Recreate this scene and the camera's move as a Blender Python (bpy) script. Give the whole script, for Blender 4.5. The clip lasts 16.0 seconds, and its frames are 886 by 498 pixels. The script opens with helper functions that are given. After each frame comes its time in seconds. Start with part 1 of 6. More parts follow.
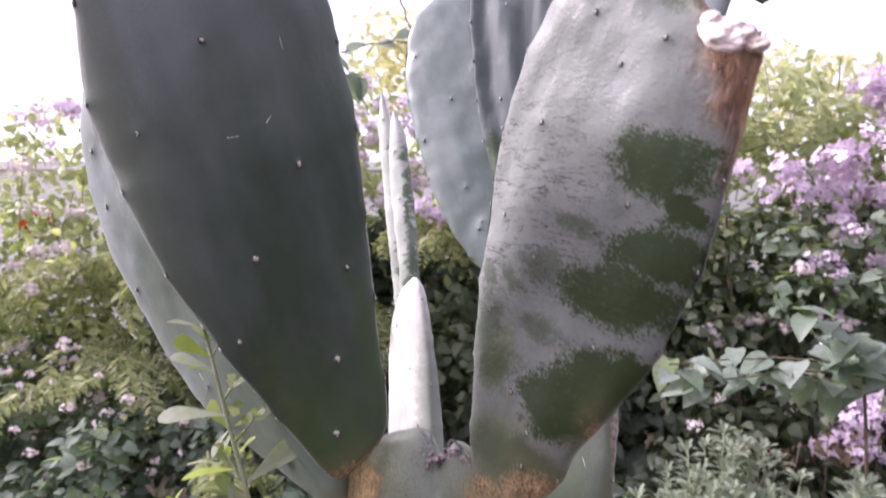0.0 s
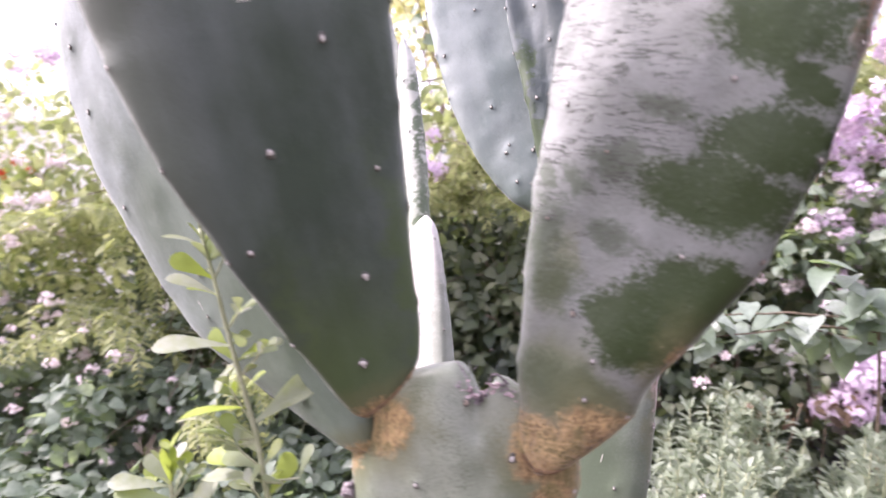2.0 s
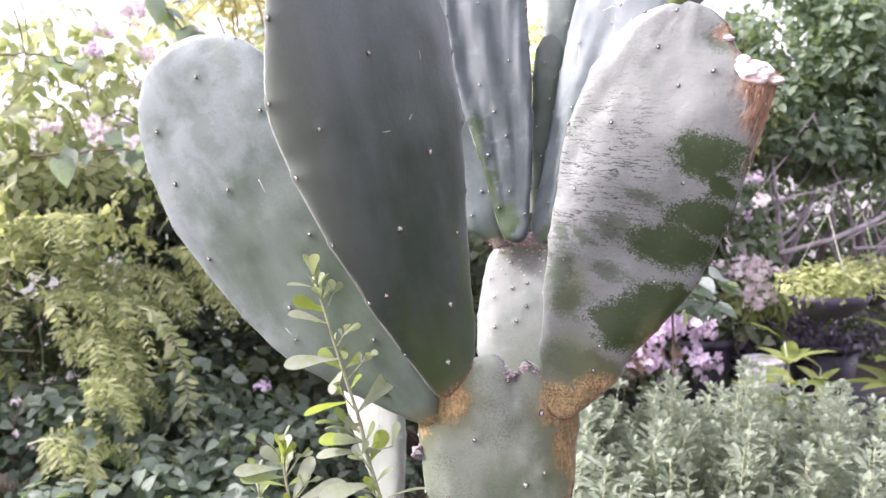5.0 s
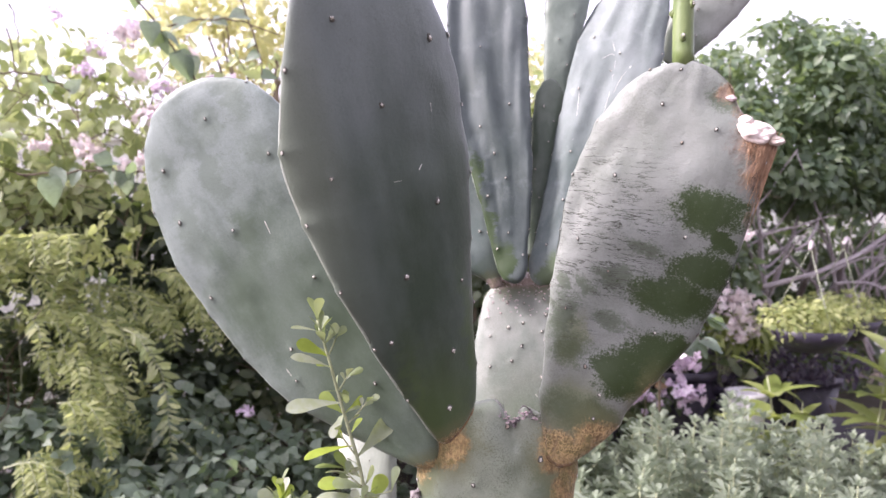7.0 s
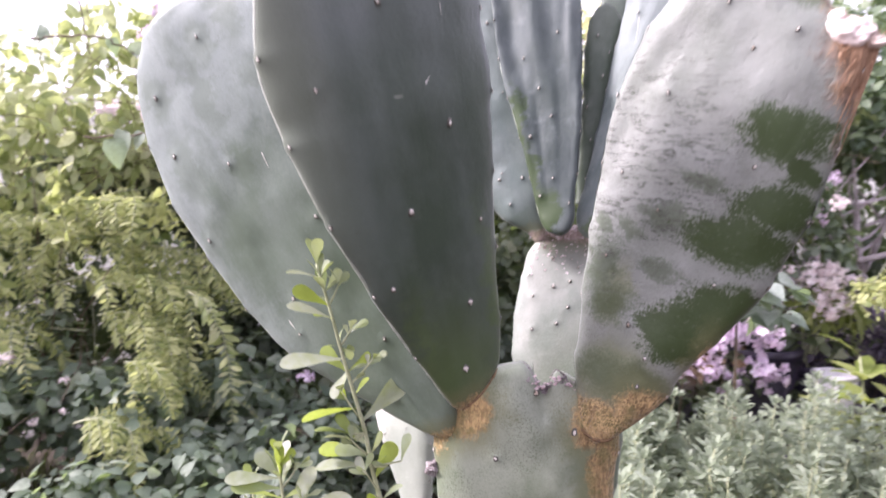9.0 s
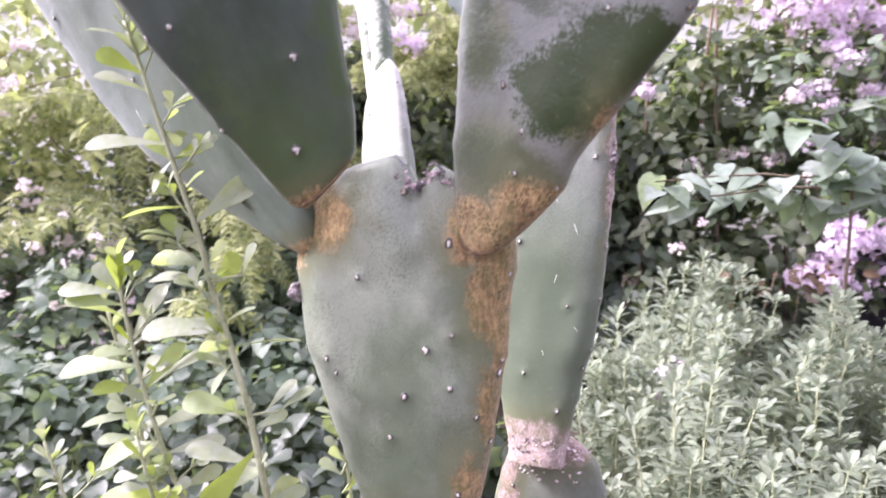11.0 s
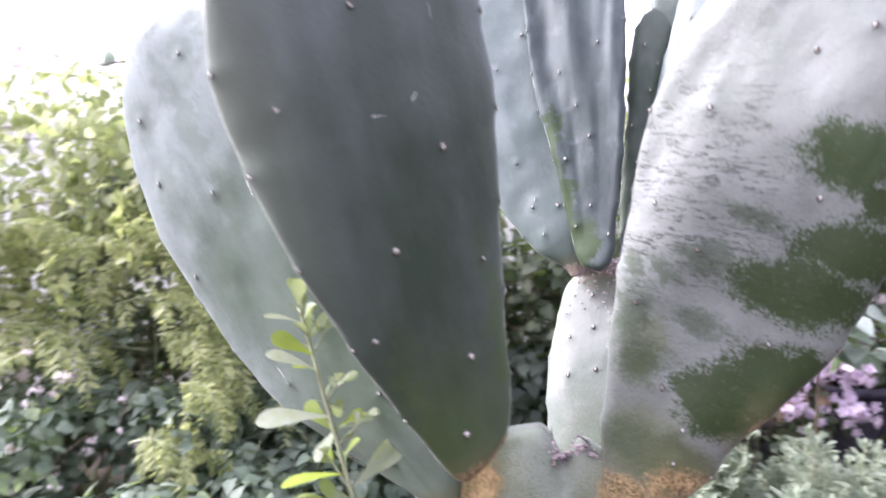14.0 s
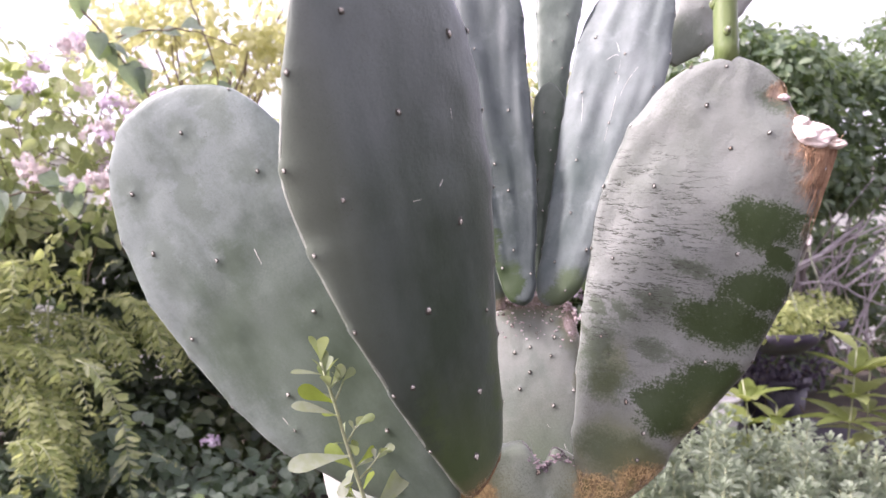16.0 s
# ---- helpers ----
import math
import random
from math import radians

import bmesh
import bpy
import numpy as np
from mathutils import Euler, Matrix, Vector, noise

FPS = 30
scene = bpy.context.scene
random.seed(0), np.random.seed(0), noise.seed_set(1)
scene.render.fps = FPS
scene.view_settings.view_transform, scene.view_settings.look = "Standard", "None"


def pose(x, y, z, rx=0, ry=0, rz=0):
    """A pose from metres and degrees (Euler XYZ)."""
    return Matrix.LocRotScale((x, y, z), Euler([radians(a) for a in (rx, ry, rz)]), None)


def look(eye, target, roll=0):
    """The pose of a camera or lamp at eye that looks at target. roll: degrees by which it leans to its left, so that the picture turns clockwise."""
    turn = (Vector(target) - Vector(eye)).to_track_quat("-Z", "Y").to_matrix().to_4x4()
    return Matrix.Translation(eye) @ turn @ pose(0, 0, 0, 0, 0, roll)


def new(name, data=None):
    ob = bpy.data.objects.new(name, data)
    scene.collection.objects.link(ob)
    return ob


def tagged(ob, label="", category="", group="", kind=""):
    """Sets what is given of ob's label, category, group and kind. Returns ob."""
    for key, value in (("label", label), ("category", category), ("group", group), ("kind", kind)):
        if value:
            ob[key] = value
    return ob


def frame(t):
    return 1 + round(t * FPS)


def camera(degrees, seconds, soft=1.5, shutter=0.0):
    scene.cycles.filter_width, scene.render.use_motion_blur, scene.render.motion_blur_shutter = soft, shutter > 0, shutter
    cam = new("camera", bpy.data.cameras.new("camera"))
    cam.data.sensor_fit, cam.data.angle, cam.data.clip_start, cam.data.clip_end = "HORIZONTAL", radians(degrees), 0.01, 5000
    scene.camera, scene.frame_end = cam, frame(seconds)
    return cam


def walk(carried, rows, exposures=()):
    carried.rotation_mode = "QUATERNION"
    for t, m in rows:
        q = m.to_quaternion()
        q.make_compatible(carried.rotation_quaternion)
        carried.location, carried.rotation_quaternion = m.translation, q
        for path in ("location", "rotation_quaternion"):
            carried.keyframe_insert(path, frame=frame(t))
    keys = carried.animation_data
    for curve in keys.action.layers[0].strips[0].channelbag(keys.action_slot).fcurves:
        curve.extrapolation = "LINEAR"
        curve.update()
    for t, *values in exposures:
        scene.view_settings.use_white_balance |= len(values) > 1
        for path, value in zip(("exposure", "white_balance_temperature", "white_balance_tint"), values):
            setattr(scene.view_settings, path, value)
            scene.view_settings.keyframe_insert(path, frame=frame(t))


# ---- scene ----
cam = camera(64.0, 16.0, soft=1.5, shutter=0.8)
cam.data.dof.use_dof, cam.data.dof.focus_distance, cam.data.dof.aperture_fstop = True, 0.68, 9.5
PATH = [
    (0, (0.029, -0.743, 1.054), (-0.068, 1.255, 1.058), 0.4),
    (0.5, (0.022, -0.727, 1.063), (-0.077, 1.27, 1.109), 1.0),
    (1, (0.01, -0.701, 1.061), (-0.083, 1.297, 1.086), 1.1),
    (1.5, (0.021, -0.661, 1.009), (-0.119, 1.332, 0.908), 1.0),
    (2, (-0.012, -0.666, 1.012), (-0.07, 1.331, 0.921), 1.0),
    (2.5, (-0.138, -0.717, 1.037), (0.072, 1.269, 0.916), -1.1),
    (3, (-0.195, -0.796, 1.053), (0.197, 1.158, 0.893), -0.8),
    (3.5, (-0.213, -0.852, 1.064), (0.255, 1.086, 0.909), -1.4),
    (3.7, (-0.2211, -0.8507, 1.0681), (0.2719, 1.0821, 0.9257), -1.34),
    (5.8, (-0.2666, -0.8719, 1.0753), (0.2768, 1.0483, 0.9406), -0.92),
    (6, (-0.273, -0.873, 1.086), (0.3, 1.04, 0.973), -0.9),
    (6.5, (-0.282, -0.872, 1.097), (0.29, 1.043, 1.026), -0.2),
    (7, (-0.271, -0.862, 1.096), (0.295, 1.055, 1.018), 0.2),
    (7.5, (-0.262, -0.857, 1.099), (0.274, 1.069, 1.029), 0.0),
    (8, (-0.242, -0.851, 1.1), (0.288, 1.077, 1.028), -0.7),
    (8.2, (-0.2418, -0.8431, 1.0952), (0.2722, 1.0888, 1.0132), -0.46),
    (10.3, (-0.0355, -0.6746, 0.9825), (0.0201, 1.3027, 0.6878), 0.11),
    (10.5, (-0.012, -0.669, 0.969), (0.016, 1.305, 0.649), 0.0),
    (11, (0.025, -0.668, 0.94), (-0.006, 1.297, 0.567), 0.1),
    (11.5, (0.024, -0.673, 0.932), (-0.053, 1.288, 0.546), 0.4),
    (12, (0.03, -0.662, 0.913), (-0.048, 1.288, 0.471), 0.3),
    (12.5, (0.05, -0.648, 0.926), (-0.007, 1.311, 0.527), -0.3),
    (13, (0.033, -0.664, 1.011), (-0.025, 1.323, 0.788), -0.7),
    (13.5, (-0.024, -0.691, 1.05), (-0.077, 1.304, 0.923), 0.9),
    (14, (-0.131, -0.705, 1.071), (0.027, 1.287, 0.972), 0.6),
    (14.5, (-0.22, -0.744, 1.099), (0.169, 1.217, 1.035), 0.6),
    (15, (-0.256, -0.765, 1.114), (0.327, 1.148, 1.073), 0.4),
    (15.5, (-0.281, -0.753, 1.107), (0.379, 1.134, 1.054), -0.6),
    (16, (-0.298, -0.765, 1.107), (0.387, 1.113, 1.056), -1.5),
]
EXPOSURES = [
    (0, 1.02, 5950, 32),
    (1, 1.00, 5950, 32),
    (1.5, 1.36, 6200, 34),
    (2.5, 1.86, 5900, 33),
    (3.5, 1.85, 5900, 31),
    (3.7, 1.75, 5900, 30),
    (5.8, 1.60, 6000, 28),
    (6.0, 1.57, 5950, 29),
    (6.5, 1.35, 6080, 28),
    (8.2, 1.31, 6050, 28),
    (10.3, 2.05, 6000, 35),
    (10.6, 2.00, 6000, 35),
    (11.0, 1.84, 5850, 34),
    (11.5, 1.83, 5700, 31),
    (12.0, 1.82, 5700, 27),
    (12.6, 1.80, 5500, 27),
    (13.5, 1.76, 5550, 29),
    (14.0, 1.75, 5700, 27),
    (14.5, 1.39, 5900, 29),
    (16, 1.31, 6150, 30),
]
walk(cam, [(t, look(eye, target, roll)) for t, eye, target, roll in PATH], EXPOSURES)

# ---- sky, sun ----
world = bpy.data.worlds.new("sky")
scene.world = world
world.use_nodes = True
wt = world.node_tree
sky = wt.nodes.new("ShaderNodeTexSky")
sky.sky_type, sky.sun_disc = "NISHITA", False
SUN_DIR = Vector((-0.78, 0.12, 0.61)).normalized()
sky.sun_elevation = math.asin(SUN_DIR.z)
sky.sun_rotation = math.atan2(SUN_DIR.x, SUN_DIR.y)
sky.air_density, sky.dust_density, sky.ozone_density = 1.0, 6.0, 1.0
wt.nodes["Background"].inputs["Strength"].default_value = 0.15
haze = wt.nodes.new("ShaderNodeMix")
haze.data_type = "RGBA"
haze.inputs["Factor"].default_value = 0.8
haze.inputs[7].default_value = (5.6, 5.35, 5.6, 1.0)
wt.links.new(sky.outputs["Color"], haze.inputs[6])
wt.links.new(haze.outputs[2], wt.nodes["Background"].inputs["Color"])
sun_data = bpy.data.lights.new("sun", "SUN")
sun_data.energy, sun_data.angle, sun_data.color = 3.6, radians(12), (1.0, 0.94, 0.86)
sun = new("sun", sun_data)
sun.rotation_euler = SUN_DIR.to_track_quat("Z", "Y").to_euler()


# ---- node helpers ----
def fresh(name):
    m = bpy.data.materials.new(name)
    m.use_nodes = True
    nt = m.node_tree
    return m, nt, nt.nodes["Principled BSDF"]


def put(socket, value, nt):
    if isinstance(value, bpy.types.NodeSocket):
        nt.links.new(value, socket)
    else:
        socket.default_value = value


def math_node(nt, op, a, b=0.0, clamp=False):
    n = nt.nodes.new("ShaderNodeMath")
    n.operation, n.use_clamp = op, clamp
    put(n.inputs[0], a, nt)
    put(n.inputs[1], b, nt)
    return n.outputs[0]


def vec_node(nt, op, a, b=(0, 0, 0)):
    n = nt.nodes.new("ShaderNodeVectorMath")
    n.operation = op
    put(n.inputs[0], a, nt)
    put(n.inputs[1], b, nt)
    return n.outputs["Value"] if op == "LENGTH" else n.outputs["Vector"]


def noise_node(nt, vec, scale, detail=3.0, rough=0.55, colour=False):
    n = nt.nodes.new("ShaderNodeTexNoise")
    n.inputs["Scale"].default_value, n.inputs["Detail"].default_value, n.inputs["Roughness"].default_value = scale, detail, rough
    if vec is not None:
        nt.links.new(vec, n.inputs["Vector"])
    return n.outputs["Color"] if colour else n.outputs["Fac"]


def span(nt, value, a, b, c=0.0, d=1.0):
    n = nt.nodes.new("ShaderNodeMapRange")
    n.interpolation_type = "SMOOTHSTEP"
    put(n.inputs["Value"], value, nt)
    for key, v in (("From Min", a), ("From Max", b), ("To Min", c), ("To Max", d)):
        n.inputs[key].default_value = v
    return n.outputs["Result"]


def mix(nt, fac, a, b):
    n = nt.nodes.new("ShaderNodeMix")
    n.data_type = "RGBA"
    put(n.inputs["Factor"], fac, nt)
    for s, v in ((n.inputs[6], a), (n.inputs[7], b)):
        put(s, (*v, 1.0) if isinstance(v, tuple) and len(v) == 3 else v, nt)
    return n.outputs[2]


def bump(nt, height, strength, distance, normal=None):
    n = nt.nodes.new("ShaderNodeBump")
    n.inputs["Strength"].default_value, n.inputs["Distance"].default_value = strength, distance
    put(n.inputs["Height"], height, nt)
    if normal is not None:
        nt.links.new(normal, n.inputs["Normal"])
    return n.outputs["Normal"]


def object_coords(nt):
    return nt.nodes.new("ShaderNodeTexCoord").outputs["Object"]


def ovals(nt, where, spots, soft, fuzz=0.0):
    """A mask of ovals (up, across, half height, half width), in centimetres of a pad's own plane."""
    total = None
    for u, v, hu, hv in spots:
        d = vec_node(nt, "MULTIPLY", vec_node(nt, "SUBTRACT", where, (v / 100, 0, u / 100)), (100 / hv, 0, 100 / hu))
        far = vec_node(nt, "LENGTH", d)
        if not isinstance(fuzz, float):
            far = math_node(nt, "ADD", far, fuzz)
        s = span(nt, far, 1 + soft, 1 - soft)
        total = s if total is None else math_node(nt, "MAXIMUM", total, s)
    return total


PALE, SLATE, GREEN = (0.24, 0.29, 0.26), (0.15, 0.195, 0.17), (0.04, 0.07, 0.026)
CORK, CORK_DARK = (0.45, 0.315, 0.145), (0.13, 0.085, 0.038)


def pad_material(name, pale=PALE, dark=SLATE, green=(), cork=(), cracks=(), pleats=0.0, green_amount=1.0, green_edge=0.3, cork_amount=1.0, cork_light=CORK, cork_deep=CORK_DARK, speckle=0.25, green_tone=GREEN, tone=0.82, faint=(), streaks=0.5, wax_and_light=(), lit_flank=(), gloss=0.42, ragged=0.4, rust=(), net=0.35, olive_tinge=(), calm=(0.0, 1.0), wax_light_gain=0.38, faint_amount=0.62, tilt=0.0, mottle=0.3):
    pale, dark = tuple(tone * c for c in pale), tuple(tone * c for c in dark)
    m, nt, bsdf = fresh(name)
    p = object_coords(nt)
    warp = vec_node(nt, "MULTIPLY", vec_node(nt, "SUBTRACT", noise_node(nt, p, 34, 5, 0.65, True), (0.5, 0.5, 0.5)), (0.05, 0.05, 0.024))
    q = vec_node(nt, "ADD", p, warp)
    fine = vec_node(nt, "MULTIPLY", vec_node(nt, "SUBTRACT", noise_node(nt, p, 420, 2, 0.7, True), (0.5, 0.5, 0.5)), (0.012, 0.012, 0.012))
    q = vec_node(nt, "ADD", q, fine)
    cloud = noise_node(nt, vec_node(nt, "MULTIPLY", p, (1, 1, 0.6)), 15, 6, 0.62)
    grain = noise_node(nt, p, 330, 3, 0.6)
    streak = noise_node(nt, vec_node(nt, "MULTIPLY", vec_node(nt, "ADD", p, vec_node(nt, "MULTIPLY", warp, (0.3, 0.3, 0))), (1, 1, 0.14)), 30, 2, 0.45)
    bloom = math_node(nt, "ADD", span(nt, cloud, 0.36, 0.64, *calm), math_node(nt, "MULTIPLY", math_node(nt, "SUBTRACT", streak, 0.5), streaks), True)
    # pale ovals of bloom; on some pads they also carry painted haze and skylight
    if wax_and_light:
        bloom = math_node(nt, "ADD", bloom, math_node(nt, "MULTIPLY", ovals(nt, q, wax_and_light, 0.7), wax_light_gain), True)
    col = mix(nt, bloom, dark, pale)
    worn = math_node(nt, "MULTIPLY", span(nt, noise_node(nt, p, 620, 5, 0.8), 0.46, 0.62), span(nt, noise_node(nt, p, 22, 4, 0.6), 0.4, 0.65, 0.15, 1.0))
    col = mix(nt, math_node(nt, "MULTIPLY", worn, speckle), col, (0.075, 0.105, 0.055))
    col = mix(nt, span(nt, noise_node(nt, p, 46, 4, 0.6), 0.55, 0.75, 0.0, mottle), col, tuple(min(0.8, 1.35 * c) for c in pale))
    # paler band that paints the sunlit side into the skin colour
    if lit_flank:
        col = mix(nt, math_node(nt, "MULTIPLY", ovals(nt, p, lit_flank, 0.9), 0.62), col, (0.185, 0.215, 0.165))
    grit = noise_node(nt, p, 1100, 3, 0.7)
    col = mix(nt, span(nt, grit, 0.5, 0.72, 0.0, 0.2), col, tuple(0.45 * c for c in dark))
    pit = nt.nodes.new("ShaderNodeTexVoronoi")
    pit.inputs["Scale"].default_value = 95
    nt.links.new(q, pit.inputs["Vector"])
    fleck = math_node(nt, "MULTIPLY", span(nt, pit.outputs["Distance"], 0.13, 0.05), span(nt, noise_node(nt, p, 40, 2), 0.5, 0.62))
    col = mix(nt, math_node(nt, "MULTIPLY", fleck, 0.7), col, (0.075, 0.075, 0.055))
    if olive_tinge:
        col = mix(nt, math_node(nt, "MULTIPLY", ovals(nt, q, olive_tinge, 0.6), 0.7), col, (0.135, 0.155, 0.07))
    relief = math_node(nt, "ADD", math_node(nt, "MULTIPLY", grain, 0.3), math_node(nt, "MULTIPLY", grit, 0.1))
    if green:
        finger = math_node(nt, "MULTIPLY", math_node(nt, "SUBTRACT", noise_node(nt, vec_node(nt, "MULTIPLY", p, (1, 1, 3)), 28, 5, 0.65), 0.5), 0.045)
        cx = nt.nodes.new("ShaderNodeCombineXYZ")
        nt.links.new(finger, cx.inputs[0])
        qg = vec_node(nt, "ADD", q, cx.outputs[0])
        fuzz = math_node(nt, "MULTIPLY", math_node(nt, "SUBTRACT", noise_node(nt, vec_node(nt, "MULTIPLY", p, (0.8, 0.8, 1.2)), 210, 8, 0.92), 0.5), ragged)
        stipple = math_node(nt, "MULTIPLY", math_node(nt, "SUBTRACT", noise_node(nt, p, 520, 2, 0.5), 0.5), 1.3 * ragged)
        fuzz = math_node(nt, "ADD", fuzz, stipple)
        g = math_node(nt, "MULTIPLY", ovals(nt, qg, green, green_edge, fuzz), green_amount)
        if faint:
            g = math_node(nt, "MAXIMUM", g, math_node(nt, "MULTIPLY", ovals(nt, qg, faint, 0.5, fuzz), faint_amount))
        g = math_node(nt, "MULTIPLY", g, span(nt, noise_node(nt, p, 260, 4, 0.7), 0.3, 0.42, 0.8, 1.0))
        col = mix(nt, g, col, mix(nt, cloud, green_tone, tuple(min(0.5, 1.5 * c) for c in green_tone)))
    if cracks:
        axes = nt.nodes.new("ShaderNodeSeparateXYZ")
        nt.links.new(p, axes.inputs[0])
        level = nt.nodes.new("ShaderNodeCombineXYZ")
        nt.links.new(axes.outputs[0], level.inputs[0])
        nt.links.new(math_node(nt, "SUBTRACT", axes.outputs[2], math_node(nt, "MULTIPLY", axes.outputs[0], tilt)), level.inputs[2])
        lines = noise_node(nt, vec_node(nt, "MULTIPLY", vec_node(nt, "ADD", level.outputs[0], vec_node(nt, "MULTIPLY", warp, (0, 0, 0.30))), (22, 22, 230)), 1.0, 4, 0.65)
        thin = span(nt, math_node(nt, "ABSOLUTE", math_node(nt, "SUBTRACT", lines, 0.5)), 0.026, 0.007)
        gate = span(nt, noise_node(nt, vec_node(nt, "MULTIPLY", p, (1, 1, 2.2)), 38, 3), 0.44, 0.52)
        line = math_node(nt, "MULTIPLY", math_node(nt, "MULTIPLY", thin, gate), ovals(nt, q, cracks, 0.35))
        col = mix(nt, math_node(nt, "MULTIPLY", line, 0.95), col, (0.05, 0.055, 0.04))
        relief = math_node(nt, "SUBTRACT", relief, math_node(nt, "MULTIPLY", line, 0.4))
    if cork:
        qc = vec_node(nt, "ADD", vec_node(nt, "ADD", p, vec_node(nt, "MULTIPLY", warp, (0.5, 0.5, 0.7))), fine)
        k = ovals(nt, qc, cork, 0.22, math_node(nt, "MULTIPLY", math_node(nt, "SUBTRACT", noise_node(nt, p, 120, 5, 0.65), 0.5), 0.6))
        v = nt.nodes.new("ShaderNodeTexVoronoi")
        v.feature = "DISTANCE_TO_EDGE"
        v.inputs["Scale"].default_value = 290
        nt.links.new(vec_node(nt, "ADD", vec_node(nt, "MULTIPLY", p, (1.1, 1.1, 0.7)), vec_node(nt, "ADD", vec_node(nt, "MULTIPLY", warp, (0.5, 0.5, 0.5)), vec_node(nt, "MULTIPLY", fine, (0.3, 0.3, 0.3)))), v.inputs["Vector"])
        web = span(nt, v.outputs["Distance"], 0.02, 0.14)
        fibre = noise_node(nt, vec_node(nt, "MULTIPLY", vec_node(nt, "ADD", p, vec_node(nt, "MULTIPLY", warp, (0.3, 0.3, 0.25))), (1, 1, 0.22)), 330, 5, 0.68)
        brown = mix(nt, math_node(nt, "ADD", math_node(nt, "MULTIPLY", span(nt, fibre, 0.38, 0.62), 0.65), math_node(nt, "MULTIPLY", span(nt, noise_node(nt, p, 38, 3), 0.35, 0.65), 0.35)), cork_deep, cork_light)
        olive = span(nt, noise_node(nt, p, 70, 4, 0.65), 0.40, 0.62, 0.0, 0.75)
        brown = mix(nt, olive, brown, (0.12, 0.115, 0.04))
        thread = math_node(nt, "MULTIPLY", math_node(nt, "SUBTRACT", 1.0, web), span(nt, noise_node(nt, p, 95, 3), 0.36, 0.6, 0.1 * net, 0.8 * net))
        brown = mix(nt, thread, brown, tuple(min(0.8, 1.45 * c) for c in cork_light))
        patchy = span(nt, noise_node(nt, p, 150, 5, 0.75), 0.3, 0.5, 0.7 * cork_amount, cork_amount)
        halo = math_node(nt, "MULTIPLY", ovals(nt, q, tuple((u, v, hu * 1.35 + 0.6, hv * 1.3 + 0.6) for u, v, hu, hv in cork), 0.4), 0.6)
        col = mix(nt, halo, col, (0.13, 0.135, 0.062))
        col = mix(nt, math_node(nt, "MULTIPLY", k, patchy), col, brown)
        relief = math_node(nt, "ADD", relief, math_node(nt, "MULTIPLY", k, math_node(nt, "ADD", math_node(nt, "MULTIPLY", fibre, 1.5), math_node(nt, "MULTIPLY", web, -0.9 * net))))
        nt.links.new(math_node(nt, "ADD", gloss, math_node(nt, "MULTIPLY", k, 0.4)), bsdf.inputs["Roughness"])
    else:
        nt.links.new(span(nt, cloud, 0.3, 0.7, gloss, gloss + 0.14), bsdf.inputs["Roughness"])
    if rust:
        strand = noise_node(nt, vec_node(nt, "MULTIPLY", vec_node(nt, "ADD", p, vec_node(nt, "MULTIPLY", warp, (0.35, 0.35, 0.35))), (1, 1, 0.16)), 190, 4, 0.6)
        tan = mix(nt, span(nt, strand, 0.36, 0.66), (0.085, 0.052, 0.032), (0.32, 0.21, 0.125))
        tan = mix(nt, span(nt, noise_node(nt, p, 60, 3), 0.5, 0.7, 0.0, 0.55), tan, (0.34, 0.26, 0.21))
        worn = ovals(nt, q, rust, 0.5, math_node(nt, "MULTIPLY", math_node(nt, "SUBTRACT", strand, 0.5), 0.9))
        col = mix(nt, math_node(nt, "MULTIPLY", worn, 0.95), col, tan)
        relief = math_node(nt, "ADD", relief, math_node(nt, "MULTIPLY", math_node(nt, "MULTIPLY", worn, strand), 0.8))
    nrm = bump(nt, relief, 0.6 if cork else 0.35, 0.0016)
    nrm = bump(nt, noise_node(nt, vec_node(nt, "MULTIPLY", p, (1, 1, 0.35)), 26, 3), 0.3, 0.004, nrm)
    if pleats:
        fold = noise_node(nt, vec_node(nt, "MULTIPLY", vec_node(nt, "ADD", p, vec_node(nt, "MULTIPLY", warp, (0.8, 0, 0.8))), (1, 1, 0.42)), 26, 1.5, 0.4)
        nrm = bump(nt, fold, 1.0, pleats, nrm)
    nt.links.new(nrm, bsdf.inputs["Normal"])
    nt.links.new(col, bsdf.inputs["Base Color"])
    bsdf.inputs["Specular IOR Level"].default_value = 0.4
    bsdf.inputs["Sheen Weight"].default_value, bsdf.inputs["Sheen Roughness"].default_value = 0.22, 0.35
    return m


def plain_material(name, a, b, scale=60.0, rough=0.7, relief=0.002, stretch=(1, 1, 1)):
    m, nt, bsdf = fresh(name)
    p = vec_node(nt, "MULTIPLY", object_coords(nt), stretch)
    n1, n2 = noise_node(nt, p, scale, 5, 0.65), noise_node(nt, p, scale * 0.13, 3)
    f = math_node(nt, "ADD", math_node(nt, "MULTIPLY", n1, 0.6), math_node(nt, "MULTIPLY", n2, 0.4))
    nt.links.new(mix(nt, span(nt, f, 0.35, 0.65), a, b), bsdf.inputs["Base Color"])
    nt.links.new(span(nt, n1, 0.3, 0.7, rough - 0.1, min(1, rough + 0.1)), bsdf.inputs["Roughness"])
    nt.links.new(bump(nt, n1, 0.6, relief), bsdf.inputs["Normal"])
    return m


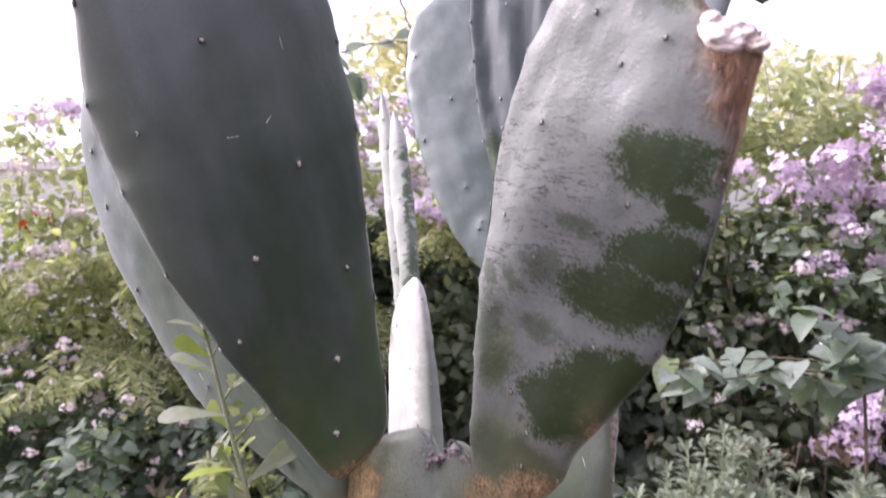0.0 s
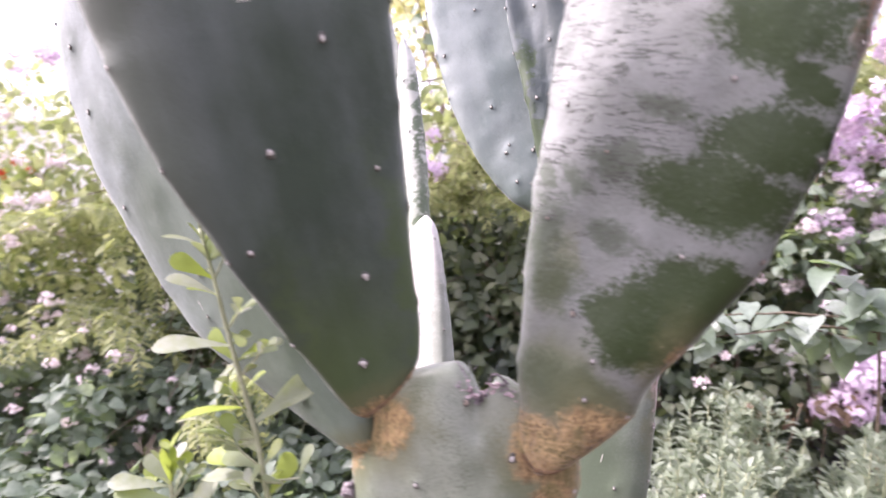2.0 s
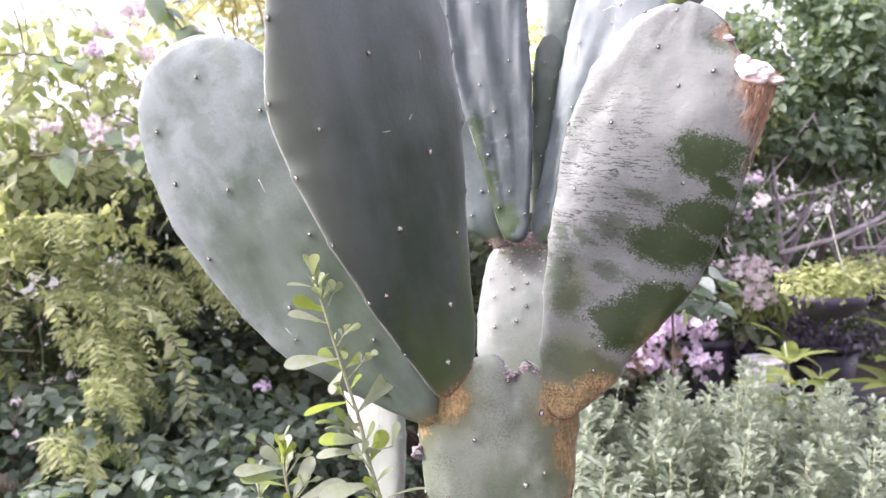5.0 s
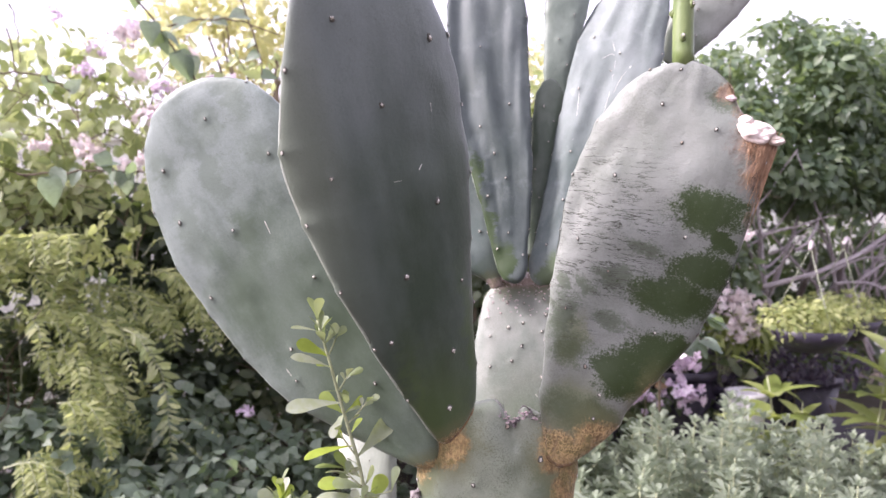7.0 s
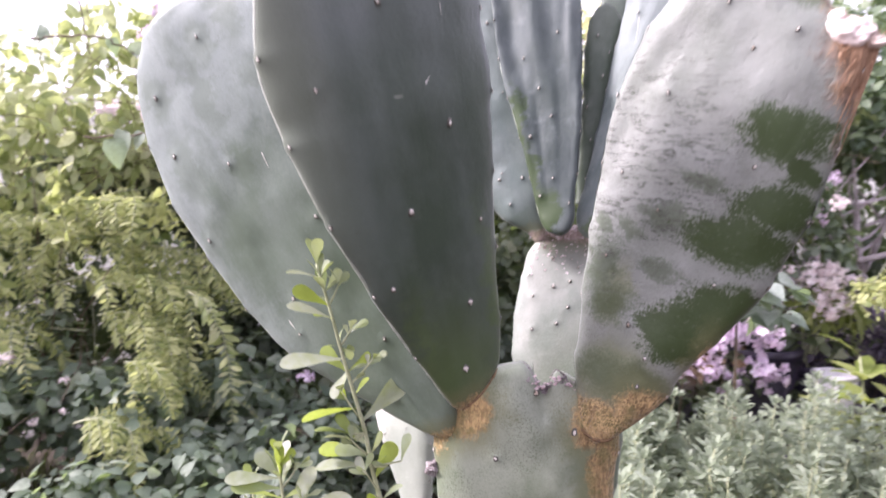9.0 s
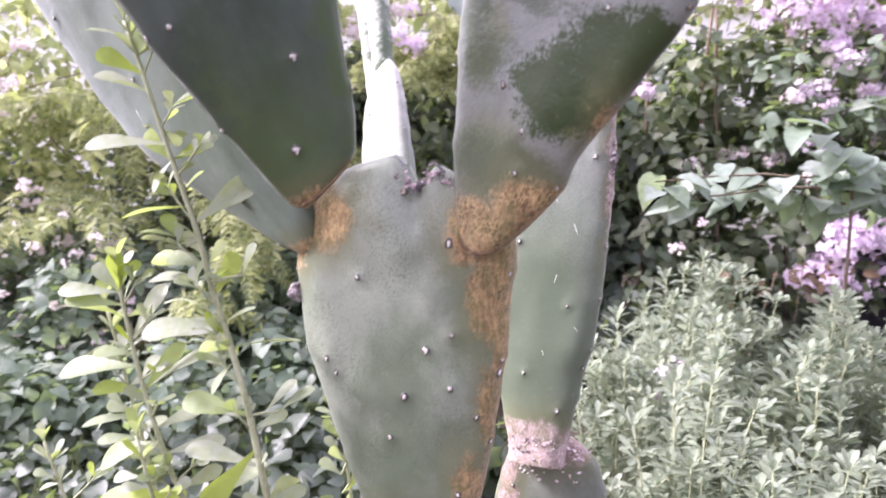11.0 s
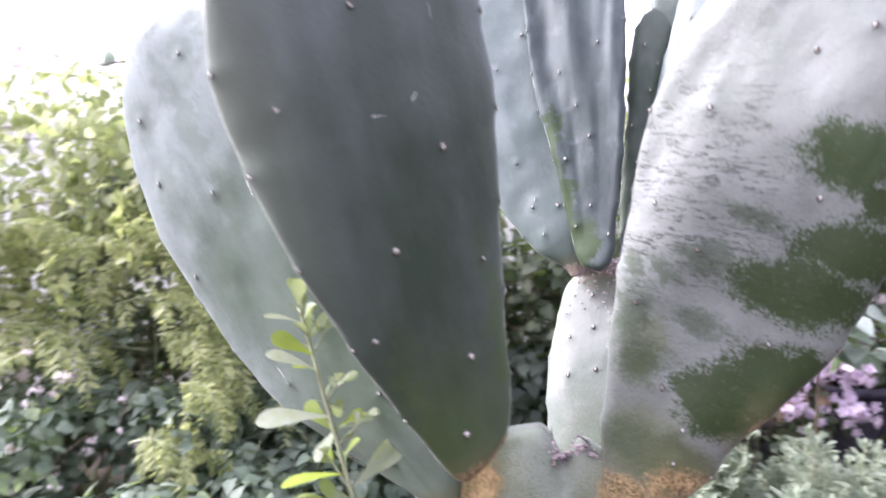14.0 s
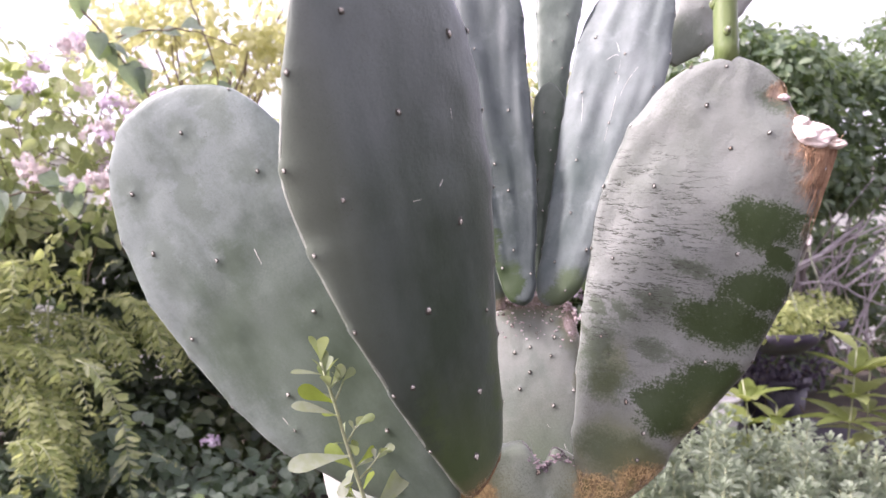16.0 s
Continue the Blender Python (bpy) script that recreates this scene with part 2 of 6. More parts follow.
def leaf_material(name, colours, rough=0.5, through_light=0.3, glow_tint=(0.30, 0.42, 0.06), spec=0.4, single=False):
    """Leaves that vary from one to the next, with fine veins, and let some light through."""
    m, nt, bsdf = fresh(name)
    geo = nt.nodes.new("ShaderNodeNewGeometry")
    ramp = nt.nodes.new("ShaderNodeValToRGB")
    ramp.color_ramp.interpolation = "LINEAR"
    while len(ramp.color_ramp.elements) < len(colours):
        ramp.color_ramp.elements.new(0.5)
    for i, c in enumerate(colours):
        ramp.color_ramp.elements[i].position = i / (len(colours) - 1)
        ramp.color_ramp.elements[i].color = (*c, 1)
    nt.links.new(nt.nodes.new("ShaderNodeObjectInfo").outputs["Random"] if single else geo.outputs["Random Per Island"], ramp.inputs["Fac"])
    p = object_coords(nt)
    blot = noise_node(nt, p, 90, 3)
    col = mix(nt, span(nt, blot, 0.35, 0.7, 0.0, 0.35), ramp.outputs["Color"], tuple(0.55 * v for v in colours[0]))
    nt.links.new(col, bsdf.inputs["Base Color"])
    bsdf.inputs["Roughness"].default_value = rough
    bsdf.inputs["Specular IOR Level"].default_value = spec
    nt.links.new(bump(nt, noise_node(nt, p, 240, 2), 0.3, 0.002), bsdf.inputs["Normal"])
    tr = nt.nodes.new("ShaderNodeBsdfTranslucent")
    nt.links.new(mix(nt, 0.5, col, glow_tint), tr.inputs["Color"])
    ms = nt.nodes.new("ShaderNodeMixShader")
    ms.inputs["Fac"].default_value = through_light
    nt.links.new(bsdf.outputs["BSDF"], ms.inputs[1])
    nt.links.new(tr.outputs["BSDF"], ms.inputs[2])
    nt.links.new(ms.outputs["Shader"], nt.nodes["Material Output"].inputs["Surface"])
    return m


# ---- mesh helpers ----
def mesh_of(name, verts, tris, smooth=True):
    verts, tris = np.asarray(verts, np.float32), np.asarray(tris, np.int32)
    me = bpy.data.meshes.new(name)
    me.vertices.add(len(verts))
    me.vertices.foreach_set("co", verts.ravel())
    me.loops.add(tris.size)
    me.loops.foreach_set("vertex_index", tris.ravel())
    me.polygons.add(len(tris))
    me.polygons.foreach_set("loop_start", np.arange(0, tris.size, 3, dtype=np.int32))
    me.polygons.foreach_set("use_smooth", np.full(len(tris), smooth))
    me.update(calc_edges=True)
    return me


def thing(name, place, label, category, group="", kind=""):
    ob = new(name)
    ob.location = place
    ob.empty_display_size = 0.05
    return tagged(ob, label, category, group, kind)


def part(name, me, material, parent, label=""):
    """A mesh given in the parent's own axes."""
    if material is not None and not me.materials:
        me.materials.append(material)
    ob = new(name, me)
    ob.parent = parent
    return tagged(ob, label)


class Soup:
    """Verts and triangles gathered for one mesh."""

    def __init__(self):
        self.v, self.t, self.n = [], [], 0

    def add(self, verts, tris):
        self.v.append(np.asarray(verts, float))
        self.t.append(np.asarray(tris, int) + self.n)
        self.n += len(verts)

    def mesh(self, name, smooth=True, shift=(0, 0, 0)):
        return mesh_of(name, np.concatenate(self.v) - np.array(shift), np.concatenate(self.t), smooth)


def unit(v):
    v = np.asarray(v, float)
    return v / (np.linalg.norm(v, axis=-1, keepdims=True) + 1e-9)


def tube(points, r0, r1, sides=6):
    pts = np.asarray(points, float)
    way = unit(np.gradient(pts, axis=0))
    ref = np.array((0.31, 0.87, 0.38))
    a = unit(np.cross(way, ref))
    b = np.cross(way, a)
    rad = np.linspace(r0, r1, len(pts))[:, None, None]
    ang = np.linspace(0, 2 * np.pi, sides, endpoint=False)
    ring = pts[:, None] + rad * (np.cos(ang)[None, :, None] * a[:, None] + np.sin(ang)[None, :, None] * b[:, None])
    verts = np.concatenate([ring.reshape(-1, 3), pts[:1], pts[-1:]])
    tris = []
    for i in range(len(pts) - 1):
        for j in range(sides):
            k = (j + 1) % sides
            p0, p1, p2, p3 = i * sides + j, i * sides + k, (i + 1) * sides + k, (i + 1) * sides + j
            tris += [(p0, p1, p2), (p0, p2, p3)]
    c0, c1, last = len(verts) - 2, len(verts) - 1, (len(pts) - 1) * sides
    for j in range(sides):
        k = (j + 1) % sides
        tris += [(c0, k, j), (c1, last + j, last + k)]
    return verts, np.array(tris)


def curve_points(start, way, length, droop, n=8, wiggle=0.0, rng=None):
    p, d, out = np.array(start, float), unit(np.array(way, float)), []
    for i in range(n):
        out.append(p.copy())
        p = p + d * length / (n - 1)
        d = d + np.array((0, 0, -droop / n))
        if rng is not None and wiggle:
            d = d + rng.normal(0, wiggle, 3)
        d = unit(d)
    return np.array(out)


def leaf_shape(ys, widths, fold=0.25, curl=0.15):
    """A leaf of length 1 along y: a midrib with a blade folded up on both sides, its tip curling down."""
    verts, tris, rows = [], [], []
    for y, w in zip(ys, widths):
        z = -curl * y * y
        if w <= 0.001:
            rows.append((len(verts),) * 3)
            verts.append((0, y, z))
        else:
            rows.append((len(verts), len(verts) + 1, len(verts) + 2))
            verts += [(-w, y, z + fold * w), (0, y, z), (w, y, z + fold * w)]
    for a, b in zip(rows, rows[1:]):
        for i in (0, 1):
            quad = [a[i], a[i + 1], b[i + 1], b[i]]
            for tri in ((quad[0], quad[1], quad[2]), (quad[0], quad[2], quad[3])):
                if len(set(tri)) == 3:
                    tris.append(tri)
    return np.array(verts, float), np.array(tris)


OVATE = leaf_shape((0, 0.12, 0.32, 0.55, 0.78, 1), (0, 0.15, 0.25, 0.255, 0.16, 0), 0.3, 0.22)
HEART = leaf_shape((0.03, -0.05, -0.04, 0.1, 0.28, 0.48, 0.68, 0.86, 1), (0.05, 0.17, 0.27, 0.37, 0.40, 0.345, 0.235, 0.105, 0), 0.22, 0.28)
SPOON = leaf_shape((0, 0.2, 0.45, 0.72, 0.92, 1), (0.03, 0.07, 0.15, 0.21, 0.13, 0), 0.25, 0.08)
LANCE = leaf_shape((0, 0.2, 0.5, 0.8, 1), (0.02, 0.1, 0.13, 0.08, 0), 0.35, 0.35)
SMALL = leaf_shape((0, 0.45, 1), (0, 0.26, 0), 0.3, 0.15)
FEATHER = leaf_shape((0, 0.3, 0.65, 1), (0, 0.18, 0.19, 0), 0.3, 0.25)
BLADE = leaf_shape((0, 0.5, 1), (0.02, 0.016, 0), 0.5, 0.3)


def strew(shape, pos, way, face, size, wide=1.0):
    """Copies of a leaf shape: way is along the leaf, face its upper side."""
    sv, st = shape
    pos, way = np.asarray(pos, float), unit(way)
    side = unit(np.cross(way, face))
    up = np.cross(side, way)
    size = np.broadcast_to(np.asarray(size, float), (len(pos),))
    s = sv * np.array((wide, 1, 1))
    v = pos[:, None] + size[:, None, None] * (s[None, :, 0:1] * side[:, None] + s[None, :, 1:2] * way[:, None] + s[None, :, 2:3] * up[:, None])
    t = st[None] + (np.arange(len(pos)) * len(sv))[:, None, None]
    return v.reshape(-1, 3), t.reshape(-1, 3)


def smooth_through(pts, xs):
    """A smooth line through (x, y) points, read at xs."""
    p = np.array(pts, float)
    x, y = p[:, 0], p[:, 1]
    slope = np.diff(y) / np.diff(x)
    m = np.concatenate([slope[:1], (slope[:-1] * np.diff(x)[1:] + slope[1:] * np.diff(x)[:-1]) / (x[2:] - x[:-2]), slope[-1:]])
    i = np.clip(np.searchsorted(x, xs) - 1, 0, len(x) - 2)
    h = x[i + 1] - x[i]
    t = np.clip((xs - x[i]) / h, 0, 1)
    return (2 * t**3 - 3 * t**2 + 1) * y[i] + (t**3 - 2 * t**2 + t) * h * m[i] + (3 * t**2 - 2 * t**3) * y[i + 1] + (t**3 - t**2) * h * m[i + 1]


# ---- cactus pads ----
class Pad:
    """A flat cactus pad. base: where its middle line starts; up: along it; face: out of its front; outline left and right of the
    middle line in centimetres: (up, across); thick: half its greatest thickness in metres."""

    def __init__(self, base, up, face, left, right, thick, bend=0.0, cup=0.0, rough=0.0012, seed=0.0, notch=None, neck=1.0, crease=None, wavy=0.0016, folds=0.0, fine=(150, 110)):
        n = unit(face)
        up = np.array(up, float)
        up = unit(up - n * (up @ n))
        r = np.cross(up, n)
        self.m = Matrix(((r[0], -n[0], up[0], base[0]), (r[1], -n[1], up[1], base[1]), (r[2], -n[2], up[2], base[2]), (0, 0, 0, 1)))
        self.left, self.right, self.thick, self.bend, self.cup, self.neck = left, right, thick, bend, cup, neck
        self.length = max(left[-1][0], right[-1][0]) / 100
        self.low = min(left[0][0], right[0][0]) / 100
        self.rough, self.seed, self.notch, self.crease, self.wavy, self.folds, self.fine = rough, seed, notch, crease, wavy, folds, fine
        self.face_bumps, self.rim_bumps = [], []
        us = np.linspace(self.low, self.length, 40)
        self.widest = max(self.half(us)[1])

    def half(self, u):
        a, b = smooth_through(self.left, np.asarray(u) * 100) / 100, smooth_through(self.right, np.asarray(u) * 100) / 100
        return (a + b) / 2, np.maximum((b - a) / 2, 0.0004)

    def deep(self, u, w):
        k = np.clip((u - self.low) / (self.length - self.low), 0, 1)
        taper = 1.0 + (self.neck - 1.0) * np.exp(-k / 0.14)
        return self.thick * (w / self.widest) ** 0.55 * taper * (1.12 - 0.3 * k)

    def spot(self, u, v, front=True):
        """The place on the skin at (up, across), in metres of the pad's own axes."""
        c, w = self.half(np.array([u]))
        x = np.clip((v - c[0]) / w[0], -0.999, 0.999)
        y = self.deep(u, w[0]) * (1 - abs(x) ** 2.5) ** (1 / 2.5)
        side = -1 if front else 1
        q = Vector(((c[0] + x * w[0]) * 14 + self.seed, side * y * 14, u * 11))
        k = noise.noise(q) * self.rough * 2 + noise.noise(q * 3.1) * self.rough * 0.8
        return Vector((c[0] + x * w[0], side * (y + k) + self.lean(u, v), u))

    def lean(self, u, v, x=None, w=None):
        k = u / self.length
        y = self.bend * (k - 0.35) ** 2 + self.cup * (v / self.widest) ** 2
        if self.crease:
            v0, slope, u0 = self.crease
            y += (slope * max(0.0, v0 - v) + 7 * max(0.0, v0 - v) ** 2) * min(1.0, max(0.0, (u - u0) / 0.1))
        if self.folds:
            if x is None:
                c, ww = self.half(np.array([u]))
                x, w = (v - c[0]) / ww[0], ww[0]
            a, sd = max(0.0, min(1.0, k * 3)), self.seed
            y += self.folds * a * w / self.widest * (noise.noise(Vector((1.9 * x + 1.2 * k, 2.4 * k, sd))) * 1.5 + 0.45 * noise.noise(Vector((4.2 * x - 2.2 * k, 3.6 * k, sd + 5))))
        return y

    def mesh(self):
        rows, ring = self.fine
        s = (1 - np.cos(np.linspace(0, np.pi, rows))) / 2
        s = 0.5 * s + 0.5 * np.linspace(0, 1, rows)
        us = self.low + (self.length - self.low) * s
        c, w = self.half(us)
        ang = np.linspace(0, 2 * np.pi, ring, endpoint=False)
        co, si = np.cos(ang), np.sin(ang)
        x = np.sign(co) * np.abs(co) ** 0.8
        y = np.sign(si) * np.abs(si) ** 0.8
        verts = []
        for i, u in enumerate(us):
            d = self.deep(u, w[i])
            for j in range(ring):
                v = c[i] + w[i] * x[j]
                z = u
                if self.notch and u > self.length - 0.07:
                    z -= self.notch[1] * math.exp(-(((v - self.notch[0]) / self.notch[2]) ** 2)) * min(1, (u - self.length + 0.07) / 0.05)
                q = Vector((v * 14 + self.seed, d * y[j] * 14, u * 11))
                k = noise.noise(q) * self.rough * 2 + noise.noise(q * 3.1) * self.rough * 0.8
                v += self.wavy * noise.noise(Vector((self.seed, u * 32, np.sign(x[j]) * 4))) * x[j]
                verts.append((v, d * y[j] + self.lean(u, v, x[j], w[i]) + k * (1 if y[j] > 0 else -1), z))
        n = len(verts)
        verts = np.array(verts)
        front = np.tile(np.clip(-y * 4, 0, 1), rows)
        edge = np.tile(np.abs(x) ** 6 * np.sign(x), rows)
        for u, v in self.face_bumps:
            verts[:, 1] -= BUMP * front * np.exp(-((verts[:, 2] - u) ** 2 + (verts[:, 0] - v) ** 2) / 0.0048**2)
        for u, v, side in self.rim_bumps:
            verts[:, 0] += 1.3 * BUMP * side * np.clip(edge * side, 0, 1) * np.exp(-((verts[:, 2] - u) / 0.0055) ** 2)
        i, j = np.meshgrid(np.arange(rows - 1), np.arange(ring), indexing="ij")
        i, j = i.ravel(), j.ravel()
        k = (j + 1) % ring
        p0, p1, p2, p3 = i * ring + j, i * ring + k, (i + 1) * ring + k, (i + 1) * ring + j
        tris = np.concatenate([np.stack([p0, p1, p2], 1), np.stack([p0, p2, p3], 1)])
        ends = [(c[0], self.lean(us[0], c[0]), us[0] - 0.001), (c[-1], self.lean(us[-1], c[-1]), us[-1] + 0.0006)]
        j = np.arange(ring)
        k = (j + 1) % ring
        caps = np.concatenate([np.stack([np.full(ring, n), k, j], 1), np.stack([np.full(ring, n + 1), (rows - 1) * ring + j, (rows - 1) * ring + k], 1)])
        return mesh_of("pad", np.concatenate([verts, ends]), np.concatenate([tris, caps]))


BUMP = 0.0011


def blob_mesh(name, radius, squash, lumps, seed, mats=()):
    bm = bmesh.new()
    bmesh.ops.create_icosphere(bm, subdivisions=2, radius=radius)
    for v in bm.verts:
        v.co *= 1 + lumps * noise.noise(v.co / radius * 1.7 + Vector((seed, seed, 0)))
        v.co.z *= squash
    me = bpy.data.meshes.new(name)
    bm.to_mesh(me)
    bm.free()
    for poly in me.polygons:
        poly.use_smooth = True
    for m in mats:
        me.materials.append(m)
    return me


wool = plain_material("areole_wool", (0.50, 0.46, 0.40), (0.80, 0.78, 0.72), 900, 0.9, 0.0004)
wool_brown = plain_material("areole_wool_brown", (0.22, 0.16, 0.11), (0.55, 0.48, 0.40), 900, 0.9, 0.0004)
areole_skin = plain_material("areole_skin", (0.045, 0.045, 0.038), (0.15, 0.145, 0.12), 500, 0.75, 0.0004)


def areole_mesh(brown, seed):
    """A low dark cushion with a ragged tuft of pale wool."""
    bm = bmesh.new()
    r = np.random.default_rng(int(seed * 10))
    lumps = [(0.0021, 0.0027, 0.0005, 0.0, 0.0, 0.0, 1)]
    for i in range(6):
        k = r.uniform(0.5, 0.95) * 0.001
        lumps.append((k * r.uniform(0.8, 1.2), k * r.uniform(1.0, 1.6), k * 0.8, r.normal(0, 0.0003), r.normal(0.0002, 0.0005), 0.0004, 0))
    for rx, ry, h, dx, dy, dz, mi in lumps:
        for v in bmesh.ops.create_icosphere(bm, subdivisions=2 if mi else 1, radius=1.0)["verts"]:
            k = 1 + 0.5 * noise.noise(v.co * 1.6 + Vector((seed + dx * 5000, mi, 0)))
            v.co = Vector((v.co.x * rx * k + dx, v.co.y * ry * k + dy, v.co.z * h * k + dz))
            for f in v.link_faces:
                f.material_index = mi
    me = bpy.data.meshes.new("areole")
    bm.to_mesh(me)
    bm.free()
    for poly in me.polygons:
        poly.use_smooth = True
    me.materials.append(wool_brown if brown else wool)
    me.materials.append(areole_skin)
    return me


AREOLES = {(b, s): areole_mesh(b, s * 3.7 + 0.5) for b in (False, True) for s in range(6)}


def add_areoles(pad_ob, pad, places, rng, size=1.0, brown=False, front=True, lift=0.0):
    for u, v in places:
        u, v = u / 100, v / 100
        if not pad.low < u < pad.length:
            continue
        p = pad.spot(u, v, front)
        e = 0.002
        n = (pad.spot(u, v + e, front) - pad.spot(u, v - e, front)).cross(pad.spot(u + e, v, front) - pad.spot(u - e, v, front)).normalized()
        if (n.y > 0) == front:
            n = -n
        ob = part("areole", AREOLES[(brown and rng.random() < 0.3, int(rng.integers(6)))], None, pad_ob)
        s = size * rng.uniform(0.6, 1.1)
        across = Vector((0, 0, 1)).cross(n).normalized()
        turn = Matrix((across, n.cross(across), n)).transposed().to_4x4()
        ob.matrix_local = Matrix.Translation(p + n * lift) @ turn @ Matrix.Rotation(rng.uniform(-0.5, 0.5), 4, "Z") @ Matrix.Diagonal((s, s, s, 1))


def rim_places(pad, step, a=0.12, b=0.97):
    """Places along both edges of a pad."""
    out = []
    for side in (-1, 1):
        u = pad.length * a
        while u < pad.length * b:
            c, w = pad.half(np.array([u]))
            out.append((u * 100, (c[0] + side * w[0] * 0.985) * 100))
            u += step
    return out


cactus = thing("prickly_pear_cactus", (0.03, -0.12, -0.15), "tall prickly pear cactus with waxen grey-green pads and corky joints", "cactus")
rng = np.random.default_rng(4)


def set_pad(name, pad, material, places, label, size=1.0, brown=False, rim=0.05):
    edge = rim_places(pad, rim) if rim else []
    pad.face_bumps = [(u / 100, v / 100) for u, v in places]
    pad.rim_bumps = [(u / 100, v / 100, 1 if v / 100 > pad.half(np.array([u / 100]))[0][0] else -1) for u, v in edge]
    ob = part(name, pad.mesh(), material, cactus, label)
    ob.matrix_local = Matrix.Translation(-cactus.location) @ pad.m
    add_areoles(ob, pad, places, rng, size, brown, lift=BUMP)
    add_areoles(ob, pad, edge, rng, size * 0.8, brown, lift=BUMP)
    return ob


# the leaning dark pad in front
front_pad = Pad((-0.064, -0.2, 0.888), (-0.259, -0.206, 0.944), (0.346, -0.932, -0.109),
    ((-0.5, -1.3), (-0.1, -1.9), (0.8, -2.4), (3.8, -3.5), (7.4, -4.9), (13.4, -6.8), (18.2, -8.2), (22, -8.9), (26.5, -9.4), (30, -9.6), (34, -8.8), (38, -7.7), (42, -6.3), (46, -4.6), (48.6, -2.4), (49.6, -0.2)),
    ((-0.5, -1.0), (0.0, 0.1), (0.6, 1.3), (1.2, 2.3), (1.9, 3.0), (3.2, 3.5), (8.4, 4.4), (14, 5.5), (19.5, 6.5), (25, 7.5), (30, 7.9), (35, 7.9), (40, 6.8), (44, 5.2), (47, 3.4), (49, 1.4), (49.6, 0.2)),
    0.0135, bend=-0.015, neck=1.35, seed=1.0, wavy=0.0022, crease=(-0.058, 0.22, 0.16))
# upper skin paled: some bloom, some veiling haze painted in
front_ob = set_pad("pad", front_pad, pad_material("pad_front", streaks=0.7, gloss=0.3, mottle=0.05, calm=(0.05, 0.2), wax_light_gain=0.75, wax_and_light=((50, 0, 18, 15),), lit_flank=((33, -9.4, 17, 2.8),), pale=(0.250, 0.286, 0.277), dark=(0.053, 0.077, 0.052), green=((2, -1.0, 6, 4.0), (6, 3.9, 8, 1.0), (4, -3.2, 6, 1.2)), ragged=0.1, green_amount=0.6, green_edge=0.8, green_tone=(0.058, 0.09, 0.024), cork=((-0.6, 0.6, 1.3, 4),)),
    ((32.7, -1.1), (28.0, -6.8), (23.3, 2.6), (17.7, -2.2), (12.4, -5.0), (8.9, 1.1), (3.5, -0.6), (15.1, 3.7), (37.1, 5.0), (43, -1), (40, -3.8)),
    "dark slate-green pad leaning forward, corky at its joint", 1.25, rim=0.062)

# the blotched pad
blotched = Pad((0.043, -0.217, 0.867), (0.199, -0.209, 0.957), (-0.652, -0.757, -0.03),
    ((-1.8, -0.8), (-1.0, -1.6), (0.4, -2.2), (2.2, -2.8), (7.4, -4.0), (11.4, -4.8), (18.2, -6.0), (21.8, -6.4), (26.1, -6.8), (29.1, -6.5), (31.4, -6.1), (33.8, -5.2), (35.9, -4.1), (37.7, -2.4), (38.9, -0.4), (39.4, 1.0)),
    ((-1.8, 0.6), (-1.0, 1.5), (0.2, 2.3), (1.6, 3.2), (3.6, 4.3), (6.5, 5.1), (9.5, 6.4), (12.7, 7.8), (16.3, 9.0), (19, 9.45), (22.4, 9.9), (26, 9.9), (30, 9.7), (33, 9.5), (34.2, 9.3), (35.0, 8.2), (35.8, 6.7), (37, 5.5), (38.5, 3.9), (39.2, 2.2), (39.4, 1.1)),
    0.0165, bend=-0.01, cup=0.004, neck=1.5, rough=0.0022, seed=5.0, wavy=0.003, folds=0.003)
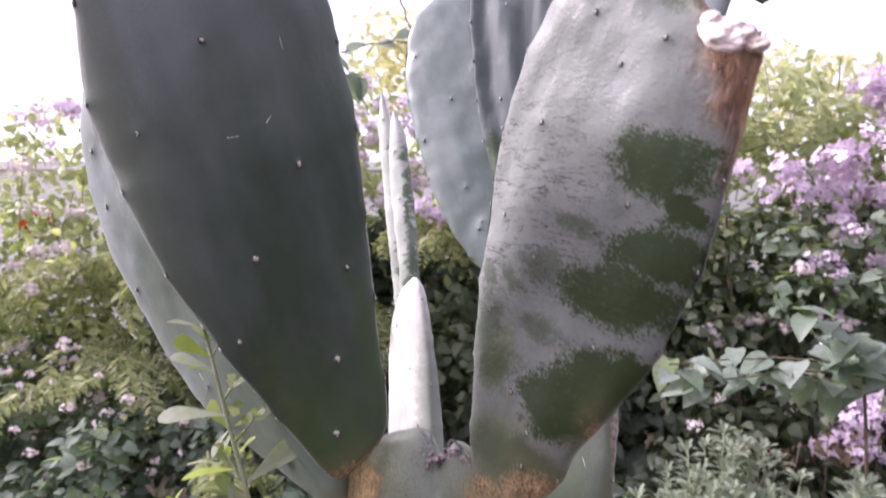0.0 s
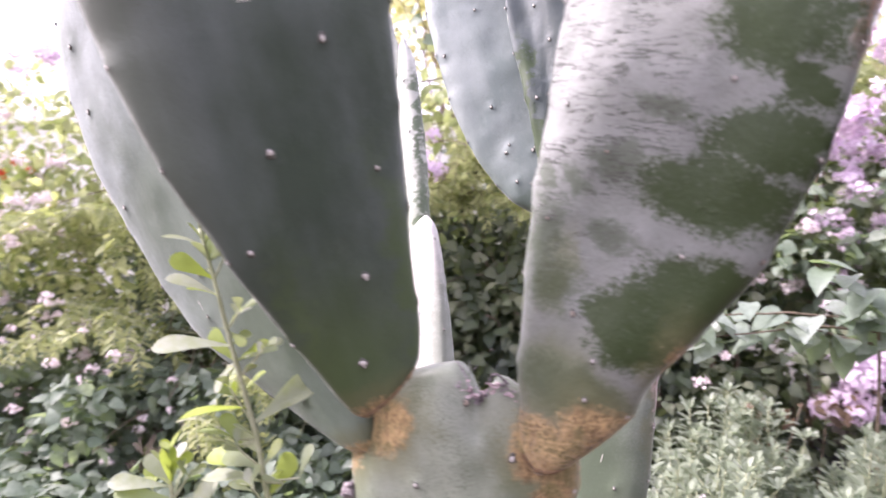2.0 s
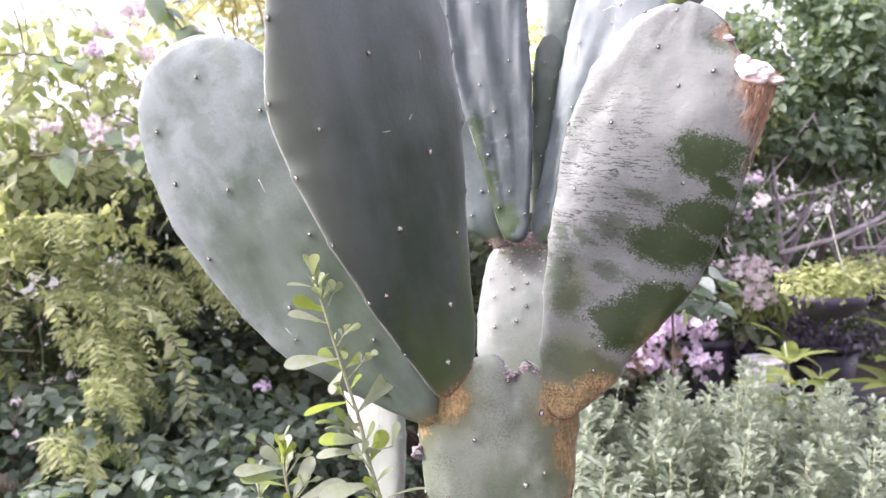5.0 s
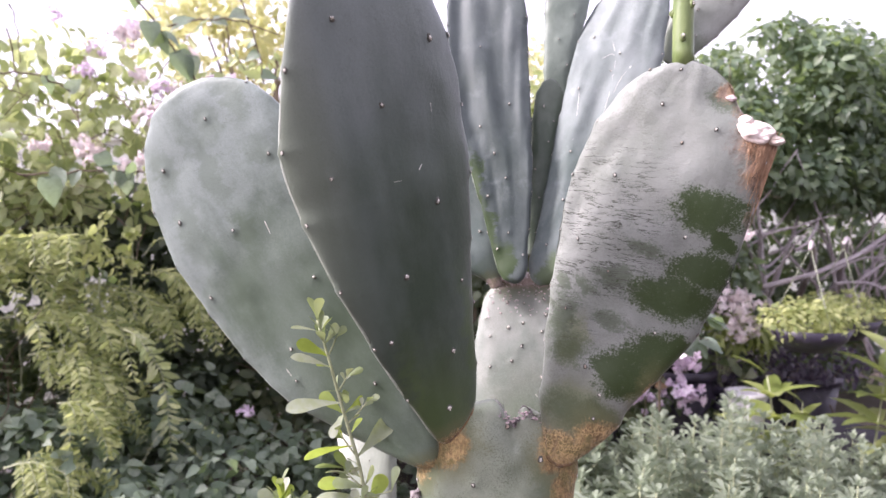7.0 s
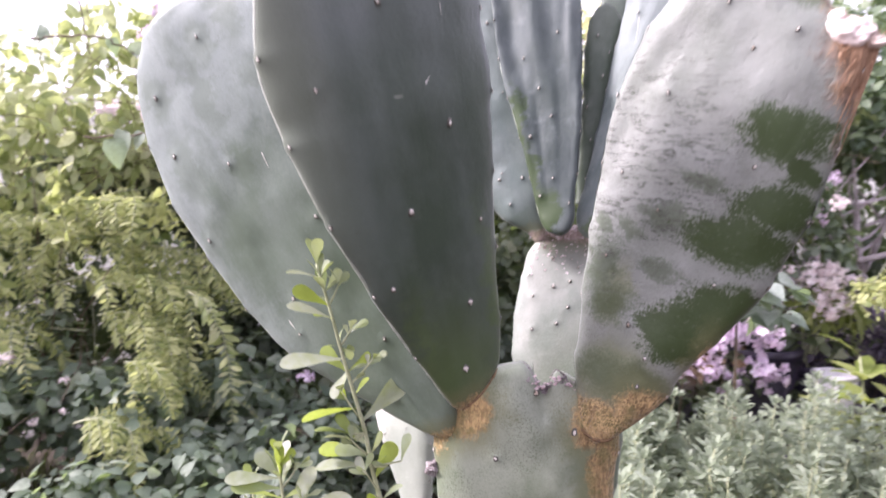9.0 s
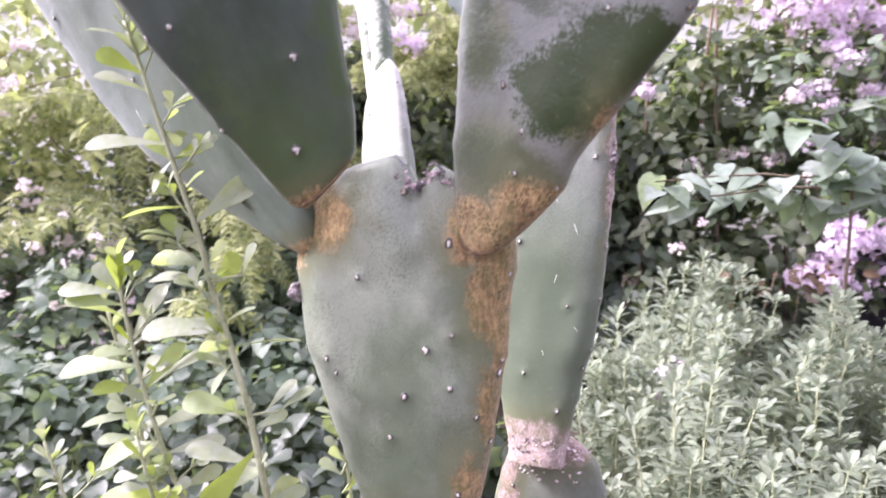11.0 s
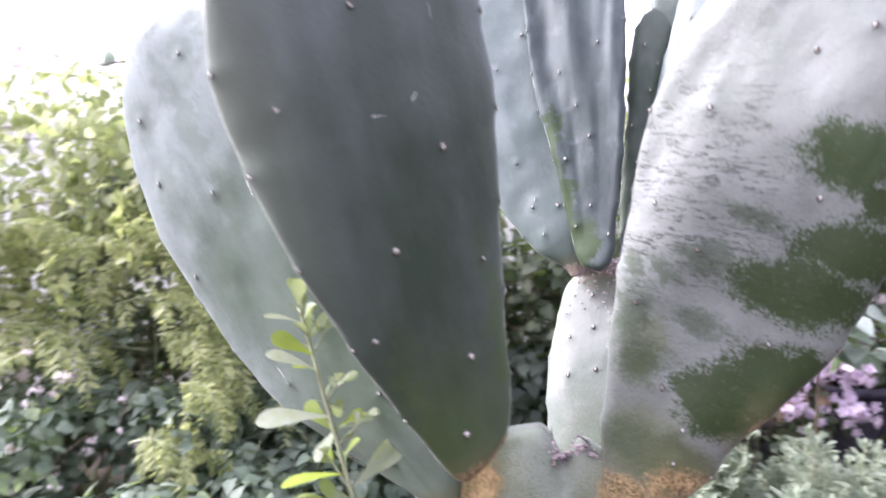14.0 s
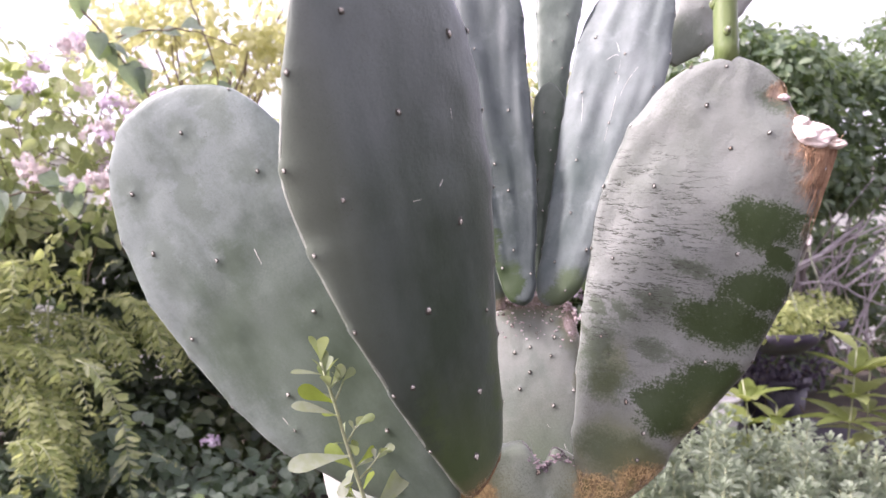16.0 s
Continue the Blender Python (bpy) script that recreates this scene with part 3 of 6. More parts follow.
blotched_ob = set_pad("pad", blotched, pad_material("pad_blotched", net=1.0, olive_tinge=((5.2, 0.6, 2.8, 3.0), (11.5, -1.6, 2.4, 1.2)), speckle=0.4, tilt=0.2, faint_amount=0.66, wax_and_light=((9, -0.5, 5, 5), (16, -2, 5, 4)), pale=(0.274, 0.293, 0.266), dark=(0.222, 0.247, 0.214),
    green_edge=0.2, ragged=0.75, green_tone=(0.029, 0.047, 0.015), green=((26.7, 6.5, 2.1, 3.3), (24.4, 8.4, 1.3, 1.3), (21.5, 7.4, 1.6, 3.2), (18.4, 5.8, 2.0, 4.1), (12.4, 6.0, 2.3, 3.4), (10.2, 3.8, 2.5, 3.0), (13.6, 7.4, 1.8, 1.6)),
    faint=((13.4, -3.4, 2.4, 1.3), (10.6, -1.8, 1.6, 1.8), (16.6, -4.4, 0.9, 0.8), (16.9, -1.9, 1.1, 1.0), (18.8, 0.6, 1.2, 1.4), (14.6, 1.4, 0.7, 1.6), (4.6, 0.2, 1.8, 2.8), (5.2, 2.6, 1.6, 2.0), (22.2, 2.2, 0.8, 1.6), (36.6, 5.2, 1.1, 1.3), (35.0, 7.0, 1.0, 1.0)),
    cork=((0.3, 0.6, 2.1, 3.5), (2.8, 3.8, 1.9, 2.7), (7, 6.6, 3.0, 0.8)), rust=((35.9, 6.5, 1.3, 0.9), (37.3, 5.2, 0.9, 0.7), (33.6, 8.4, 1.6, 1.9), (31.6, 9.5, 2.2, 1.3), (29.4, 10.1, 3.0, 0.75)), pleats=0.004, streaks=1.0,
    cracks=((21.5, -3.2, 9.5, 6.5),)),
    ((14.8, 5.3), (9.5, 0.2), (19.0, -0.4), (24.1, 5.2), (27.8, -2.5), (32.1, 2.4), (35.0, -0.3), (38.3, 0.3), (33.9, 4.8), (4.9, 2.4), (7.4, 2.3), (14.2, -3.3), (21, -4.2)),
    "pale pad with dark green blotches, fine cracks and a torn brown scar", 0.92, brown=True, rim=0.055)

# the broad pad behind on the other side
broad = Pad((-0.086, -0.168, 0.854), (-0.464, 0.105, 0.879), (-0.505, -0.847, -0.165),
    ((-1.2, -0.6), (-0.3, -1.5), (1.4, -2.9), (3.9, -5.2), (8.3, -8.6), (12.2, -11.0), (16.5, -12.5), (20, -13.4), (25, -14.2), (29, -14.6), (33, -14.2), (37, -13.2), (40.1, -11.9), (42.8, -9.5), (44.3, -6.6), (44.7, -4.4)),
    ((-1.2, 0.8), (-0.3, 1.6), (5, 2.8), (12, 4.4), (20, 5.6), (28, 6.2), (34, 5.6), (37.5, 4.9), (39.4, 4.2), (41.3, 3.0), (43.2, 0.6), (44.5, -2.9), (44.7, -4.2)),
    0.0125, neck=1.3, seed=9.0)
# paler top is part bloom, part skylight painted into the colour
broad_ob = set_pad("pad", broad, pad_material("pad_broad", wax_and_light=((42, -5, 13, 14), (36, -13, 9, 5)), tone=0.76, pale=(0.315, 0.372, 0.345), dark=(0.118, 0.160, 0.125), green=((29, -4.8, 2.4, 1.5), (15, -2, 15, 8), (22, -7, 7, 5), (1, 1, 4, 4)), faint=((40, -3, 2, 1.4), (38.4, -9.6, 2.2, 1.5), (34, 1.6, 2.4, 1.5), (24.5, -11.6, 2.4, 1.6), (21.5, -0.4, 2.2, 1.4), (36, -5, 5, 1.3), (31, -10, 4, 1.8), (41, 0.5, 3, 1.2)), green_tone=(0.068, 0.094, 0.06), calm=(0.05, 1.0), faint_amount=0.4, green_amount=0.7, green_edge=0.6, cork=((-1.4, 0, 1.0, 3),)),
    ((40.4, -2.6), (38.4, -9.8), (34.3, 1.7), (29.6, -5.8), (24.7, -12.3), (21.6, -0.3), (9.3, -0.2), (16.2, -6.6), (4.2, -2.4), (33, -11), (13, -8)),
    "broad pale pad with soft dark smudges", 1.0, rim=0.06)

# the main stem pad that carries them
stem_pad = Pad((0.008, -0.185, 0.619), (-0.068, 0.002, 0.998), (-0.362, -0.932, -0.023),
    ((-1.5, -4.3), (0.5, -4.4), (4.4, -5.4), (9.6, -7.0), (13.2, -8.0), (16.7, -8.7), (20.1, -8.7), (22.4, -8.8), (24.3, -8.9), (26, -7.8), (27.8, -5.2), (29, -3.0), (29.5, -0.6), (29.7, 0.5)),
    ((-1.5, 3.0), (1.1, 3.5), (4.4, 4.3), (8.8, 5.3), (12.6, 6.2), (16.6, 6.9), (20.4, 7.4), (23.4, 7.8), (25.4, 7.0), (27, 5.0), (28.6, 3.2), (29.4, 1.8), (29.7, 0.7)),
    0.025, neck=1.2, rough=0.0018, seed=13.0, notch=(0.014, 0.024, 0.0095))
stem_ob = set_pad("pad", stem_pad, pad_material("pad_stem", wax_and_light=((29, 1, 3.5, 5), (28, 3, 2.5, 3), (22, -2, 5, 3)), tone=0.9, speckle=0.75, pale=(0.258, 0.290, 0.222), dark=(0.145, 0.180, 0.117), green=((21.5, 4.6, 2.5, 1.3), (18, 5.2, 2.2, 1.0), (7, 1, 4, 5)), green_amount=0.3, green_edge=0.5,
    cork=((25.4, -5.6, 2.2, 2.4), (24.2, -8.3, 2.6, 1.0), (24.6, 6.2, 2.6, 2.6), (20.8, 6.7, 4.0, 1.7), (15.5, 7.0, 4.2, 0.8), (10, 5.7, 5, 0.65), (5, 4.1, 3.6, 1.2), (2.0, 0.2, 2.0, 5.2), (0, 0, 2, 6))),
    ((21.4, -2.9), (16.5, 1.9), (9.9, -1.3), (11.7, 4.9), (27.1, 0.9), (23.8, 4.0), (14.3, -5.4), (4.4, -1.9), (5.7, 3.2), (13.1, 0.1), (13.8, 3.4), (17.6, 3.8), (14.7, 6.4), (15.3, -6.1)),
    "thick stem pad with brown cork down one edge and a dry scar on top", 1.25, brown=True, rim=0.06)

# the tall stalk behind and its crown of pads
stalk = Pad((0.112, -0.002, 0.616), (0.06, 0.194, 0.979), (-0.422, -0.884, 0.201),
    ((-2, -3.0), (0, -3.2), (3, -4.0), (8, -5.6), (15, -7.2), (22, -8.1), (29, -8.2), (35, -7.2), (39, -5.8), (40.8, -3.6), (41.5, -0.5)),
    ((-2, 2.6), (0, 2.8), (4.6, 3.5), (9.7, 4.6), (15.3, 5.3), (21, 5.6), (27, 5.8), (32, 5.6), (37, 5.2), (39.6, 3.9), (41, 1.8), (41.5, 0.2)),
    0.020, neck=1.35, seed=17.0)
stalk_ob = set_pad("pad", stalk, pad_material("pad_stalk", tone=0.99, green=((7, 0, 19, 9),), green_amount=0.9, green_edge=0.5, green_tone=(0.075, 0.10, 0.06), pale=(0.29, 0.305, 0.275), dark=(0.19, 0.22, 0.19), cork=((40.9, -0.6, 1.7, 5.5), (38.5, 4.6, 3.5, 0.9), (-0.4, 0, 2.8, 5), (28, 5.8, 8, 0.5)), cork_light=(0.60, 0.48, 0.46), cork_deep=(0.36, 0.25, 0.24), cork_amount=0.85),
    ((26.8, 1.5), (36.0, 0.0), (33.6, -3.0), (28.6, 4.2), (29.0, -2.6), (37.2, -3.2), (38.2, 0.9), (37.7, 1.9), (14.0, 2.4), (7.1, -1.5), (8.1, 4.0), (20.0, -2.8), (3.7, 2.0), (28.2, -5.6), (35.0, -6.2), (32.4, -5.6), (37.0, -0.8), (35.4, 2.2), (34.2, -1.0), (33.0, 1.6), (31, -1.2)),
    "pale upright stalk pad with a scarred corky top", 1.05, brown=False, rim=0.05)

crown_a = Pad((0.087, 0.012, 1.025), (0.006, 0.215, 0.977), (-0.49, -0.851, 0.19),
    ((-1.1, -0.4), (-0.7, -1.3), (0.2, -2.0), (2, -2.5), (5, -3.0), (9, -3.7), (14, -4.9), (19, -6.0), (25, -6.6), (33, -7.0), (40, -6.6), (47, -4.4), (50, -1.2)),
    ((-1.1, 0.4), (-0.7, 1.0), (0.2, 1.5), (3, 1.9), (7, 2.5), (15, 3.4), (22, 3.7), (30, 3.9), (40, 4.0), (46, 2.6), (50, -0.6)),
    0.010, neck=1.5, rough=0.0016, seed=21.0, cup=-0.008, folds=0.0065)
crown_a_ob = set_pad("pad", crown_a, pad_material("pad_crown", gloss=0.58, calm=(0.0, 0.42), wax_light_gain=0.42, wax_and_light=((46, 0, 18, 9),), pale=(0.160, 0.188, 0.186), dark=(0.043, 0.062, 0.058), streaks=0.9, ragged=0.1, green_edge=0.3, green=((1, -1.6, 3.5, 1.8), (4, -2.8, 6, 1.1), (10, -4.2, 7, 0.8)), green_tone=(0.022, 0.04, 0.011), green_amount=1.0, pleats=0.003),
    ((32.2, -2.5), (23.6, 0.9), (16.7, -1.5), (13.1, -0.2), (5.6, -0.4), (10.8, -2.8), (3.6, -2.0), (20.7, -3.2), (2.5, 1.3)), "pleated dark pad standing on the stalk", 0.85, rim=0.05)

crown_b = Pad((0.125, 0.018, 1.022), (0.316, 0.0, 0.949), (-0.597, -0.777, 0.199),
    ((-1.1, -0.2), (-0.7, -0.9), (0, -1.4), (5, -2.1), (10, -2.7), (14, -3.1), (21, -4.0), (28, -4.6), (33, -4.8), (37, -4.3), (41, -2.9), (45, -0.2), (47, 2.4)),
    ((-1.1, 0.6), (-0.7, 1.6), (0.3, 2.6), (2, 3.5), (5.4, 4.2), (15, 5.7), (24, 6.9), (30, 7.2), (36, 6.6), (42, 5.4), (46, 3.8), (47, 2.8)),
    0.011, neck=1.4, rough=0.002, seed=25.0, cup=0.003, folds=0.0045)
crown_b_ob = set_pad("pad", crown_b, pad_material("pad_crown_pale", gloss=0.6, calm=(0.0, 0.6), wax_light_gain=0.35, wax_and_light=((40, 1, 16, 9),), pale=(0.305, 0.345, 0.335), dark=(0.12, 0.158, 0.146), streaks=0.7, green=((1, 2.6, 3, 2.6),), green_tone=(0.07, 0.10, 0.035), green_amount=0.75, pleats=0.002),
    ((29.5, 1.1), (10.7, 0.2), (17.4, -0.8), (22.9, 1.9), (6.7, 3.2), (4.3, -0.1), (1.2, 2.0), (28.4, 6.0), (32.0, 1.7), (33.9, -2.6), (26.2, -2.4), (14.6, 3.3)), "pleated pale pad with white scratches", 0.85, rim=0.055)

crown_c = Pad((0.076, 0.062, 1.014), (-0.241, 0.294, 0.925), (-0.2, -0.948, 0.249),
    ((-1, -0.7), (0, -1.0), (2.9, -3.5), (6, -5.0), (12, -6.7), (20, -7.4), (28, -7.3), (33, -6.4), (37, -4.7), (39, -3), (40.2, 0), (40.5, 1.2)),
    ((-1, 0.8), (0, 1.0), (5, 4), (12, 6.5), (20, 7.6), (30, 7.5), (36, 6.2), (39, 4.2), (40.3, 2.2), (40.5, 1.4)),
    0.012, neck=1.3, rough=0.002, seed=29.0)
set_pad("pad", crown_c, pad_material("pad_crown_soft", pale=(0.235, 0.278, 0.258), dark=(0.160, 0.205, 0.184), green=((1, 0, 2.5, 3),), green_amount=0.3, cork=((-0.6, 0, 0.8, 3),), cork_light=(0.42, 0.33, 0.31), cork_deep=(0.2, 0.14, 0.13)),
    ((13.0, -2.9), (24.8, -2.0), (20.7, -6.5), (7.6, -2.6), (32.4, -5.1), (7.0, 0.1), (4.2, -2.3), (8.3, -2.1), (18.4, 1.1), (28, 2)), "smooth grey-green pad leaning back", 0.9, rim=0.055)

SLIM = pad_material("pad_slim", pale=(0.25, 0.30, 0.255), dark=(0.135, 0.175, 0.14), pleats=0.003)
crown_d = Pad((0.128, 0.056, 1.05), (0.131, 0.063, 0.989), (-0.3, -0.949, 0.1),
    ((0, -0.6), (6, -0.9), (13, -1.2), (20, -1.7), (23.5, -1.3), (24.9, -0.5), (25.3, 0.1)), ((0, 0.6), (8, 1.2), (16, 1.9), (22, 2.3), (24.2, 1.7), (25.1, 0.8), (25.3, 0.3)), 0.009, seed=31.0)
set_pad("pad", crown_d, pad_material("pad_slim_dark", pale=(0.15, 0.18, 0.14), dark=(0.07, 0.10, 0.065), pleats=0.003), ((21, -0.4), (16, 0.8), (12, -0.6), (19, 1.2), (8, 0.3)), "small narrow dark pad", 0.8, rim=0.04)
crown_e = Pad((0.20, 0.145, 1.14), (0.119, 0.067, 0.991), (-0.35, -0.93, 0.1),
    ((0, -0.8), (8, -1.8), (16, -2.6), (23, -3.1), (30, -3.6), (40, -3.6), (46, -1.6), (47.5, 0)), ((0, 0.8), (10, 1.4), (20, 1.8), (27, 2.8), (34, 3.6), (42, 3.2), (46.5, 1.4), (47.5, 0.2)), 0.011, seed=33.0)
set_pad("pad", crown_e, SLIM, ((24, -1), (28, 1), (33, -1.4), (20, 0.6)), "dark upright pad at the back of the crown", 0.8, rim=0.045)
crown_f = Pad((0.325, 0.03, 1.325), (0.66, 0.1, 0.75), (-0.35, -0.9, 0.05),
    ((0, -0.9), (3, -2.6), (8, -4.2), (15, -4.6), (21, -3.4), (24.5, -1.2), (25.2, 0)), ((0, 0.9), (3, 2.4), (8, 3.6), (15, 4.0), (21, 3.2), (24.5, 1.0), (25.2, 0.1)), 0.012, seed=35.0)
set_pad("pad", crown_f, pad_material("pad_small_pale", pale=(0.44, 0.46, 0.42), dark=(0.30, 0.33, 0.28), green=((1, 0, 5, 4),), green_amount=0.5), ((8, -1), (12, 2), (16, -2), (5, 1)), "small grey-green pad on a crown pad's edge", 0.8, rim=0.04)

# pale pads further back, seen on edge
# white face and green right side paint in sunlight and shade
SUNLIT_BACK = pad_material("pad_edge_on", tone=1.0, pale=(0.62, 0.61, 0.57), dark=(0.42, 0.43, 0.38), green=((12, 3, 15, 6), (24, 5.4, 22, 3.2)), green_tone=(0.16, 0.19, 0.15), green_amount=0.8, green_edge=0.5, cork=((1, 3, 2.5, 4), (44, -5.8, 2.5, 0.6)), cork_light=(0.50, 0.40, 0.30), cork_amount=0.7)
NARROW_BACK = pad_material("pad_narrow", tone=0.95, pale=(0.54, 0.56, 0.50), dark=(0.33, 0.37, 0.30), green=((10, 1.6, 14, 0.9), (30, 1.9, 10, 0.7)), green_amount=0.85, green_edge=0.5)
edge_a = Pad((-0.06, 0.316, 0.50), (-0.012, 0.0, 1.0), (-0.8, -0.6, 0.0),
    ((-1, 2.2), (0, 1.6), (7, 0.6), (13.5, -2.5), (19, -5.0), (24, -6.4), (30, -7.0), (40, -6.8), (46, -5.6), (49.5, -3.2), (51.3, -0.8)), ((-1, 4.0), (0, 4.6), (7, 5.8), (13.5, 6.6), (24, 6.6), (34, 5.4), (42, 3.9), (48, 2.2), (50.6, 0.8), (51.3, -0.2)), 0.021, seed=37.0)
set_pad("pad", edge_a, SUNLIT_BACK, ((44, -3), (38, 1), (33, -3), (24, 0), (18, -2), (20, 3), (30, 3.5)), "whitish thick pad, its sunlit face and shaded side painted in", 0.9, rim=0.06)
low_d = Pad((-0.042, 0.292, -0.19), (0, 0, 1), (-0.5, -0.85, 0), ((0, -5), (20, -4.6), (50, -4.2), (66, -3.4), (71, -1)), ((0, 5), (20, 4.6), (50, 4.2), (66, 3.4), (71, 1)), 0.03, seed=57.0)
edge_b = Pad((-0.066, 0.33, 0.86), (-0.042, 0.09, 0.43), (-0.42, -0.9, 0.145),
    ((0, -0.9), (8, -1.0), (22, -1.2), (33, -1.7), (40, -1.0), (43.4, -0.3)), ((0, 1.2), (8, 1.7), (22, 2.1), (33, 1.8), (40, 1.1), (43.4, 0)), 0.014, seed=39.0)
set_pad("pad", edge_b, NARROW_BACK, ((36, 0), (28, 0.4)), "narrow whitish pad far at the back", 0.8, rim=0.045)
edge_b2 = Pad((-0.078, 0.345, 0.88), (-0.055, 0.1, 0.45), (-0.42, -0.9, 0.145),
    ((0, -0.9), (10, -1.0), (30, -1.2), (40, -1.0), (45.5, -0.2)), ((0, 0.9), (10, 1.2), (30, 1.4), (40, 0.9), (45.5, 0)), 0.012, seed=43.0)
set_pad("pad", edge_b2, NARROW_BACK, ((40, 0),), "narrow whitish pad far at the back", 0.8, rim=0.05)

# lower pads that reach the ground
OLD = pad_material("pad_old", pale=(0.28, 0.25, 0.19), dark=(0.17, 0.15, 0.11), cork=((10, 0, 30, 9),))
low_a = Pad((0.012, -0.17, 0.20), (-0.01, -0.02, 1), (-0.36, -0.93, 0),
    ((0, -5.0), (10, -6.8), (22, -8.2), (33, -7.8), (40, -6.0), (43, -4.2), (44.2, -1)), ((0, 5.0), (10, 6.6), (22, 8.0), (33, 7.2), (40, 5.2), (43, 3.6), (44.2, 0.6)), 0.032, neck=1.2, seed=47.0)
set_pad("pad", low_a, OLD, (), "old corky pad under the stem pad", rim=0.07)
low_a2 = Pad((0.012, -0.165, -0.19), (0, 0, 1), (-0.2, -0.98, 0), ((0, -6.5), (15, -6.0), (30, -6.2), (40, -5.2), (41.5, -1)), ((0, 6.5), (15, 6.0), (30, 6.2), (40, 5.2), (41.5, 1)), 0.045, neck=1.1, seed=49.0)
set_pad("stump", low_a2, OLD, (), "woody brown trunk at the ground", rim=0)
low_b = Pad((0.112, 0.02, 0.22), (0.02, -0.03, 1), (-0.4, -0.9, 0.0),
    ((0, -3.2), (8, -5.0), (20, -6.2), (30, -5.6), (35, -4.6), (38.2, -3.2), (39.6, -1.4), (40, -0.2)), ((0, 3.2), (8, 4.8), (20, 6.0), (30, 6.2), (36, 5.8), (38.6, 4.2), (39.7, 2.0), (40, 0.4)), 0.022, neck=1.3, seed=51.0)
part_low_b = set_pad("pad", low_b, pad_material("pad_scarred", pale=(0.25, 0.27, 0.225), dark=(0.135, 0.165, 0.125), cork=((39.4, 0, 2.2, 5), (33, -3.6, 5, 1.0)), cork_light=(0.46, 0.36, 0.34), cork_deep=(0.24, 0.16, 0.14)), ((32, 1.5), (28, -2), (36, 3.6), (34, -3), (25, 3)), "lower stalk pad with a scarred pinkish top", brown=True, rim=0.06)
low_b2 = Pad((0.112, 0.03, -0.19), (0, 0, 1), (-0.3, -0.95, 0), ((0, -5), (20, -4.6), (38, -4.4), (43, -1)), ((0, 5), (20, 4.6), (38, 4.4), (43, 1)), 0.035, seed=53.0)
set_pad("stump", low_b2, OLD, (), "woody brown trunk at the ground", rim=0)
set_pad("stump", low_d, OLD, (), "woody brown trunk at the ground", rim=0)
# pale margins along the pads' edges; sunlit rims are put into their colour
lit_margin_mat = plain_material("pad_margin_sunlit", (0.22, 0.26, 0.20), (0.44, 0.47, 0.41), 110, 0.5, 0.0008)


def margin(pad, parent, side, u0, u1, r):
    """A slim rounded ridge along one edge of a pad, from u0 to u1 in centimetres."""
    us = np.linspace(u0, u1, 60) / 100
    mid, w = pad.half(us)
    wob = [0.0004 * noise.noise(Vector((pad.seed, u * 60, 0))) for u in us]
    pts = np.array([(m + side * (k * 0.985 + d), pad.lean(u, m + side * k), u) for u, m, k, d in zip(us, mid, w, wob)])
    rad = r * np.sin(np.linspace(0.15, math.pi - 0.15, 60)) ** 0.4
    v, t = tube(pts, 1.0, 1.0, 8)
    for i in range(60):
        v[i * 8:i * 8 + 8] = pts[i] + (v[i * 8:i * 8 + 8] - pts[i]) * rad[i]
    v[-2:] = pts[0], pts[-1]
    return part("margin", mesh_of("margin", v, t), lit_margin_mat, parent, "pale rounded margin with its sunlit rim painted in")


margin(front_pad, front_ob, -1, 0.5, 47, 0.0019)
margin(front_pad, front_ob, 1, 0.5, 30, 0.0014)
margin(broad, broad_ob, -1, 4, 44, 0.0016)
margin(crown_a, crown_a_ob, -1, 1, 46, 0.0011)
margin(blotched, blotched_ob, -1, 3, 36, 0.0013)
# scars and the green shoot
crease_mat = plain_material("joint_crease", (0.05, 0.032, 0.018), (0.20, 0.125, 0.06), 300, 0.9, 0.002)
scar_mat = plain_material("dry_scar", (0.055, 0.04, 0.04), (0.42, 0.38, 0.38), 700, 0.9, 0.004)
torn_mat = plain_material("torn_tissue", (0.36, 0.25, 0.17), (0.64, 0.56, 0.51), 70, 0.8, 0.003, (1, 1, 0.3))
fibre_mat = plain_material("brown_fibre", (0.27, 0.15, 0.085), (0.58, 0.40, 0.26), 420, 0.85, 0.002, (1, 1, 0.15))


def gnarl(name, line, radii, material, parent, label, seed, crust=0.8, lump=0.75):
    """A knobbly ridge along a line."""
    pts = np.array(line, float)
    ts = np.linspace(0, len(pts) - 1, 90)
    sm = np.stack([smooth_through(list(zip(range(len(pts)), pts[:, i])), ts) for i in range(3)], 1)
    rad = smooth_through(list(zip(range(len(pts)), radii)), ts)
    v, t = tube(sm, 1.0, 1.0, 20)
    for i in range(len(sm)):
        for j in range(20):
            d = v[i * 20 + j] - sm[i]
            q = Vector(sm[i] + d * rad[i])
            k = 1 + lump * noise.noise(q * 130 + Vector((seed, 0, 0))) + crust * noise.noise(q * 260)
            v[i * 20 + j] = sm[i] + d * rad[i] * max(0.25, k)
    return part(name, mesh_of(name, v, t), material, parent, label)


gnarl("scar", [(-0.002, -0.003, 0.296), (0.003, -0.005, 0.288), (0.008, -0.006, 0.278), (0.013, -0.006, 0.271), (0.018, -0.006, 0.275)], (0.0006, 0.0016, 0.0019, 0.0018, 0.0008), scar_mat, stem_ob, "dry reddish scar in a notch", 3.0)
gnarl("scar", [(0.020, -0.005, 0.281), (0.026, -0.006, 0.2885), (0.033, -0.006, 0.284), (0.037, -0.005, 0.277)], (0.0006, 0.0010, 0.0011, 0.0006), scar_mat, stem_ob, "thin dry scar round a knob", 6.0)


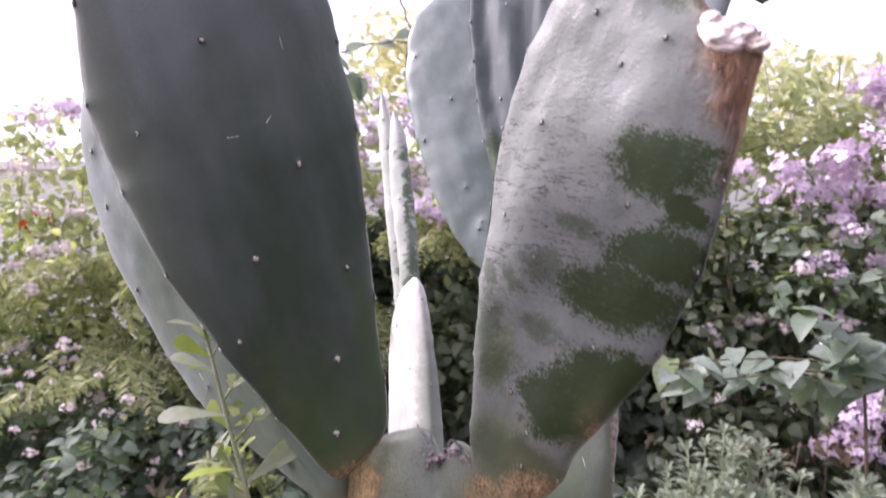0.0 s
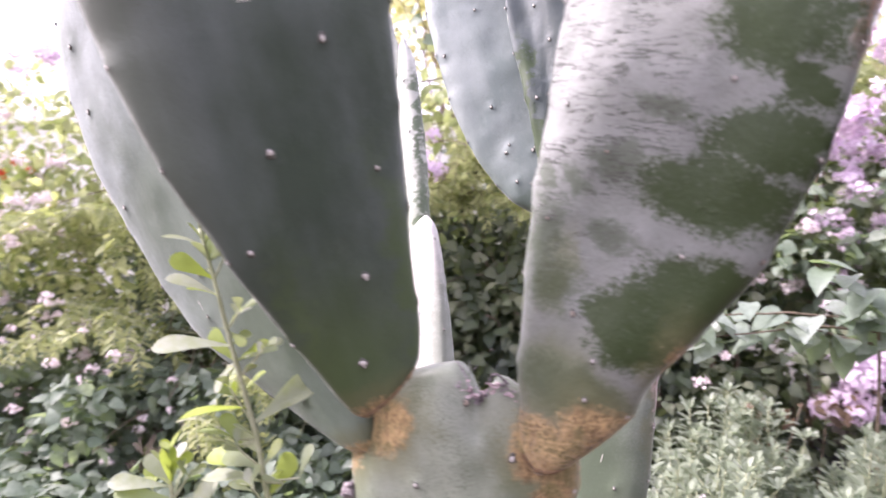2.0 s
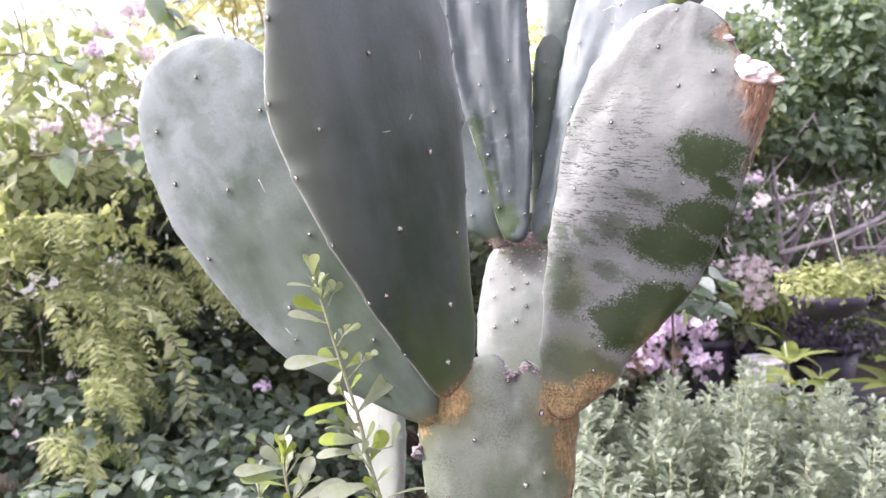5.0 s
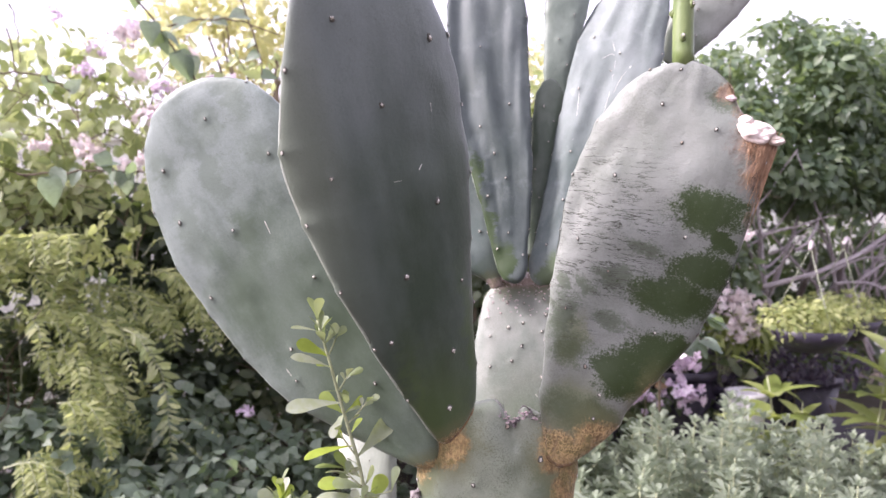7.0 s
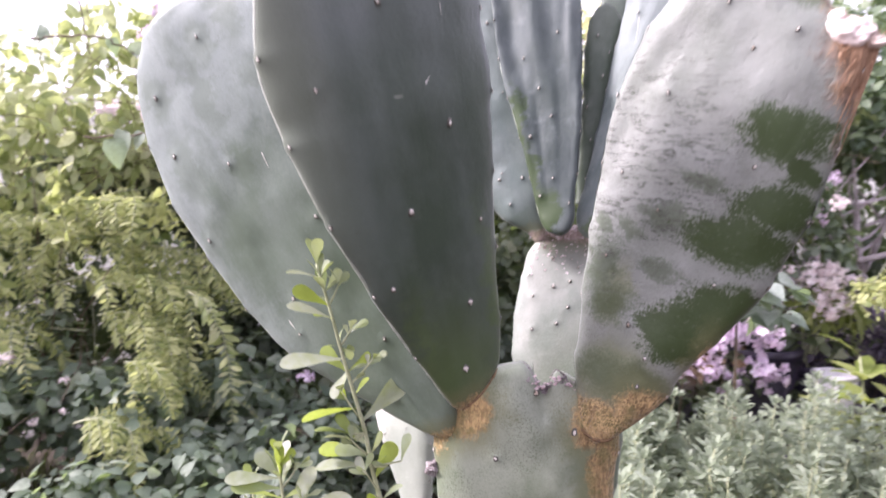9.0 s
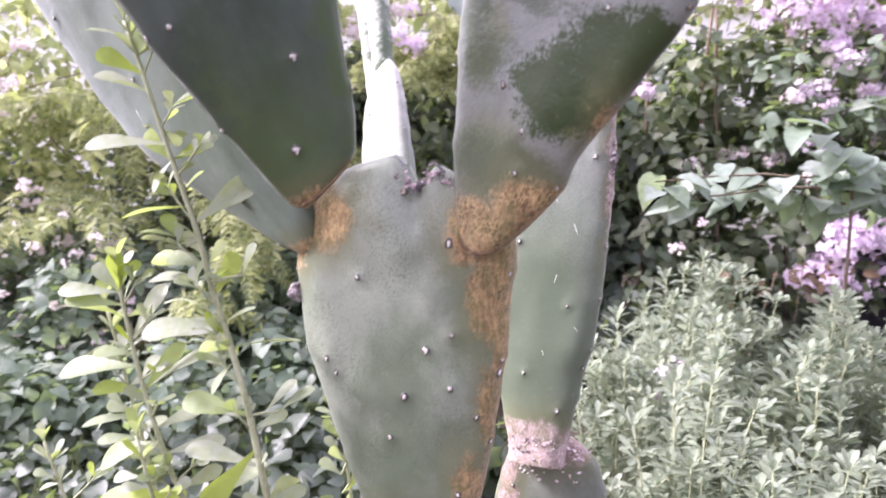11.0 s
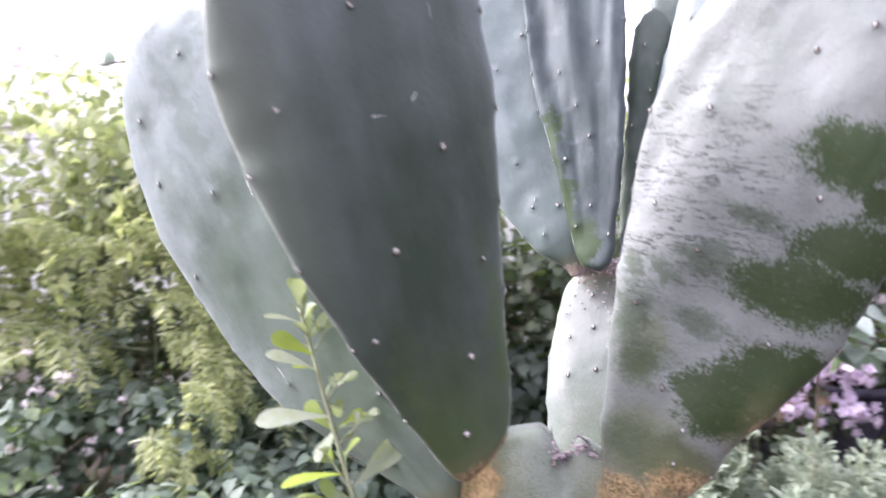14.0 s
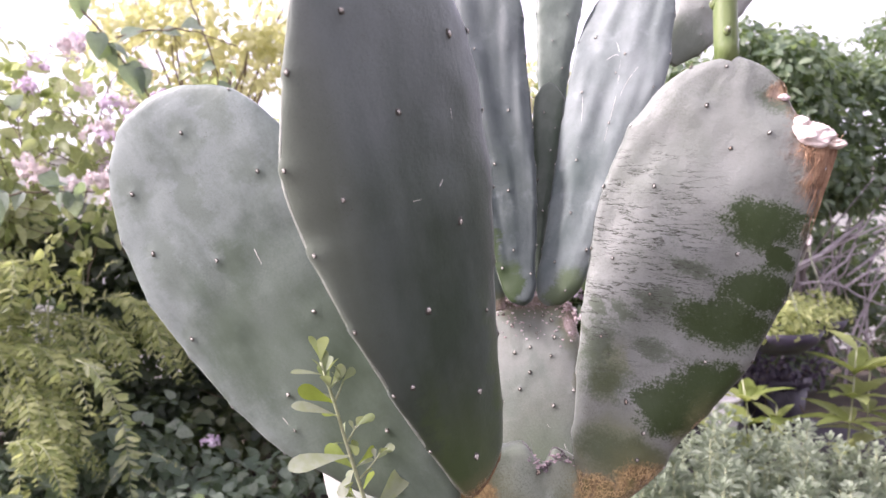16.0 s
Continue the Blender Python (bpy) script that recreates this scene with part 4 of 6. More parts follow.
def joint(pad, parent, u0, v0, u1, v1, sag, r, seed):
    """A dark wrinkled crease where a pad sits on its stem."""
    line = []
    for k in np.linspace(0, 1, 9):
        u, v = u0 + (u1 - u0) * k - sag * math.sin(math.pi * k), v0 + (v1 - v0) * k
        p = pad.spot(max(u / 100, pad.low + 0.001), v / 100)
        line.append((p.x, p.y - 0.0006, u / 100))
    gnarl("joint_crease", line, [0.4 * r] + [r] * 7 + [0.4 * r], crease_mat, parent, "dark wrinkled crease at the joint", seed, 0.5, 0.5)


joint(front_pad, front_ob, -0.2, -1.6, 1.7, 2.7, 0.2, 0.0009, 41.0)
joint(blotched, blotched_ob, 0.3, -2.1, -0.4, 2.0, 1.1, 0.0013, 44.0)


def crust_on(pad, parent, n, us, vs, materials, seed, label):
    """Crumbs of dry crust strewn over a stretch of a pad's skin, thicker towards its upper end."""
    r = np.random.default_rng(seed)
    line = [tuple(pad.spot((us[0] + (us[1] - us[0]) * r.random() ** 0.5) / 100, r.uniform(*vs) / 100)) for _ in range(n)]
    return crumbs("crust", line, n, 0.0005, (0.0005, 0.0017), materials, parent, label, seed)


def crumbs(name, line, n, spread, sizes, materials, parent, label, seed):
    """Dry crumbs heaped along a line, as one crust."""
    r = np.random.default_rng(seed)
    bm = bmesh.new()
    pts = np.array(line, float)
    for i in range(n):
        k = r.uniform(0, len(pts) - 1.001)
        at = (pts[i] if len(pts) == n else pts[int(k)] + (pts[int(k) + 1] - pts[int(k)]) * (k % 1)) + r.normal(0, spread, 3)
        rad, which = r.uniform(*sizes), int(r.random() < 0.45)
        for v in bmesh.ops.create_icosphere(bm, subdivisions=2, radius=1.0)["verts"]:
            w = 1 + 1.1 * noise.noise(v.co * 2.2 + Vector((i, seed, 0)))
            v.co = Vector(at) + Vector((v.co.x * 1.15, v.co.y * 0.8, v.co.z * 0.75 + v.co.x * 0.2 * math.sin(3.1 * i))) * rad * w
            for f in v.link_faces:
                f.material_index = which
    me = bpy.data.meshes.new(name)
    bm.to_mesh(me)
    bm.free()
    for m in materials:
        me.materials.append(m)
    return part(name, me, None, parent, label)


pale_crumb = plain_material("pale_crumb", (0.60, 0.50, 0.52), (0.86, 0.80, 0.81), 500, 0.9, 0.002)
pink_crumb = plain_material("pink_crumb", (0.34, 0.24, 0.25), (0.66, 0.54, 0.54), 400, 0.9, 0.002)
crumbs("crust", [(-0.004, -0.008, 0.290), (0.006, -0.010, 0.280), (0.015, -0.011, 0.272), (0.026, -0.010, 0.280), (0.036, -0.009, 0.279), (0.040, -0.009, 0.272)], 90, 0.0022, (0.0006, 0.0016), (scar_mat, pink_crumb), stem_ob, "dry purplish and white crumbs along the notch", 8)
crumbs("crust", [(-0.058, -0.012, 0.394), (-0.03, -0.016, 0.409), (0.0, -0.018, 0.413), (0.03, -0.015, 0.404), (0.05, -0.01, 0.385)], 110, 0.0034, (0.0007, 0.0020), (pink_crumb, pale_crumb), stalk_ob, "pinkish white crumbs along the top", 9)
crust_on(stalk, stalk_ob, 190, (34.0, 41.2), (-6.0, 5.0), (pink_crumb, pale_crumb), 31, "pinkish white crust over the top")
crust_on(low_b, part_low_b, 150, (35.0, 39.6), (-3.6, 4.0), (pink_crumb, pale_crumb), 32, "pinkish white crust over the top")
crust_on(stalk, stalk_ob, 60, (-1.6, 0.9), (-3.2, 2.8), (scar_mat, pink_crumb), 33, "dark and white crust round the joint")
gnarl("side_scar", [(-0.086, -0.004, 0.205), (-0.089, -0.006, 0.198), (-0.088, -0.004, 0.190)], (0.003, 0.006, 0.003), scar_mat, stem_ob, "small dry knot on the edge", 5.0)
gnarl("top_scab", [(-0.056, -0.012, 0.398), (-0.046, -0.014, 0.405), (-0.034, -0.015, 0.409), (-0.02, -0.016, 0.411)], (0.0015, 0.003, 0.003, 0.0015), pink_crumb, stalk_ob, "pinkish crust on the stalk's top edge", 15.0)
gnarl("top_scab", [(0.018, -0.015, 0.408), (0.030, -0.014, 0.404), (0.042, -0.012, 0.396), (0.050, -0.008, 0.384), (0.053, -0.006, 0.37)], (0.0015, 0.003, 0.0035, 0.0025, 0.0015), pink_crumb, stalk_ob, "dark crust on the stalk's top edge", 18.0)
gnarl("edge_scab", [(0.0555, -0.005, 0.30), (0.057, -0.005, 0.285), (0.0575, -0.005, 0.268)], (0.001, 0.0035, 0.001), scar_mat, stalk_ob, "dark crust on the stalk's edge", 22.0)
def chunk(name, at, radii, lumps, material, parent, label, seed):
    """A torn lump with ragged folds."""
    bm = bmesh.new()
    bmesh.ops.create_icosphere(bm, subdivisions=5, radius=1.0)
    for v in bm.verts:
        q = v.co.copy()
        k = 1 + lumps * (noise.noise(q * 1.1 + Vector((seed, 0, 0))) + 0.7 * noise.noise(q * 2.3 + Vector((0, seed, 0))) + 0.25 * noise.noise(q * 5.5))
        v.co = Vector((q.x * radii[0], q.y * radii[1], q.z * radii[2])) * max(0.3, k) + Vector(at)
    me = bpy.data.meshes.new(name)
    bm.to_mesh(me)
    bm.free()
    for poly in me.polygons:
        poly.use_smooth = True
    return part(name, me, material, parent, label)


papery = plain_material("papery_tissue", (0.50, 0.38, 0.34), (0.78, 0.70, 0.66), 120, 0.85, 0.0015)
chunk("torn_stub", (0.079, -0.005, 0.3455), (0.0165, 0.0075, 0.0095), 0.26, papery, blotched_ob, "torn pinkish white stub with dry tissue", 4.0)
chunk("torn_tip", (0.0965, -0.004, 0.3425), (0.0070, 0.0038, 0.0045), 0.3, torn_mat, blotched_ob, "curled dry tip of the torn stub", 9.0)
chunk("torn_lip", (0.0685, -0.0055, 0.3525), (0.0065, 0.0050, 0.0055), 0.22, papery, blotched_ob, "pale torn lip above the stub", 14.0)
chunk("torn_lip", (0.0515, -0.0050, 0.3690), (0.0042, 0.0026, 0.0026), 0.3, pink_crumb, blotched_ob, "pinkish scab on the torn edge", 19.0)
beard, rb = Soup(), np.random.default_rng(8)
for i in range(260):
    v0 = 0.072 + 0.028 * rb.random() ** 0.6
    u0 = rb.uniform(0.328, 0.350)
    ln = rb.uniform(0.01, 0.075) * ((v0 - 0.066) / 0.034) ** 1.5
    side, line = rb.normal(0.002, 0.004), []
    for k in np.linspace(0, 1, 8):
        u = u0 - ln * k
        v = v0 + side * k + (0.0985 - v0) * min(0.8, ln * 10) * k**1.5 + rb.normal(0, 0.0007)
        p = blotched.spot(u, min(v, 0.0985))
        line.append((min(v, 0.1005), p.y - rb.uniform(0.0002, 0.003) * (1 - 0.5 * k), u))
    beard.add(*tube(line, rb.uniform(0.00018, 0.00036), 0.0001, 4))
tagged(part("fibre_beard", beard.mesh("fibre_beard"), fibre_mat, blotched_ob, "tan dry fibres along the torn edge"), kind="stuff")
shoot_mat = plain_material("green_shoot", (0.10, 0.15, 0.04), (0.18, 0.23, 0.085), 120, 0.45, 0.001, (1, 1, 0.3))
shoot = Soup()
top = np.array((0.003, 0.0, 0.386))
rise = np.array(blotched.m.to_3x3().inverted() @ Vector((0.01, 0.03, 1.0)))
pts = [top + rise * 0.17 * k for k in np.linspace(0, 1, 12)]
shoot.add(*tube(pts, 0.0098, 0.0085, 16))
shoot_ob = part("green_shoot", shoot.mesh("green_shoot"), shoot_mat, blotched_ob, "bright green round shoot with small bumps")
NUB = blob_mesh("bump", 0.0032, 1.3, 0.4, 2.0, (shoot_mat,))
for i in range(16):
    a, k = i * 2.4, (i + 0.5) / 16
    p = Vector(pts[0]).lerp(Vector(pts[-1]), k) + Vector((math.cos(a), math.sin(a), 0)) * 0.0092
    nub = part("bump", NUB, None, shoot_ob)
    nub.location = p
    ob = part("areole", AREOLES[(False, i % 6)], None, shoot_ob)
    p = p + Vector((math.cos(a), math.sin(a), 0.5)) * 0.0022
    ob.matrix_local = Matrix.Translation(p) @ Vector((math.cos(a), math.sin(a), 0.2)).to_track_quat("Z", "Y").to_matrix().to_4x4()

scratch_mat = plain_material("scratch", (0.62, 0.60, 0.52), (0.78, 0.77, 0.72), 300, 0.8, 0.0002)


def scratch(pad, parent, spots, r=0.0004):
    """A thin pale scratch on the skin, through (up, across) spots in centimetres."""
    pts = np.array([tuple(pad.spot(u / 100, v / 100)) for u, v in spots])
    ts = np.linspace(0, len(pts) - 1, 14)
    sm = np.stack([smooth_through(list(zip(range(len(pts)), pts[:, i])), ts) for i in range(3)], 1)
    part("scratch", mesh_of("scratch", *tube(sm, r, r * 0.5, 5)), scratch_mat, parent)


for spots in (((33.5, 0.2), (31.5, 1.2), (29, 1.6), (26, 1.9), (20.5, 1.9)), ((31, -0.4), (31.8, 0.6), (31.2, 1.4)), ((30.5, 3.6), (28.6, 2.8), (26.5, 2.4)), ((26, -2.2), (23, -1.6), (19, -1.0))):
    scratch(crown_b, crown_b_ob, spots, 0.00035)
scratch(front_pad, front_ob, ((26.2, -1.5), (26.1, -0.7)), 0.0003)
scratch(front_pad, front_ob, ((26.5, 1.3), (26.9, 1.75)), 0.0004)
scratch(front_pad, front_ob, ((31.8, 3.9), (31.0, 3.85)), 0.00025)
for spots in (((22, 2.6), (21.0, 3.0)), ((17, 1.2), (16.2, 1.0)), ((12, 3.2), (11.6, 3.6)), ((24.5, 0.6), (24.1, 0.9)), ((9.5, 0.2), (9.0, 0.4))):
    scratch(stalk, stalk_ob, spots, 0.0004)
scratch(broad, broad_ob, ((28.8, -2.2), (27.4, -2.3)), 0.0005)
scratch(broad, broad_ob, ((14.5, -8.4), (13.2, -8.2)), 0.0005)

# ---- ground ----
def ground_mesh():
    n = 110
    g = np.linspace(-1, 1, n)
    g = np.sign(g) * (np.abs(g) ** 3 * 900 + np.abs(g) * 6)
    verts = []
    for y in g:
        for x in g:
            near = max(0.0, 1 - math.hypot(x, y) / 14)
            z = -0.16 + near * (0.035 * noise.noise(Vector((x * 1.3, y * 1.3, 0))) + 0.02 * noise.noise(Vector((x * 5, y * 5, 3))))
            verts.append((x, y, z))
    tris = []
    for i in range(n - 1):
        for j in range(n - 1):
            a = i * n + j
            tris += [(a, a + 1, a + n + 1), (a, a + n + 1, a + n)]
    return mesh_of("ground", verts, tris)


soil = plain_material("soil", (0.022, 0.017, 0.011), (0.075, 0.058, 0.04), 22, 0.95, 0.02)
gm = ground_mesh()
gm.materials.append(soil)
tagged(new("ground", gm), "dark soil of the garden bed with litter", "ground", kind="structure")


# unseen dark panel behind the camera, added to keep skylight off the pads
block_mat = plain_material("light_block", (0.07, 0.065, 0.055), (0.13, 0.12, 0.105), 8, 0.9, 0.01)
bm = bmesh.new()
bmesh.ops.create_cube(bm, size=1.0)
for v in bm.verts:
    v.co = Vector((v.co.x * 4.0 + 2.4, v.co.y * 0.25 - 2.3, v.co.z * 2.6 + 1.1))
wm = bpy.data.meshes.new("light_block_rear")
bm.to_mesh(wm)
bm.free()
wm.materials.append(block_mat)
tagged(new("light_block_rear", wm), "unseen dark panel added behind the camera to block skylight", "wall", kind="structure")

# a pale plastered wall beyond the hedges
far_wall_mat = plain_material("pale_plaster", (0.78, 0.76, 0.68), (0.88, 0.86, 0.79), 6, 0.85, 0.006)
for wall_name, at, size in (("wall_far", (0.0, 4.55, 0.72), (24.0, 0.2, 1.84)), ("coping_far", (0.0, 4.55, 1.67), (24.0, 0.28, 0.06))):
    bm = bmesh.new()
    bmesh.ops.create_cube(bm, size=1.0)
    for v in bm.verts:
        v.co = Vector([c * k + o for c, k, o in zip(v.co, size, at)])
    wm = bpy.data.meshes.new(wall_name)
    bm.to_mesh(wm)
    bm.free()
    wm.materials.append(far_wall_mat)
    tagged(new(wall_name, wm), "pale plastered garden wall behind the hedges", "wall", kind="structure")

# ---- foliage kinds ----
M_LIGHT = leaf_material("leaf_light", ((0.21, 0.265, 0.105), (0.345, 0.385, 0.155), (0.48, 0.505, 0.225), (0.63, 0.62, 0.32)), 0.45, 0.5)
M_PALE = leaf_material("leaf_pale", ((0.26, 0.33, 0.15), (0.40, 0.46, 0.22), (0.54, 0.58, 0.33), (0.68, 0.70, 0.48)), 0.4, 0.55, (0.50, 0.56, 0.18))
M_FROND = leaf_material("leaf_frond", ((0.18, 0.23, 0.09), (0.40, 0.44, 0.18), (0.64, 0.66, 0.34)), 0.5, 0.55, (0.56, 0.62, 0.20))
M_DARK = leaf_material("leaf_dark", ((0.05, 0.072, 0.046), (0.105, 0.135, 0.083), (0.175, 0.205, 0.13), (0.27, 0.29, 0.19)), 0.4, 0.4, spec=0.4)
# darker leaves that put the shade of deep gaps into their colour
M_SHADED = leaf_material("leaf_shaded", ((0.046, 0.064, 0.05), (0.094, 0.122, 0.094), (0.17, 0.20, 0.15)), 0.45, 0.4, spec=0.4)
M_HEART = leaf_material("leaf_heart", ((0.11, 0.155, 0.112), (0.185, 0.24, 0.178), (0.26, 0.32, 0.245), (0.36, 0.41, 0.325)), 0.52, 0.48, spec=0.3)
M_BROAD = leaf_material("leaf_broad", ((0.19, 0.25, 0.19), (0.27, 0.335, 0.27), (0.38, 0.43, 0.385)), 0.42, 0.45, spec=0.45)
M_TREE = leaf_material("leaf_tree", ((0.08, 0.125, 0.08), (0.16, 0.22, 0.145), (0.30, 0.365, 0.24)), 0.4, 0.45, spec=0.45)
M_GREY = leaf_material("leaf_grey", ((0.305, 0.36, 0.26), (0.37, 0.43, 0.32), (0.44, 0.495, 0.39)), 0.8, 0.55, (0.36, 0.42, 0.26), 0.15)
M_SPRIG = leaf_material("leaf_sprig", ((0.32, 0.41, 0.05), (0.22, 0.275, 0.155), (0.30, 0.34, 0.25), (0.42, 0.44, 0.39), (0.26, 0.31, 0.19), (0.34, 0.37, 0.29)), 0.5, 0.42, (0.42, 0.52, 0.06), single=True)
M_YELLOW = leaf_material("leaf_yellow", ((0.50, 0.52, 0.22), (0.66, 0.66, 0.34), (0.78, 0.77, 0.48)), 0.5, 0.6, (0.80, 0.78, 0.42))
M_LANCE = leaf_material("leaf_lance", ((0.20, 0.26, 0.07), (0.30, 0.36, 0.12), (0.42, 0.46, 0.20)), 0.45, 0.5, (0.45, 0.50, 0.10))
M_GRASS = leaf_material("leaf_grass", ((0.07, 0.10, 0.04), (0.13, 0.155, 0.075), (0.24, 0.24, 0.15)), 0.6, 0.25)
M_PETAL = leaf_material("petal_lavender", ((0.71, 0.56, 0.70), (0.80, 0.68, 0.79), (0.88, 0.81, 0.87)), 0.6, 0.4, (0.83, 0.66, 0.82), 0.2)
M_PINK = leaf_material("petal_pink", ((0.76, 0.64, 0.65), (0.84, 0.77, 0.76), (0.90, 0.86, 0.84)), 0.6, 0.4, (0.88, 0.78, 0.78), 0.2)
M_RED = leaf_material("petal_red", ((0.55, 0.05, 0.02), (0.65, 0.12, 0.04)), 0.6, 0.3, (0.8, 0.15, 0.05), 0.2)
M_STEM = plain_material("vine_stem", (0.09, 0.065, 0.04), (0.20, 0.16, 0.11), 90, 0.85, 0.002)
M_TWIG = plain_material("grey_twig", (0.27, 0.23, 0.235), (0.52, 0.47, 0.48), 90, 0.85, 0.002)
M_GREEN_STEM = plain_material("green_stem", (0.26, 0.29, 0.15), (0.40, 0.42, 0.27), 200, 0.6, 0.0006)


def in_blob(rng, n, centre, radii, hollow=0.45):
    d = unit(rng.normal(size=(n, 3)))
    r = (hollow**3 + (1 - hollow**3) * rng.random(n)) ** (1 / 3)
    lump = 1 + 0.22 * np.array([noise.noise(Vector(q) * 2.2 + Vector(centre)) for q in d])
    return np.array(centre) + d * (r * lump)[:, None] * np.array(radii), d


def leaves_in(soup, rng, blobs, shape, size, up=0.6, wide=1.0, hang=0.3):
    """Leaves strewn through lumpy blobs (centre, radii, count), facing up and out."""
    for centre, radii, n in blobs:
        pos, out = in_blob(rng, n, centre, radii)
        face = unit(out * 0.7 + np.array((0, -0.25, up)) + rng.normal(0, 0.45, (n, 3)))
        way = unit(np.cross(face, rng.normal(size=(n, 3))) + out * 0.5 + np.array((0, 0, -hang)))
        soup.add(*strew(shape, pos, way, face, size * rng.uniform(0.55, 1.25, n), wide))


def stems_in(soup, rng, blobs, per, r=0.004, length=0.8):
    for centre, radii, n in blobs:
        for _ in range(per):
            p, d = in_blob(rng, 1, centre, np.array(radii) * 0.8, 0.1)
            way = unit(d[0] * 0.6 + np.array((0, 0, 0.5)) + rng.normal(0, 0.5, 3))
            soup.add(*tube(curve_points(p[0] - way * length / 2, way, length * rng.uniform(0.5, 1.1), 0.8, 9, 0.12, rng), r * rng.uniform(0.6, 1.3), r * 0.4, 5))


def pinnate(leaf, stem, rng, line, leaflet, pairs, r=0.0016):
    """One feathery leaf along a line: a midrib with a row of leaflets on each side."""
    stem.add(*tube(line, r, r * 0.4, 4))
    k = np.linspace(0.1, 0.999, pairs) * (len(line) - 1)
    i = k.astype(int)
    q = line[i] + (line[i + 1] - line[i]) * (k - i)[:, None]
    along = unit(line[i + 1] - line[i])
    side = unit(np.cross(along, np.array((0.1, -0.8, 0.6)) + rng.normal(0, 0.15, 3)))
    for s in (-1, 1):
        w = unit(side * s + along * 0.6 + np.array((0, 0, -0.15)) + rng.normal(0, 0.22, (pairs, 3)))
        leaf.add(*strew(FEATHER, q, w, np.cross(side, along) + rng.normal(0, 0.4, (pairs, 3)), leaflet * rng.uniform(0.5, 1.2, pairs) * np.sin(np.linspace(0.7, 2.6, pairs)), 0.85))


def arching(leaf, stem, rng, start, way, length, plume=0.27, leaflet=0.05):
    """An arching branch from which feathery leaves hang."""
    line = curve_points(start, way, length, 1.0, 18, 0.03, rng)
    stem.add(*tube(line, 0.0045, 0.0015, 5))
    for i in range(1, 18):
        for s in (-1, 1):
            if rng.random() < 0.36:
                continue
            along = line[min(i + 1, 17)] - line[i - 1]
            out = unit(along) * 0.5 + s * unit(np.cross(along, (0, 0, 1.0))) * rng.uniform(0.4, 0.9) + (0, -0.1, rng.uniform(-0.1, 0.35))
            pinnate(leaf, stem, rng, curve_points(line[i], out, plume * rng.uniform(0.6, 1.2), rng.uniform(1.2, 2.4), 9, 0.04, rng), leaflet, 11)


PETAL = leaf_shape((0, 0.3, 0.7, 1.0), (0.12, 0.26, 0.36, 0.1), -0.25, 0.25)


def cluster_mesh(name, rng, n, spread, material, size=0.026):
    """A loose truss of five-petalled trumpets."""
    s = Soup()
    for d in unit(rng.normal(size=(n, 3)) + np.array((0, -0.5, 0.35))):
        at = d * spread * rng.uniform(0.5, 1.05) * np.array((1.2, 1.0, 0.85))
        d = unit(d + rng.normal(0, 0.35, 3))
        a = unit(np.cross(d, (0.3, 0.2, 0.9)))
        b = np.cross(d, a)
        ang = np.arange(5) * 2 * np.pi / 5 + rng.uniform(0, 6)
        ways = np.cos(ang)[:, None] * a + np.sin(ang)[:, None] * b + d * rng.uniform(0.2, 0.7)
        v, t = strew(PETAL, np.repeat(at[None], 5, 0), ways, np.repeat(d[None], 5, 0), size * rng.uniform(0.8, 1.15))
        s.add(v, t)
        s.add(*tube([at - d * size * 1.2, at - d * size * 0.4, at + d * 0.002], 0.0016, 0.0055, 5))
    me = s.mesh(name)
    me.materials.append(material)
    return me


rf = np.random.default_rng(21)
LAVENDER = [cluster_mesh("blossom", rf, n, 0.075, M_PETAL, 0.021) for n in (20, 26, 32, 16)]
PINKISH = [cluster_mesh("blossom", rf, n, 0.065, M_PINK, 0.021) for n in (12, 17, 22)]
RED = [cluster_mesh("blossom", rf, n, 0.05, M_RED, 0.022) for n in (8, 6)]


def flowers_on(parent, kinds, spots, rng, label="", scale=1.0):
    base = np.array(parent.location)
    for p in spots:
        ob = part("blossom", kinds[int(rng.integers(len(kinds)))], None, parent, label)
        s = scale * rng.uniform(0.7, 1.2)
        ob.matrix_local = Matrix.Translation(Vector(np.array(p) - base)) @ Matrix.Rotation(rng.uniform(-1, 1), 4, "Z") @ Matrix.Diagonal((s, s, s, 1))


def spread_in(rng, n, lo, hi):
    return rng.uniform(lo, hi, (n, 3))


def grown(name, place, label, category, leaf_sets, stem_sets=(), group="", kind=""):
    """A plant: an Empty with its foliage and stems."""
    ob = thing(name, place, label, category, group, kind)
    for n, soup, material in (*leaf_sets, *stem_sets):
        if soup.v:
            tagged(part(n, soup.mesh(n, True, place), material, ob), kind="stuff" if n in ("foliage", "fronds", "branchwork") else "")
    return ob


# ---- plants behind the cactus ----
rp = np.random.default_rng(77)


def clumps(rng, centre, radii, n, size, leaves):
    """A mass of foliage as many small clumps, with shady gaps between them."""
    pos, _ = in_blob(rng, n, centre, radii, 0.2)
    return [(p, np.array(size) * rng.uniform(0.7, 1.3), int(leaves * rng.uniform(0.6, 1.3))) for p in pos]


